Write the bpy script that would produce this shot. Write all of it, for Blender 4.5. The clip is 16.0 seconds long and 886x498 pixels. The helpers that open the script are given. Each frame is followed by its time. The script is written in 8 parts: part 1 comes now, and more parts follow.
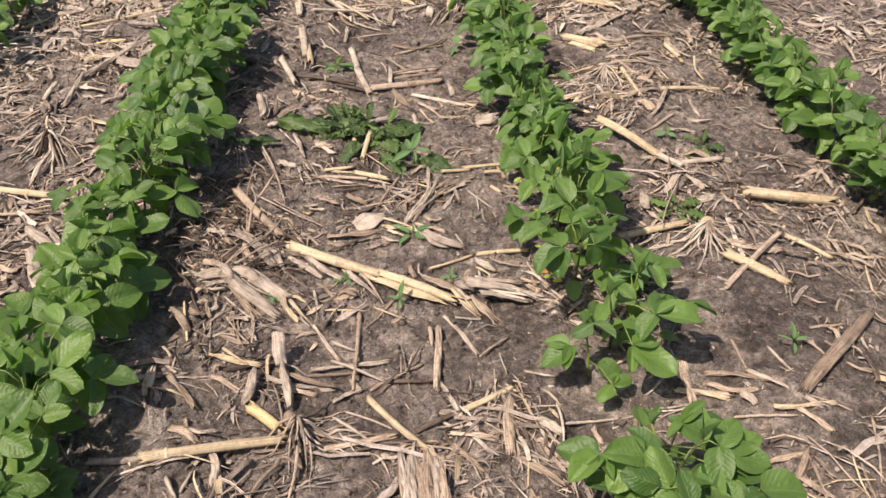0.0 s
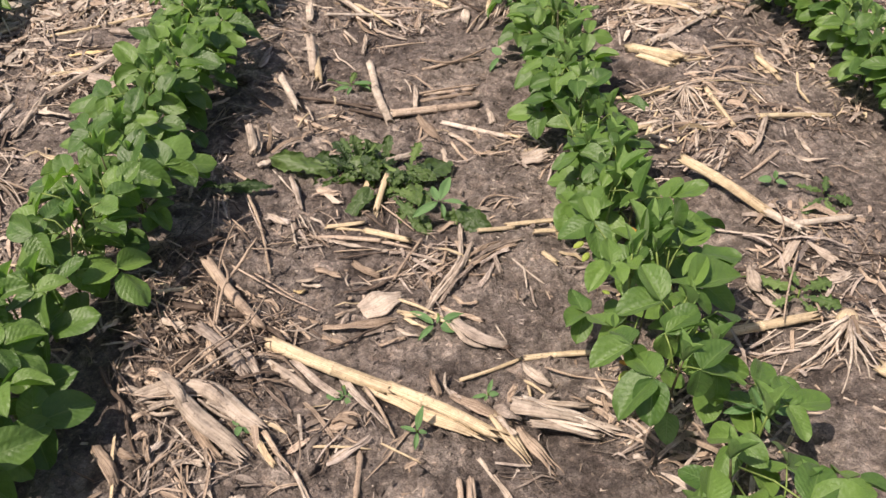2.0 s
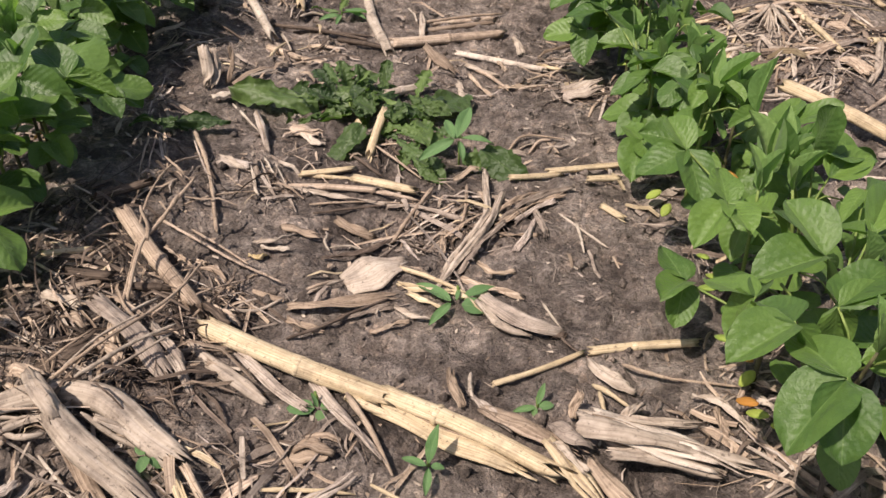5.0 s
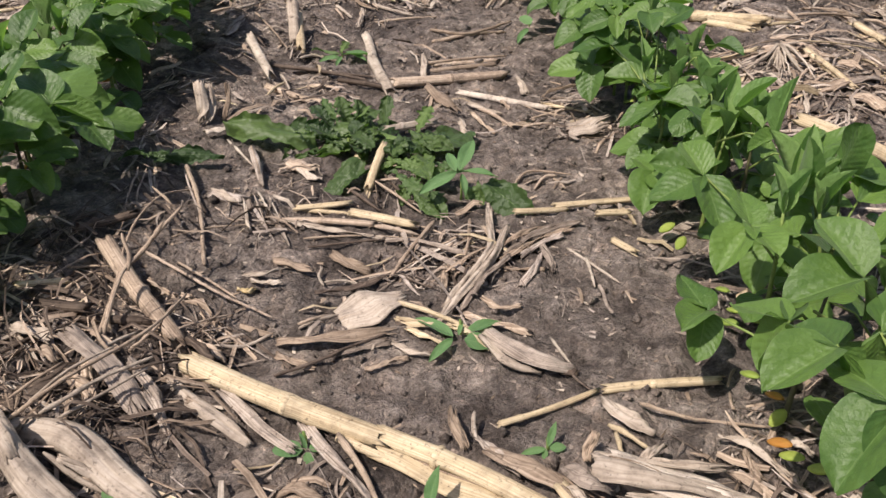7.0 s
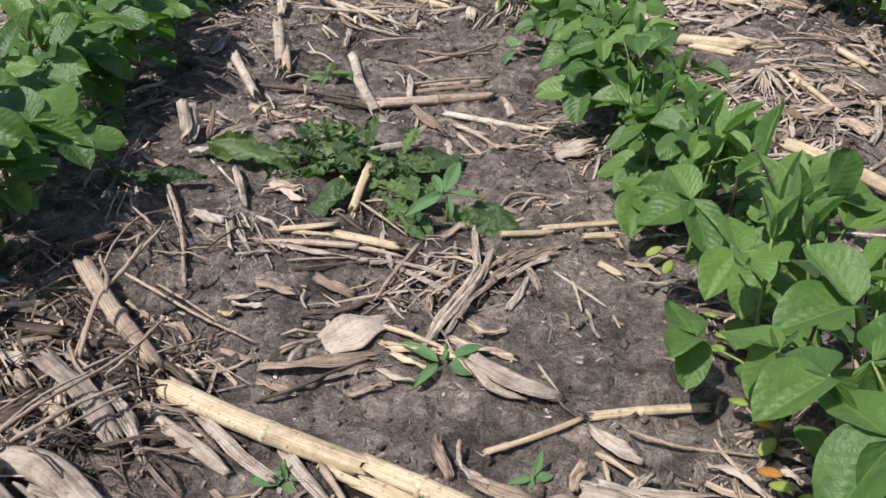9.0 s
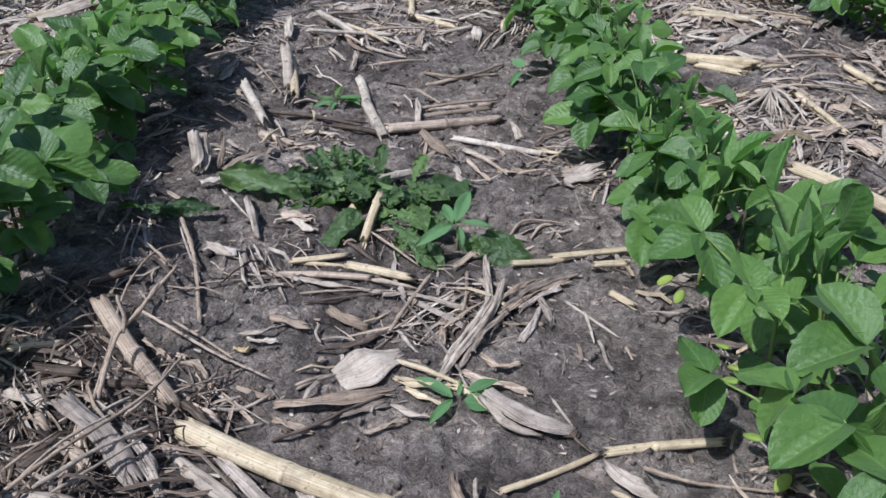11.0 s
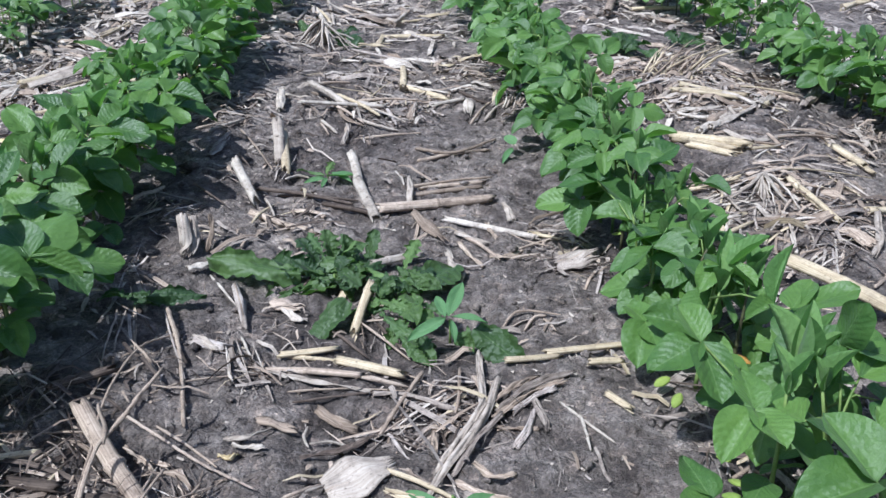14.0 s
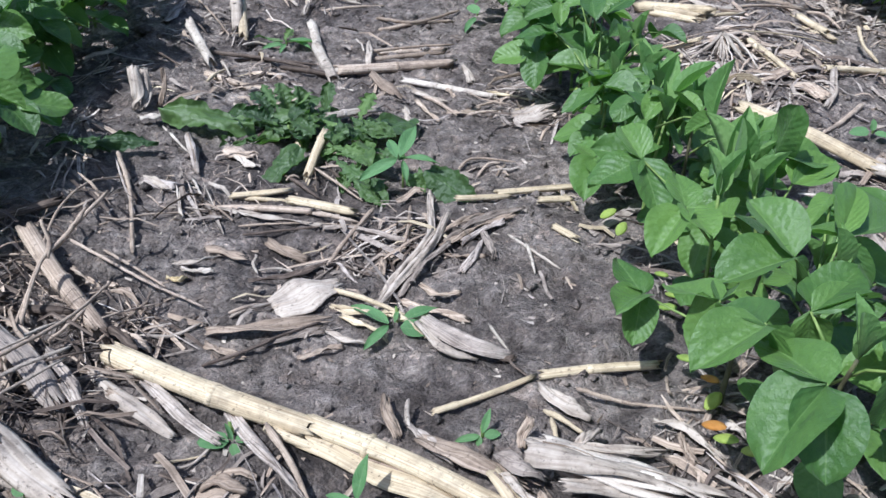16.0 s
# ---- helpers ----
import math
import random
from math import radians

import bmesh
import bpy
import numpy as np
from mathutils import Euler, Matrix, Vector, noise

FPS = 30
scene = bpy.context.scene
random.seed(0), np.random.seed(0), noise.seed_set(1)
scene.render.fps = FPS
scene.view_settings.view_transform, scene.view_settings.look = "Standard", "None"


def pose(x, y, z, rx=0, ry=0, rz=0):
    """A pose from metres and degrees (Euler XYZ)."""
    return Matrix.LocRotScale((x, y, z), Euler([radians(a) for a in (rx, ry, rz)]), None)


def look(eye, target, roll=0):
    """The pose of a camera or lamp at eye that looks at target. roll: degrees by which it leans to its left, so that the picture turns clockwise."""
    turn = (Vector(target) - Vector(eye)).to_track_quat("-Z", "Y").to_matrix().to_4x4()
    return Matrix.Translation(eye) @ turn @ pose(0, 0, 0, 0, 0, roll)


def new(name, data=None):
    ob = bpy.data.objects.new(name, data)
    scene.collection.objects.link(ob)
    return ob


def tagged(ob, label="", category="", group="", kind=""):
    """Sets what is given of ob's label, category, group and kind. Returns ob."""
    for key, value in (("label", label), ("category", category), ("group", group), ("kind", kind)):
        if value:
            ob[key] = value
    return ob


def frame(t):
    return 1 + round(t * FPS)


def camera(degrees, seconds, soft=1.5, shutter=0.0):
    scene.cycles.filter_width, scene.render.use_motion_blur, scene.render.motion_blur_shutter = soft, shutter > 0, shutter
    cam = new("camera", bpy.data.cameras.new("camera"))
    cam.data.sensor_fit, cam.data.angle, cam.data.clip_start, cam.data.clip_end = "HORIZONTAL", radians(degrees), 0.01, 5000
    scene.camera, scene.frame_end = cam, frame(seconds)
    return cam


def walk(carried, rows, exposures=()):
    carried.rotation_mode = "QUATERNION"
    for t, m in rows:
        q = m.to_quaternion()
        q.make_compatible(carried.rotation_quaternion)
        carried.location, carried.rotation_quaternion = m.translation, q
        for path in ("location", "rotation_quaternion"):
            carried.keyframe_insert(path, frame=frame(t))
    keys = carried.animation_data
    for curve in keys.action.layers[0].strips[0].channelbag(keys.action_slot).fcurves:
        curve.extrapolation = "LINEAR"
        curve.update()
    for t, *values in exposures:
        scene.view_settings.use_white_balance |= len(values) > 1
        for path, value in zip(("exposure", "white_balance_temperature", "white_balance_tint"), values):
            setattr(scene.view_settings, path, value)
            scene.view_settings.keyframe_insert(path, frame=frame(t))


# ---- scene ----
cam = camera(57.4, 16.0)
METRES, EYE, TILT, LEAN, TURN = 1.335, 1.05, -36.6, 0.0, -4.6
ROWS = [
    (0.0, 0.0, 0.0, 0.0, 0.0, 0.0, 0.0),
    (0.5, -0.008, 0.0766, 0.0441, 0.07, -0.12, 0.41),
    (1.0, -0.0134, 0.1729, 0.0875, 0.76, 0.04, 0.95),
    (1.5, -0.008, 0.2713, 0.1099, 1.85, 0.42, 0.56),
    (2.0, -0.0015, 0.353, 0.1249, 2.51, -0.34, -0.51),
    (2.5, 0.0059, 0.4234, 0.1389, 2.6, -1.67, -1.37),
    (3.0, 0.004, 0.4741, 0.1361, 2.19, -2.23, -1.61),
    (3.5, -0.0093, 0.5167, 0.1288, 1.89, -2.57, -1.11),
    (4.0, -0.027, 0.576, 0.1086, 2.29, -1.81, -0.61),
    (6.5, -0.0341, 0.7249, 0.0417, 2.93, 3.22, -0.9),
    (7.0, -0.0331, 0.7174, 0.0445, 2.8, 4.54, -0.72),
    (7.5, -0.0312, 0.7204, 0.0492, 2.32, 5.32, -0.94),
    (8.0, -0.033, 0.7259, 0.0475, 1.72, 5.8, -0.99),
    (10.5, -0.0342, 0.722, 0.056, 2.1, 6.02, -0.74),
    (11.0, -0.039, 0.7185, 0.0704, 2.23, 6.41, -0.26),
    (11.5, -0.0438, 0.715, 0.0913, 2.37, 7.17, 0.07),
    (12.0, -0.0452, 0.7153, 0.1185, 2.31, 8.57, 0.26),
    (12.5, -0.0485, 0.7142, 0.1323, 1.92, 10.01, 0.19),
    (13.0, -0.0533, 0.717, 0.1298, 1.82, 10.72, -0.15),
    (13.5, -0.0523, 0.7213, 0.1245, 1.68, 10.46, -0.26),
    (14.0, -0.0445, 0.7259, 0.1178, 1.3, 9.76, -0.58),
    (14.5, -0.0346, 0.725, 0.1064, 0.91, 8.86, -0.75),
    (15.0, -0.0248, 0.7243, 0.0885, 0.64, 7.87, -0.5),
    (15.5, -0.0187, 0.7282, 0.0636, 0.22, 6.17, -0.33),
    (16.0, -0.0151, 0.7327, 0.0368, -0.01, 4.35, -0.21),
]
EXPOSURES = [(0.0, 0.75, 7200, 17), (2.5, 0.78, 7200, 18), (6.5, 0.61, 6900, 16), (8.2, 0.61, 6480, 13), (10.3, 0.46, 5720, 11), (11.5, 0.47, 5280, 9), (13.0, 0.63, 5170, 8), (16.0, 0.82, 5260, 9)]
walk(cam, [(t, pose(0, 0, EYE, TILT, LEAN, TURN) @ pose(METRES * x, METRES * y, METRES * z, 90 + pitch, roll, yaw)) for t, x, y, z, yaw, pitch, roll in ROWS], EXPOSURES)

# ---- daylight: a high sun behind and to the left of the rows, open sky ----
SUN_TOWARDS = Vector((-0.48, -0.35, 1.0)).normalized()
SUN_HEIGHT = math.asin(SUN_TOWARDS.z)
SUN_AZIMUTH = math.atan2(SUN_TOWARDS.x, SUN_TOWARDS.y)
world = bpy.data.worlds.new("sky")
scene.world = world
world.use_nodes = True
sky = world.node_tree.nodes.new("ShaderNodeTexSky")
sky.sky_type, sky.sun_disc = "NISHITA", False
sky.sun_elevation, sky.sun_rotation = SUN_HEIGHT, SUN_AZIMUTH
sky.air_density, sky.dust_density = 1.0, 2.0
world.node_tree.nodes["Background"].inputs["Strength"].default_value = 0.08
world.node_tree.links.new(sky.outputs["Color"], world.node_tree.nodes["Background"].inputs["Color"])
sun_data = bpy.data.lights.new("sun", "SUN")
sun_data.energy, sun_data.angle, sun_data.color = 3.85, radians(0.6), (1.0, 0.95, 0.88)
sun = new("sun", sun_data)
sun.matrix_world = look(SUN_TOWARDS * 30, (0, 0, 0))


# ---- materials ----
def material(name, rough=0.8):
    m = bpy.data.materials.new(name)
    m.use_nodes = True
    b = m.node_tree.nodes["Principled BSDF"]
    b.inputs["Roughness"].default_value = rough
    b.inputs["Specular IOR Level"].default_value = 0.3
    return m, m.node_tree.nodes, m.node_tree.links, b


def noise_node(n, l, vector, scale, detail=4.0, rough=0.6):
    t = n.new("ShaderNodeTexNoise")
    t.inputs["Scale"].default_value, t.inputs["Detail"].default_value, t.inputs["Roughness"].default_value = scale, detail, rough
    l.new(vector, t.inputs["Vector"])
    return t.outputs["Fac"]


def ramp(n, l, fac, stops):
    r = n.new("ShaderNodeValToRGB")
    while len(r.color_ramp.elements) < len(stops):
        r.color_ramp.elements.new(0.5)
    for e, (p, c) in zip(r.color_ramp.elements, stops):
        e.position, e.color = p, (*c, 1)
    l.new(fac, r.inputs["Fac"])
    return r.outputs["Color"]


def mix(n, l, fac, a, b, blend="MIX"):
    x = n.new("ShaderNodeMix")
    x.data_type, x.blend_type = "RGBA", blend
    for value, key in ((fac, 0), (a, 6), (b, 7)):
        if isinstance(value, (int, float)):
            x.inputs[key].default_value = value
        elif isinstance(value, tuple):
            x.inputs[key].default_value = (*value, 1)
        else:
            l.new(value, x.inputs[key])
    return x.outputs[2]


def calc(n, l, op, a, b=0.0, c=0.0):
    x = n.new("ShaderNodeMath")
    x.operation = op
    for i, value in enumerate((a, b, c)):
        if isinstance(value, (int, float)):
            x.inputs[i].default_value = value
        else:
            l.new(value, x.inputs[i])
    return x.outputs[0]


def bump(n, l, b, fac, strength, distance):
    x = n.new("ShaderNodeBump")
    x.inputs["Strength"].default_value, x.inputs["Distance"].default_value = strength, distance
    l.new(fac, x.inputs["Height"])
    l.new(x.outputs["Normal"], b.inputs["Normal"])


def crumb_node(n, l, vector, scale):
    """Rounded crumbs: a tone for each crumb and the distance from its middle."""
    v = n.new("ShaderNodeTexVoronoi")
    v.inputs["Scale"].default_value, v.inputs["Randomness"].default_value = scale, 1.0
    l.new(vector, v.inputs["Vector"])
    s = n.new("ShaderNodeSeparateColor")
    l.new(v.outputs["Color"], s.inputs[0])
    return s.outputs[0], v.outputs["Distance"]


def soil_material():
    m, n, l, b = material("soil", 0.9)
    at = n.new("ShaderNodeTexCoord").outputs["Object"]
    wobble = n.new("ShaderNodeTexNoise")
    wobble.inputs["Scale"].default_value, wobble.inputs["Detail"].default_value = 90.0, 3.0
    l.new(at, wobble.inputs["Vector"])
    bent = n.new("ShaderNodeVectorMath")
    bent.operation = "MULTIPLY_ADD"
    bent.inputs[1].default_value = (0.010, 0.010, 0.010)
    l.new(wobble.outputs["Color"], bent.inputs[0])
    l.new(at, bent.inputs[2])
    warped = bent.outputs[0]
    broad = noise_node(n, l, at, 3.2, 5.0, 0.6)
    mid = noise_node(n, l, at, 34.0, 8.0, 0.72)
    fine = noise_node(n, l, at, 420.0, 4.0, 0.8)
    big_tone, big_far = crumb_node(n, l, warped, 95.0)
    small_tone, small_far = crumb_node(n, l, warped, 300.0)
    base = ramp(n, l, mid, [(0.30, (0.095, 0.076, 0.065)), (0.43, (0.190, 0.157, 0.136)), (0.56, (0.300, 0.256, 0.225)), (0.70, (0.46, 0.40, 0.355))])
    patch = noise_node(n, l, warped, 15.0, 4.0, 0.6)
    damp = mix(n, l, 1.0, ramp(n, l, broad, [(0.36, (0.50, 0.485, 0.49)), (0.47, (0.88, 0.87, 0.87)), (0.60, (1.10, 1.10, 1.09))]), ramp(n, l, patch, [(0.36, (0.58, 0.57, 0.57)), (0.50, (0.95, 0.95, 0.95)), (0.64, (1.38, 1.37, 1.36))]), "MULTIPLY")
    tone = mix(n, l, 1.0, base, damp, "MULTIPLY")
    crumb = ramp(n, l, big_tone, [(0.0, (0.60, 0.58, 0.57)), (0.6, (1.0, 1.0, 1.0)), (0.93, (1.15, 1.13, 1.1)), (1.0, (1.75, 1.65, 1.55))])
    tone = mix(n, l, 0.65, tone, crumb, "MULTIPLY")
    grain = ramp(n, l, small_tone, [(0.0, (0.50, 0.48, 0.47)), (0.5, (1.0, 1.0, 1.0)), (0.9, (1.2, 1.18, 1.15)), (1.0, (2.0, 1.9, 1.75))])
    tone = mix(n, l, 0.5, tone, grain, "MULTIPLY")
    grit = ramp(n, l, fine, [(0.36, (0.45, 0.435, 0.425)), (0.50, (1.0, 1.0, 1.0)), (0.66, (1.6, 1.54, 1.48))])
    l.new(mix(n, l, 0.55, tone, grit, "MULTIPLY"), b.inputs["Base Color"])
    lumps = calc(n, l, "MULTIPLY_ADD", big_far, -0.55, calc(n, l, "MULTIPLY", small_far, -0.30))
    relief = calc(n, l, "ADD", calc(n, l, "MULTIPLY_ADD", mid, 2.0, calc(n, l, "MULTIPLY", fine, 0.5)), lumps)
    bump(n, l, b, relief, 1.0, 0.010)
    return m


def straw_material(name, dark, mid_tone, light, grey=0.25, rough=0.75, fibre=480.0, spread=1.0):
    m, n, l, b = material(name, rough)
    uv = n.new("ShaderNodeUVMap").outputs["UV"]
    scale = n.new("ShaderNodeMapping")
    scale.inputs["Scale"].default_value = (9.0, fibre, 1.0)
    l.new(uv, scale.inputs["Vector"])
    streak = noise_node(n, l, scale.outputs["Vector"], 1.0, 5.0, 0.65)
    spot = noise_node(n, l, n.new("ShaderNodeTexCoord").outputs["Object"], 38.0, 5.0, 0.7)
    one = n.new("ShaderNodeObjectInfo").outputs["Random"]
    isle = n.new("ShaderNodeNewGeometry").outputs["Random Per Island"]
    own = calc(n, l, "FRACT", calc(n, l, "ADD", one, isle))
    base = ramp(n, l, streak, [(0.33, dark), (0.49, mid_tone), (0.64, light)])
    aged = ramp(n, l, spot, [(0.34, (0.30, 0.27, 0.26)), (0.50, (0.80, 0.78, 0.77)), (0.62, (1.0, 1.0, 1.0))])
    mould = ramp(n, l, noise_node(n, l, n.new("ShaderNodeTexCoord").outputs["Object"], 210.0, 3.0, 0.7), [(0.30, (0.22, 0.20, 0.19)), (0.42, (1.0, 1.0, 1.0))])
    worn = mix(n, l, min(1.0, grey + 0.45), mix(n, l, 0.75, base, mould, "MULTIPLY"), aged, "MULTIPLY")
    tint = ramp(n, l, own, [(0.0, (0.58, 0.55, 0.52)), (0.35, (0.87, 0.84, 0.81)), (0.7, (1.02, 1.0, 0.97)), (1.0, (1.16, 1.15, 1.16))])
    l.new(mix(n, l, spread, worn, tint, "MULTIPLY"), b.inputs["Base Color"])
    bump(n, l, b, streak, 0.6, 0.0016)
    return m


def leaf_material(name, young, old, under, gloss=0.48, crinkle=0.0):
    m, n, l, b = material(name, gloss)
    sep = n.new("ShaderNodeSeparateXYZ")
    l.new(n.new("ShaderNodeUVMap").outputs["UV"], sep.inputs[0])
    across = calc(n, l, "ABSOLUTE", sep.outputs[0])
    # side veins leave the midrib at an angle
    along = calc(n, l, "SUBTRACT", calc(n, l, "MULTIPLY", sep.outputs[1], 8.0), calc(n, l, "MULTIPLY", across, 2.6))
    wave = calc(n, l, "ABSOLUTE", calc(n, l, "SUBTRACT", calc(n, l, "FRACT", along), 0.5))
    side = calc(n, l, "LESS_THAN", wave, 0.03 if not crinkle else 0.0)
    rib = calc(n, l, "LESS_THAN", across, 0.035)
    vein = calc(n, l, "MAXIMUM", calc(n, l, "MULTIPLY", side, 0.12), rib)
    at = n.new("ShaderNodeTexCoord").outputs["Object"]
    blotch = noise_node(n, l, at, 4.5, 5.0, 0.65)
    grain = noise_node(n, l, at, 55.0, 4.0, 0.7)
    own = n.new("ShaderNodeObjectInfo").outputs["Random"]
    base = mix(n, l, calc(n, l, "MULTIPLY_ADD", own, 0.80, calc(n, l, "MULTIPLY", calc(n, l, "SUBTRACT", blotch, 0.3), 0.75)), old, young)
    lit = mix(n, l, calc(n, l, "MULTIPLY", vein, 0.30), base, under)
    shade = ramp(n, l, grain, [(0.3, (0.80, 0.82, 0.78)), (0.7, (1.12, 1.10, 1.1))])
    colour = mix(n, l, 1.0, lit, shade, "MULTIPLY")
    l.new(colour, b.inputs["Base Color"])
    puff = calc(n, l, "SUBTRACT", calc(n, l, "MULTIPLY_ADD", wave, 0.0 if crinkle else 0.45, calc(n, l, "MULTIPLY", grain, 0.25)), calc(n, l, "MULTIPLY", rib, 0.7))
    if not crinkle:
        puff = calc(n, l, "MULTIPLY_ADD", noise_node(n, l, at, 6.0, 3.0, 0.55), 1.6, puff)
    else:
        puff = calc(n, l, "MULTIPLY_ADD", noise_node(n, l, at, 5.0, 2.0, 0.5), crinkle, puff)
    bump(n, l, b, puff, 0.45, 0.0035 + 0.0012 * crinkle)
    b.inputs["Specular IOR Level"].default_value = 0.45
    b.inputs["Sheen Weight"].default_value, b.inputs["Sheen Roughness"].default_value = 0.05, 0.5
    thin = n.new("ShaderNodeBsdfTranslucent")
    l.new(mix(n, l, 1.0, colour, (1.5, 1.9, 0.75), "MULTIPLY"), thin.inputs["Color"])
    both = n.new("ShaderNodeMixShader")
    both.inputs[0].default_value = 0.28
    l.new(b.outputs[0], both.inputs[1])
    l.new(thin.outputs[0], both.inputs[2])
    l.new(both.outputs[0], n["Material Output"].inputs["Surface"])
    return m


def stem_material(name, a, b_tone):
    m, n, l, b = material(name, 0.6)
    f = noise_node(n, l, n.new("ShaderNodeTexCoord").outputs["Object"], 90.0, 4.0, 0.6)
    l.new(ramp(n, l, f, [(0.35, a), (0.65, b_tone)]), b.inputs["Base Color"])
    bump(n, l, b, f, 0.3, 0.001)
    return m


SOIL = soil_material()
STRAW = {
    "pale": straw_material("straw_pale", (0.33, 0.245, 0.145), (0.52, 0.42, 0.275), (0.66, 0.56, 0.40), 0.05, 0.7, 480.0, 0.45),
    "yellow": straw_material("straw_yellow", (0.40, 0.28, 0.12), (0.62, 0.48, 0.25), (0.74, 0.61, 0.38), 0.0, 0.7, 480.0, 0.45),
    "tan": straw_material("straw_tan", (0.19, 0.140, 0.105), (0.40, 0.315, 0.240), (0.58, 0.48, 0.385), 0.25),
    "grey": straw_material("husk_weathered", (0.23, 0.190, 0.160), (0.375, 0.320, 0.275), (0.52, 0.455, 0.395), 0.4, 0.8, 760.0),
    "white": straw_material("husk_bleached", (0.40, 0.34, 0.275), (0.53, 0.46, 0.38), (0.63, 0.56, 0.485), 0.35, 0.8, 760.0, 0.6),
    "beige": straw_material("husk_beige", (0.27, 0.218, 0.172), (0.41, 0.345, 0.28), (0.50, 0.43, 0.36), 0.25, 0.8, 260.0, 0.3),
    "dark": straw_material("straw_rotten", (0.050, 0.037, 0.030), (0.11, 0.082, 0.064), (0.21, 0.165, 0.13), 0.4),
}
SOY = leaf_material("soybean_leaf", (0.135, 0.232, 0.050), (0.038, 0.094, 0.022), (0.21, 0.31, 0.12), 0.42)
SOY_PALE = leaf_material("soybean_young_leaf", (0.20, 0.31, 0.10), (0.125, 0.235, 0.07), (0.32, 0.42, 0.18), 0.55)
WEED = leaf_material("weed_leaf", (0.092, 0.150, 0.042), (0.018, 0.046, 0.014), (0.18, 0.27, 0.10), 0.42, 4.0)
WEED_LIGHT = leaf_material("young_weed_leaf", (0.15, 0.23, 0.065), (0.055, 0.11, 0.032), (0.26, 0.34, 0.13), 0.5, 3.0)
SPROUT = leaf_material("seedling_leaf", (0.14, 0.26, 0.10), (0.09, 0.19, 0.07), (0.25, 0.36, 0.17), 0.6)
COTYLEDON = leaf_material("cotyledon", (0.36, 0.42, 0.08), (0.22, 0.33, 0.06), (0.42, 0.46, 0.14), 0.5)
COTYLEDON_OLD = leaf_material("withered_cotyledon", (0.55, 0.32, 0.06), (0.46, 0.18, 0.03), (0.52, 0.40, 0.10), 0.6)
STEM = stem_material("soybean_stem", (0.10, 0.16, 0.035), (0.20, 0.26, 0.075))
STEM_LOW = stem_material("soybean_lower_stem", (0.045, 0.040, 0.022), (0.10, 0.10, 0.045))


# ---- mesh making ----
class Geo:
    """Collects vertices, faces and uv for one mesh."""

    def __init__(self):
        self.v, self.f, self.uv, self.mi = [], [], [], []

    def add(self, verts, uvs, faces, slot=0):
        k = len(self.v)
        self.v.extend(verts)
        self.uv.extend(uvs)
        self.f.extend([tuple(i + k for i in q) for q in faces])
        self.mi.extend([slot] * len(faces))

    def sheet(self, rows, uvs, closed=False, slot=0):
        """rows of points, joined into quads; closed joins the last column to the first."""
        n, verts, uv, faces = len(rows[0]), [], [], []
        for r, u in zip(rows, uvs):
            verts.extend(r)
            uv.extend(u)
        for i in range(len(rows) - 1):
            for j in range(n if closed else n - 1):
                k = (j + 1) % n
                faces.append((i * n + j, i * n + k, (i + 1) * n + k, (i + 1) * n + j))
        self.add(verts, uv, faces, slot)

    def tube(self, path, radii, sides=6, caps=True, slot=0):
        """A round stem along a path of points."""
        path = [Vector(p) for p in path]
        rows, uvs, run = [], [], 0.0
        for i, p in enumerate(path):
            d = (path[min(i + 1, len(path) - 1)] - path[max(i - 1, 0)]).normalized()
            a = d.cross(Vector((0.13, 0.21, 0.97)))
            if a.length < 0.05:
                a = d.cross(Vector((1, 0, 0)))
            a.normalize()
            b = d.cross(a)
            if i:
                run += (p - path[i - 1]).length
            rows.append([tuple(p + (a * math.cos(q) + b * math.sin(q)) * radii[i]) for q in [2 * math.pi * s / sides for s in range(sides)]])
            uvs.append([(run, s * 0.004) for s in range(sides)])
        k = len(self.v)
        self.sheet(rows, uvs, True, slot)
        if caps:
            m = len(rows) - 1
            self.f.append(tuple(k + s for s in range(sides))[::-1])
            self.f.append(tuple(k + m * sides + s for s in range(sides)))
            self.mi.extend([slot, slot])

    def mesh(self, name, *mats, smooth=True):
        me = bpy.data.meshes.new(name)
        me.from_pydata(self.v, [], self.f)
        lay = me.uv_layers.new(name="uv")
        idx = np.empty(len(me.loops), dtype=np.int32)
        me.loops.foreach_get("vertex_index", idx)
        lay.data.foreach_set("uv", np.asarray(self.uv, dtype=np.float32)[idx].ravel())
        for m in mats:
            me.materials.append(m)
        me.polygons.foreach_set("material_index", np.asarray(self.mi, dtype=np.int32))
        me.polygons.foreach_set("use_smooth", np.full(len(me.polygons), smooth))
        me.update()
        return me


def child(name, me, parent, m=None, label=""):
    ob = new(name, me)
    ob.parent = parent
    if m is not None:
        ob.matrix_basis = m
    return tagged(ob, label)


# ---- the lie of the land ----
def lattice(ix, iy, seed):
    h = (ix.astype(np.int64) * 374761393 + iy.astype(np.int64) * 668265263 + seed * 1442695041) & 0xFFFFFFFF
    h = ((h ^ (h >> 13)) * 1274126177) & 0xFFFFFFFF
    return ((h ^ (h >> 16)) & 0xFFFF) / 65535.0


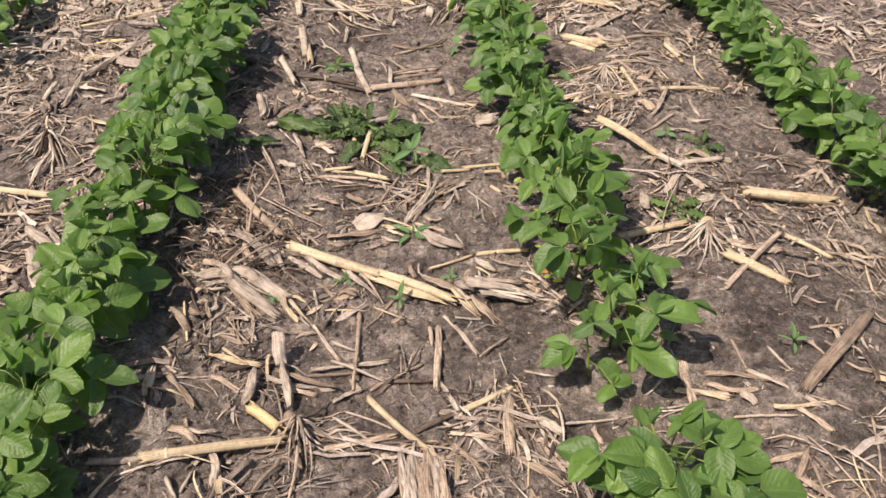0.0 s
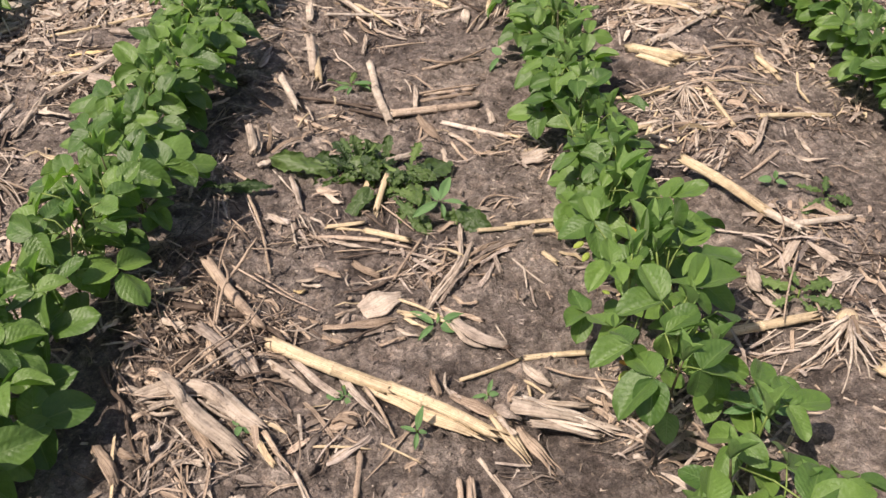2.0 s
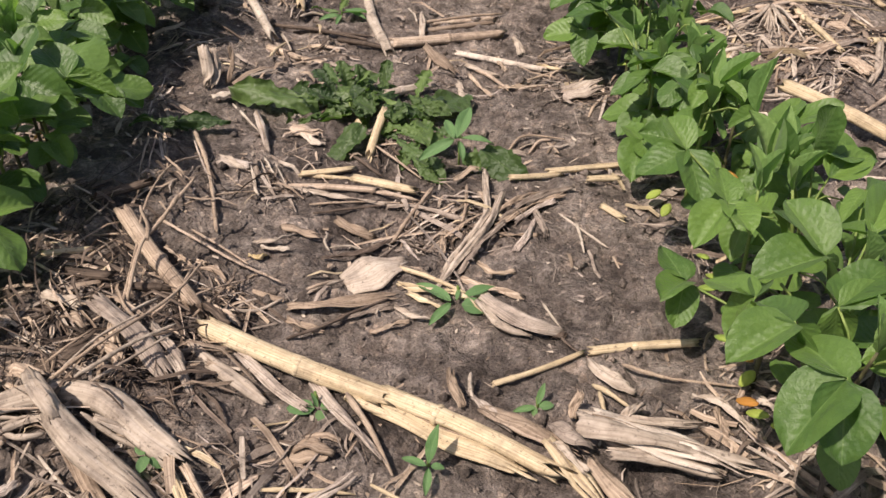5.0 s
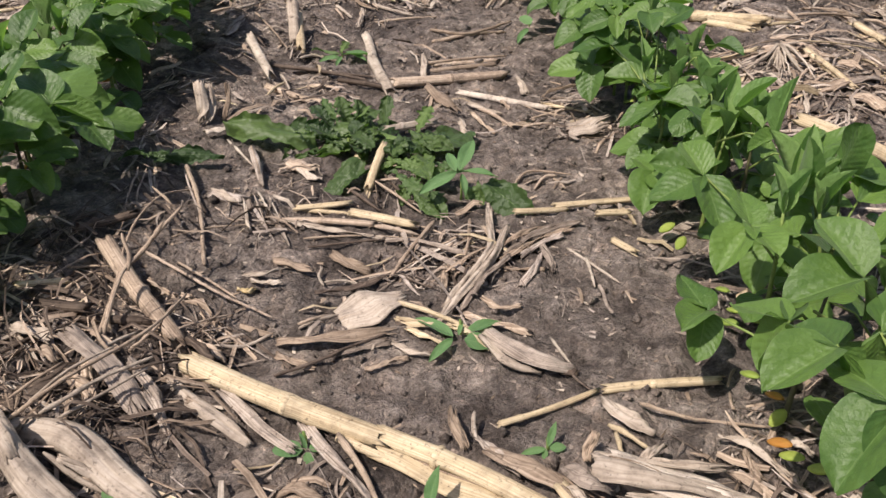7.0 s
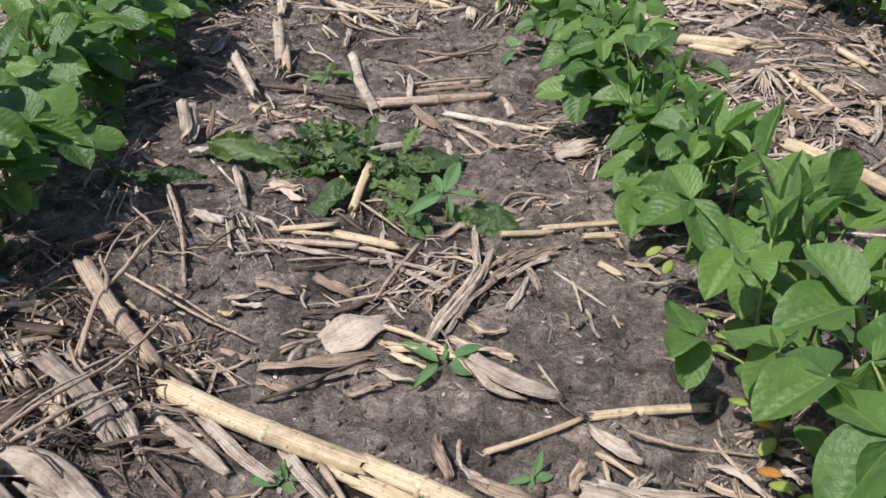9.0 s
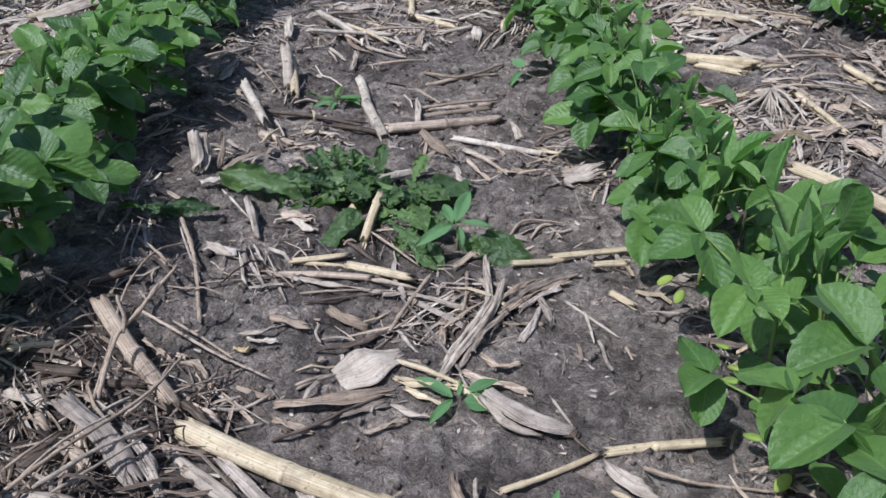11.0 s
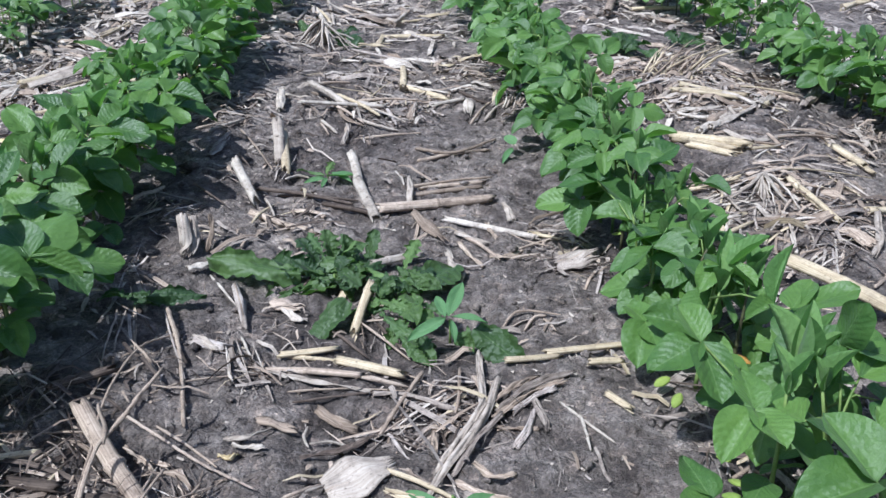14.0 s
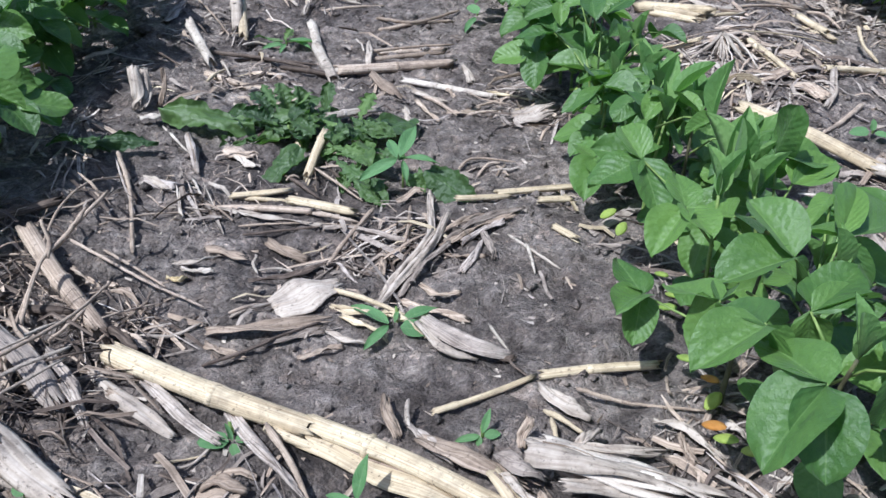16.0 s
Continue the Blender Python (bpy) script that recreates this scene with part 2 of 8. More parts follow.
def value_noise(x, y, seed=0):
    x, y = np.asarray(x, dtype=float), np.asarray(y, dtype=float)
    ix, iy = np.floor(x), np.floor(y)
    fx, fy = x - ix, y - iy
    fx, fy = fx * fx * (3 - 2 * fx), fy * fy * (3 - 2 * fy)
    a, b = lattice(ix, iy, seed), lattice(ix + 1, iy, seed)
    c, d = lattice(ix, iy + 1, seed), lattice(ix + 1, iy + 1, seed)
    return (a * (1 - fx) + b * fx) * (1 - fy) + (c * (1 - fx) + d * fx) * fy - 0.5


def lie(x, y):
    """Broad form: shallow lane between the bean rows, low ridges along the old corn rows."""
    x, y = np.asarray(x, dtype=float), np.asarray(y, dtype=float)
    return -0.012 + 0.045 * np.exp(-((x + 0.42) / 0.17) ** 2) + 0.040 * np.exp(-((x - 0.72) / 0.20) ** 2)


def height(x, y):
    x, y = np.asarray(x, dtype=float), np.asarray(y, dtype=float)
    z = lie(x, y) + 0.016 * value_noise(x * 5, y * 5, 1) + 0.013 * value_noise(x * 13, y * 13, 2)
    z = z + 0.013 * value_noise(x * 34, y * 34, 3) + 0.010 * value_noise(x * 75, y * 75, 4) + 0.0035 * value_noise(x * 160, y * 160, 5)
    return z


def spaced(fine_from, fine_to, step, reach):
    """Even steps in the near field, growing ones out to the horizon."""
    def beyond():
        s, run = step, 0.0
        while run < reach:
            s *= 1.035 if s < 0.03 else 1.3
            run += s
            yield run
    mid = list(np.arange(fine_from, fine_to, step))
    return np.array([fine_from - v for v in beyond()][::-1] + mid + [mid[-1] + v for v in beyond()])


def ground():
    xs, ys = spaced(-0.8, 1.05, 0.0048, 400.0), spaced(0.5, 2.5, 0.0048, 400.0)
    gx, gy = np.meshgrid(xs, ys)
    near = np.clip((30.0 - np.hypot(gx, gy)) / 20.0, 0, 1)
    gz = height(gx, gy) * near
    nx, ny = len(xs), len(ys)
    verts = np.stack([gx, gy, gz], -1).reshape(-1, 3)
    k = (np.arange(ny - 1)[:, None] * nx + np.arange(nx - 1)[None, :]).ravel()
    faces = np.stack([k, k + 1, k + nx + 1, k + nx], -1)
    me = bpy.data.meshes.new("ground")
    me.vertices.add(len(verts))
    me.vertices.foreach_set("co", verts.ravel())
    me.loops.add(faces.size)
    me.loops.foreach_set("vertex_index", faces.ravel().astype(np.int32))
    me.polygons.add(len(faces))
    me.polygons.foreach_set("loop_start", (np.arange(len(faces)) * 4).astype(np.int32))
    me.polygons.foreach_set("use_smooth", np.ones(len(faces), dtype=bool))
    me.materials.append(SOIL)
    me.update(calc_edges=True)
    me.validate()
    return tagged(new("ground", me), "bare grey-brown field soil with a crumbly crust", "soil", kind="structure")


ground()


# ---- corn residue ----
def along(x0, y0, z0, x1, y1, z1, width):
    """The pose of a piece that runs from one end to the other, z over the soil, and its length."""
    a = Vector((x0, y0, float(height(x0, y0)) + z0))
    b = Vector((x1, y1, float(height(x1, y1)) + z1))
    d = (b - a).normalized()
    side = Vector((0, 0, 1)).cross(d).normalized()
    up = d.cross(side)
    m = Matrix((d, side, up)).transposed().to_4x4()
    m.translation = a
    return m, (b - a).length


TONE = {"pale": "pale straw-coloured", "yellow": "yellowish", "tan": "tan weathered", "grey": "grey weathered", "white": "bleached whitish", "dark": "dark half-rotten", "beige": "pale beige"}


def corn_stalk(x0, y0, z0, x1, y1, z1, width, tone):
    """A broken length of corn stalk: ridged, with swollen nodes and splintered ends."""
    r = random.Random(int(abs(x0) * 7919 + abs(y0) * 104729 + width * 1e5))
    m, size = along(x0, y0, z0, x1, y1, z1, width)
    g, sides, n = Geo(), 14, max(8, int(size / 0.010))
    rad = width / 2
    nodes = [size * r.uniform(0.15, 0.6)] if size > 0.09 else []
    if size > 0.26:
        nodes.append(nodes[0] + r.uniform(0.12, 0.16))
    ridge = [r.uniform(-0.09, 0.07) for _ in range(sides)]
    groove = r.randrange(sides)
    ridge[groove] -= 0.22
    bend, sag, flat = r.uniform(-0.018, 0.018) * size, r.uniform(-0.01, 0.02) * size, r.uniform(0.80, 0.96)
    torn0, torn1 = [r.uniform(-0.45, 0.35) * width for _ in range(sides)], [r.uniform(-0.4, 1.2) * width for _ in range(sides)]
    rows, uvs = [], []
    for i in range(n + 1):
        u = i / n
        swell = sum(0.09 * math.exp(-((u * size - p) / 0.005) ** 2) - 0.05 * math.exp(-((u * size - p - 0.012) / 0.006) ** 2) for p in nodes)
        row, uv = [], []
        for j in range(sides):
            q = 2 * math.pi * j / sides
            k = rad * (1.0 - 0.10 * u + swell + ridge[j] + 0.03 * math.sin(9 * u + j))
            x = u * size + (torn0[j] * max(0, 1 - 6 * u) if u < 0.17 else 0) + (torn1[j] * max(0, 6 * u - 5) if u > 0.83 else 0)
            row.append((x, k * math.cos(q) + bend * math.sin(math.pi * u), k * flat * math.sin(q) + sag * math.sin(math.pi * u)))
            uv.append((u * size, j / sides * width * 3.1))
        rows.append(row)
        uvs.append(uv)
    # hollow, fibrous ends
    inner = [[(x + (0.25 * width if e == 0 else -0.25 * width), y * 0.72, z * 0.72) for x, y, z in rows[e]] for e in (0, -1)]
    rows, uvs = [inner[0]] + rows + [inner[1]], [uvs[0]] + uvs + [uvs[-1]]
    g.sheet(rows, uvs, True)
    k = len(g.v)
    g.f.append(tuple(range(sides))[::-1])
    g.f.append(tuple(range(k - sides, k)))
    g.mi.extend([0, 0])
    ob = new("corn_stalk", g.mesh("corn_stalk", STRAW[tone]))
    ob.matrix_world = m
    for p in nodes:
        u, band = p / size, Geo()
        k = rad * (1.0 - 0.10 * u)
        rings = [[(p + dx, k * f * math.cos(q) + bend * math.sin(math.pi * u), k * f * flat * math.sin(q) + sag * math.sin(math.pi * u)) for q in [2 * math.pi * s / 16 for s in range(16)]] for dx, f in ((-0.003, 1.0), (-0.0018, 1.10), (0.0, 1.12), (0.0016, 1.09), (0.003, 0.98))]
        band.sheet(rings, [[(p + i * 0.002, s * 0.003) for s in range(16)] for i in range(5)], True)
        child("node", band.mesh("node", STRAW[tone]), ob, None, "slightly swollen ring")
    if width > 0.011:
        core = Geo()
        core.tube([(-0.05 * width, 0, 0), (0.3 * width, 0, 0)], [rad * 0.42, rad * 0.55], 9)
        child("pith", core.mesh("pith", STRAW["white"]), ob, None, "white spongy pith")
    kind = "stub" if size < 0.07 else "length"
    return tagged(ob, "%s broken %s of corn stalk on the soil" % (TONE[tone], kind), "corn stalk", "corn residue")


def corn_husk(x0, y0, z0, x1, y1, z1, width, tone, fray=1.0):
    """A dry husk or leaf blade: ribbed strips that part towards a frayed end."""
    r = random.Random(int(abs(x0) * 6701 + abs(y0) * 95219 + width * 1e5))
    m, size = along(x0, y0, z0, x1, y1, z1, width)
    g = Geo()
    strips = max(2, min(8, int(width / 0.005)))
    arch, curl, twist = r.uniform(0.06, 0.24) * width, r.uniform(-0.02, 0.07) * size, r.uniform(-0.35, 0.35)
    taper0, taper1, wav = r.uniform(0.45, 0.9), r.uniform(0.35, 0.85), r.uniform(0, 6)
    n = max(9, int(size / 0.009))
    split = int(n * r.uniform(0.45, 0.85))
    fan = [r.uniform(-0.5, 0.5) for _ in range(strips)]
    lift = [r.uniform(-0.15, 0.5) * width for _ in range(strips)]
    ends = [1.0 + fray * r.uniform(-0.18, 0.08) for _ in range(strips)]
    starts = [fray * r.uniform(-0.06, 0.05) for _ in range(strips + 1)]
    if fray < 0.5:
        taper0, taper1, split, lift, fan = 0.62, 0.30, n - 2, [0.0] * strips, [0.0] * strips
    ripple = [r.uniform(-0.0007, 0.0007) for _ in range(2 * strips + 1)]

    def spot(u, c, k, s, apart):
        """A point of the blade: u along, c across from -0.5 to 0.5."""
        full = taper0 + (1 - taper0) * math.sin(min(1, max(0, u) * 2.6) * math.pi / 2) - (1 - taper1) * max(0, u - 0.5) / 0.5
        y = c * width * full + fan[s] * apart * width * 0.35
        z = arch * (1 - 4 * c * c) + lift[s] * apart + ripple[k] * (0.4 + u) + 0.002 * math.sin(11 * u + wav + 3 * c)
        turn = twist * u
        return (u * size, y * math.cos(turn) - z * math.sin(turn), z * math.cos(turn) + y * math.sin(turn) * 0.6 + curl * math.sin(math.pi * u))

    rows, uvs = [], []
    for i in range(split + 1):
        row, uv = [], []
        for k in range(2 * strips + 1):
            u = i / n + starts[k // 2] * max(0, 1 - 5 * i / n)
            row.append(spot(u, k / (2 * strips) - 0.5, k, min(k // 2, strips - 1), 0))
            uv.append((u * size, k / (2 * strips) * width))
        rows.append(row)
        uvs.append(uv)
    g.sheet(rows, uvs)
    wide = 2 * strips + 1
    for s in range(strips):
        last = [split * wide + 2 * s + e for e in range(3)]
        for i in range(split + 1, n + 1):
            v = (i - split) / (n - split)
            u = split / n + (ends[s] - split / n) * v
            shrink = (1 - 0.35 * v) * (0.35 if i == n else 1)
            verts, uv = [], []
            for e in (-1, 0, 1):
                c = (s + 0.5 + 0.5 * e * shrink) / strips - 0.5
                verts.append(spot(u, c, 2 * s + 1 + e, s, v * (1 - split / n)))
                uv.append((u * size, (c + 0.5) * width))
            k = len(g.v)
            g.v.extend(verts)
            g.uv.extend(uv)
            for e in (0, 1):
                g.f.append((last[e], last[e + 1], k + e + 1, k + e))
                g.mi.append(0)
            last = [k, k + 1, k + 2]
    ob = new("corn_husk", g.mesh("corn_husk", STRAW[tone]))
    ob.matrix_world = m
    if size > 0.06:
        rib, c = Geo(), r.uniform(-0.2, 0.2)
        path = [spot(i / 8 * 0.92, c, strips, strips // 2, 0) for i in range(9)]
        rib.tube([(px, py, pz + 0.0006) for px, py, pz in path], [0.0013 - 0.0008 * i / 8 for i in range(9)], 5)
        child("midrib", rib.mesh("midrib", STRAW["tan"]), ob)
    solid = ob.modifiers.new("thickness", "SOLIDIFY")
    solid.thickness = 0.0009
    return tagged(ob, "%s dry corn husk, frayed, lying on the soil" % TONE[tone], "corn husk", "corn residue")


def corn_straw(x0, y0, z0, x1, y1, z1, width, tone):
    """A thin bent stem, tassel branch or rolled leaf."""
    r = random.Random(int(abs(x0) * 5501 + abs(y0) * 81239 + width * 1e5))
    m, size = along(x0, y0, z0, x1, y1, z1, width)
    g, n = Geo(), max(5, int(size / 0.014))
    bend, sag, kink = r.uniform(-0.05, 0.05) * size, r.uniform(-0.01, 0.04) * size, r.uniform(0.3, 0.7)
    path, radii = [], []
    for i in range(n + 1):
        u = i / n
        path.append((u * size, bend * (1 - abs(u - kink) / max(kink, 1 - kink)) + r.uniform(-1, 1) * 0.08 * width, sag * math.sin(math.pi * u)))
        radii.append(width / 2 * (1 - 0.45 * u) * r.uniform(0.82, 1.12) * (0.5 if i in (0, n) else 1))
    g.tube(path, radii, 7)
    ob = new("corn_straw", g.mesh("corn_straw", STRAW[tone]))
    ob.matrix_world = m
    return tagged(ob, "%s thin dry straw on the soil" % TONE[tone], "straw", "corn residue")


def through_points(points, u):
    """A smooth curve through a few points, u from 0 to 1 (a little beyond as well)."""
    n = len(points) - 1
    k = min(n - 1, max(0, int(u * n)))
    v = u * n - k
    p1, p2 = points[k], points[k + 1]
    p0 = points[k - 1] if k else p1 * 2 - p2
    p3 = points[k + 2] if k + 2 <= n else p2 * 2 - p1
    return 0.5 * (p1 * 2 + (p2 - p0) * v + (p0 * 2 - p1 * 5 + p2 * 4 - p3) * v * v + (p1 * 3 - p0 - p2 * 3 + p3) * v ** 3)


def over_soil(path):
    """Points given by their height over the soil, as seen from the first one."""
    first = Vector((path[0][0], path[0][1], float(height(path[0][0], path[0][1]))))
    return first, [Vector((x, y, float(height(x, y)) + h)) - first for x, y, h in path]


def bent_leaf(path, width, tone, shape="torn", fray=0.3, arch=0.22, lean=0.0):
    """A dry leaf or husk along a bent path: ribbed, cupped, crumpled, with jagged ends."""
    r = random.Random(int(abs(path[0][0]) * 8017 + abs(path[-1][1]) * 60013 + width * 1e5))
    first, pts = over_soil(path)
    size = sum((b - a).length for a, b in zip(pts, pts[1:]))
    n, m = max(10, int(size / 0.007)), 14
    starts, ends = [], []
    for k in range(m + 1):
        starts.append(fray * r.uniform(-0.05, 0.22) * (1.0 if k % 2 else 0.4))
        ends.append(1 - fray * (r.uniform(0.15, 0.65) if k % 3 == 2 else r.uniform(-0.12, 0.16)))
    ribs = [r.uniform(-0.0009, 0.0009) for _ in range(m + 1)]
    ph = [r.uniform(0, 6.28) for _ in range(4)]
    rows, uvs = [], []
    for i in range(n + 1):
        row, uv = [], []
        for k in range(m + 1):
            c = k / m - 0.5
            u = starts[k] + (ends[k] - starts[k]) * i / n
            w = min(1.0, max(0.0, u))
            full = {"torn": 0.80 + 0.20 * math.sin(math.pi * w), "lance": 0.10 + 0.90 * math.sin(math.pi * (0.06 + 0.88 * w)) ** 0.75,
                    "fan": 0.45 + 0.55 * w, "tip": 1.0 - 0.85 * w ** 2.2}[shape]
            p = through_points(pts, u)
            d = (through_points(pts, u + 0.02) - through_points(pts, u - 0.02)).normalized()
            side = Vector((0, 0, 1)).cross(d)
            side = side.normalized() if side.length > 1e-4 else Vector((1, 0, 0))
            up = d.cross(side)
            turn = lean + 0.25 * math.sin(3 * u + ph[0])
            a, b = side * math.cos(turn) + up * math.sin(turn), up * math.cos(turn) - side * math.sin(turn)
            z = arch * width * full * (1 - 4 * c * c) + ribs[k] + 0.0016 * math.sin(8 * u + ph[1] + 5 * c) + 0.0010 * math.sin(19 * u + ph[2] - 9 * c)
            row.append(tuple(p + a * (c * width * full + 0.0010 * math.sin(7 * u + ph[3])) + b * z))
            uv.append((u * size, c * width))
        rows.append(row)
        uvs.append(uv)
    g = Geo()
    g.sheet(rows, uvs)
    ob = new("corn_husk", g.mesh("corn_husk", STRAW[tone]))
    ob.location = first
    solid = ob.modifiers.new("thickness", "SOLIDIFY")
    solid.thickness = 0.0009
    return tagged(ob, "%s dry corn leaf, bent and frayed, lying on the soil" % TONE[tone], "corn husk", "corn residue")


def bent_straw(path, width, tone):
    """A bent stem or twig through a few points, knotty and broken at both ends."""
    r = random.Random(int(abs(path[0][0]) * 6011 + abs(path[-1][1]) * 70001 + width * 1e5))
    first, pts = over_soil(path)
    size = sum((b - a).length for a, b in zip(pts, pts[1:]))
    n = max(8, int(size / 0.006))
    line, radii, knot = [], [], r.uniform(0.2, 0.8)
    for i in range(n + 1):
        u = i / n
        line.append(through_points(pts, u) + Vector((r.gauss(0, 0.05), r.gauss(0, 0.05), r.gauss(0, 0.04))) * width)
        radii.append(width / 2 * (1.08 - 0.3 * u + 0.25 * math.exp(-((u - knot) * size / 0.004) ** 2)) * r.uniform(0.88, 1.10) * (0.55 if i in (0, n) else 1))
    g = Geo()
    g.tube(line, radii, 8)
    ob = new("corn_straw", g.mesh("corn_straw", STRAW[tone]))
    ob.location = first
    return tagged(ob, "%s thin bent dry stem on the soil" % TONE[tone], "straw", "corn residue")


def corn_tassel(tone, branches):
    """A dry tassel: arching branches that spring from one stem, x, y and height over the soil."""
    x, y, z = branches[0][0]
    base = new("corn_tassel", None)
    base.location = (x, y, float(height(x, y)))
    tagged(base, "%s dry corn tassel with arching branches" % TONE[tone], "corn tassel", "corn residue")
    r = random.Random(int(abs(x) * 9973))
    for k, (a, b, c) in enumerate(branches):
        p, q, s = [Vector((i - x, j - y, float(height(i, j)) + h - base.location.z)) for i, j, h in (a, b, c)]
        path, radii = [], []
        for i in range(17):
            u = i / 16
            path.append(p * ((1 - u) * (1 - 2 * u)) + q * (4 * u * (1 - u)) + s * (u * (2 * u - 1)) + Vector((r.gauss(0, 0.0007), r.gauss(0, 0.0007), 0)))
            radii.append((0.0021 - 0.0010 * u) * r.uniform(0.85, 1.2) * (1.25 if k == 0 else 0.9))
        g = Geo()
        g.tube(path, radii, 7)
        child("stem" if k == 0 else "branch", g.mesh("branch", STRAW[tone]), base)
    return base


def root_crown(x, y, z, size, lean, spread_from, spread_to, roots, tone="tan", stub=0.05, aged=0.6):
    """An old corn root crown: a knob of stalk base and a flat tangle of bent brace roots."""
    r = random.Random(int(abs(x) * 4409 + abs(y) * 7307))
    base = new("root_crown", None)
    h0 = float(height(x, y))
    base.location = (x, y, h0)
    tagged(base, "old corn root crown with a tangle of dry brace roots", "root crown", "corn residue")
    g = Geo()
    top = Vector((lean[0], lean[1], stub))
    g.tube([(0, 0, -0.01), tuple(top * 0.3), tuple(top * 0.6), tuple(top * 0.85), tuple(top)], [size * 0.10, size * 0.15, size * 0.14, size * 0.11, size * 0.05], 12)
    child("stub", g.mesh("stub", STRAW[tone]), base)
    for i in range(roots):
        q = radians(spread_from + (spread_to - spread_from) * (i + r.uniform(-0.6, 1.6)) / roots)
        reach = size * r.choice((0.45, 0.7, 0.95, 1.15)) * r.uniform(0.8, 1.2)
        up, drop = z * r.uniform(0.3, 1.2), r.uniform(0.25, 0.75)
        d = Vector((math.cos(q), math.sin(q), 0))
        across = Vector((-d.y, d.x, 0))
        bow, kink = r.uniform(-0.3, 0.3) * reach, r.uniform(-0.10, 0.10) * reach
        path = []
        for k in range(9):
            u = k / 8
            p = d * (0.02 * size + reach * u) + across * (bow * u * u + kink * math.sin(5 * u))
            lay = float(height(x + p.x, y + p.y)) - h0
            p.z = lay + 0.003 + up * max(0.0, 1 - (u / drop) ** 1.5) + r.uniform(-0.0015, 0.003)
            path.append(tuple(p))
        g = Geo()
        rad = size * r.uniform(0.010, 0.026)
        g.tube(path, [rad * (1.3 - 0.9 * k / 8) * r.uniform(0.85, 1.15) for k in range(9)], 6)
        child("root", g.mesh("root", STRAW["white" if r.random() > aged else r.choice(("tan", "tan", "grey", "dark"))]), base)
    return base


def straw_heap(x, y, wide, dx, dy, rise, count, seed):
    """A tuft of straws swept together, leaning one way."""
    r = random.Random(seed)
    base = new("straw_heap", None)
    h0 = float(height(x, y))
    base.location = (x, y, h0)
    tagged(base, "heap of tan corn straw swept together beside the row", "straw heap", "corn residue")
    for _ in range(count):
        p = Vector((r.gauss(0, wide), r.gauss(0, wide * 0.5), 0.004))
        e = p + Vector((dx, dy, rise)) * r.uniform(0.5, 1.2) + Vector((r.gauss(0, 0.03), r.gauss(0, 0.03), r.uniform(-0.3, 0.3) * rise))
        m = (p + e) / 2 + Vector((r.gauss(0, 0.006), r.gauss(0, 0.006), 0.012))
        g = Geo()
        rad = r.uniform(0.0012, 0.0032)
        g.tube([p, m, e], [rad, rad * 0.9, rad * 0.5], 6)
        child("straw", g.mesh("straw", STRAW[r.choice(["tan", "grey", "pale", "tan"])]), base)
    return base


# broken stalks, husks and straws: ends (x, y, height over the soil), width, tone
corn_stalk(-0.217, 1.423, 0.020, -0.029, 1.328, 0.015, 0.0229, "pale")
corn_stalk(-0.026, 1.330, 0.014, 0.121, 1.236, 0.010, 0.0217, "pale")
corn_husk(-0.029, 1.322, 0.012, 0.114, 1.232, 0.006, 0.0323, "pale")
corn_straw(-0.067, 1.333, 0.006, -0.014, 1.303, 0.006, 0.0107, "pale")
corn_stalk(0.185, 1.386, 0.006, 0.298, 1.393, 0.006, 0.0102, "pale")
corn_stalk(0.079, 1.345, 0.005, 0.174, 1.383, 0.005, 0.0069, "pale")
corn_stalk(-0.298, 2.305, 0.060, -0.257, 2.244, 0.008, 0.0190, "white")
corn_stalk(-0.251, 2.556, 0.060, -0.238, 2.452, 0.008, 0.0260, "beige")
corn_stalk(-0.246, 2.575, 0.035, -0.222, 2.413, 0.006, 0.0200, "pale")
corn_stalk(-0.098, 2.531, 0.012, -0.076, 2.356, 0.012, 0.0200, "white")
corn_stalk(-0.076, 2.356, 0.012, -0.038, 2.184, 0.008, 0.0220, "white")
corn_stalk(-0.036, 2.223, 0.009, 0.168, 2.281, 0.010, 0.0213, "tan")
corn_stalk(0.024, 2.290, 0.006, 0.159, 2.340, 0.006, 0.0132, "tan")
corn_stalk(0.042, 2.330, 0.008, 0.169, 2.374, 0.006, 0.0112, "tan")
corn_straw(0.019, 2.316, 0.010, 0.193, 2.387, 0.006, 0.0081, "tan")
corn_stalk(0.082, 2.184, 0.006, 0.238, 2.112, 0.006, 0.0125, "white")
corn_stalk(-0.037, 1.915, 0.035, -0.061, 1.815, 0.006, 0.0145, "pale")
corn_stalk(0.559, 1.872, 0.050, 0.671, 1.702, 0.018, 0.0210, "pale")
corn_stalk(0.671, 1.702, 0.018, 0.710, 1.630, 0.010, 0.0170, "white")
corn_stalk(0.698, 1.659, 0.012, 0.824, 1.675, 0.010, 0.0125, "white")
corn_stalk(0.489, 2.089, 0.006, 0.591, 2.105, 0.006, 0.0105, "pale")
corn_stalk(0.527, 2.044, 0.006, 0.553, 2.087, 0.010, 0.0092, "pale")
corn_stalk(0.538, 2.052, 0.006, 0.571, 2.007, 0.006, 0.0113, "pale")
corn_stalk(0.711, 2.205, 0.012, 0.725, 2.051, 0.006, 0.0129, "pale")
corn_stalk(0.793, 2.082, 0.006, 0.997, 2.152, 0.008, 0.0130, "pale")
corn_straw(0.491, 2.243, 0.006, 0.629, 2.213, 0.010, 0.0089, "tan")
corn_stalk(0.600, 2.523, 0.009, 0.683, 2.394, 0.009, 0.0217, "pale")
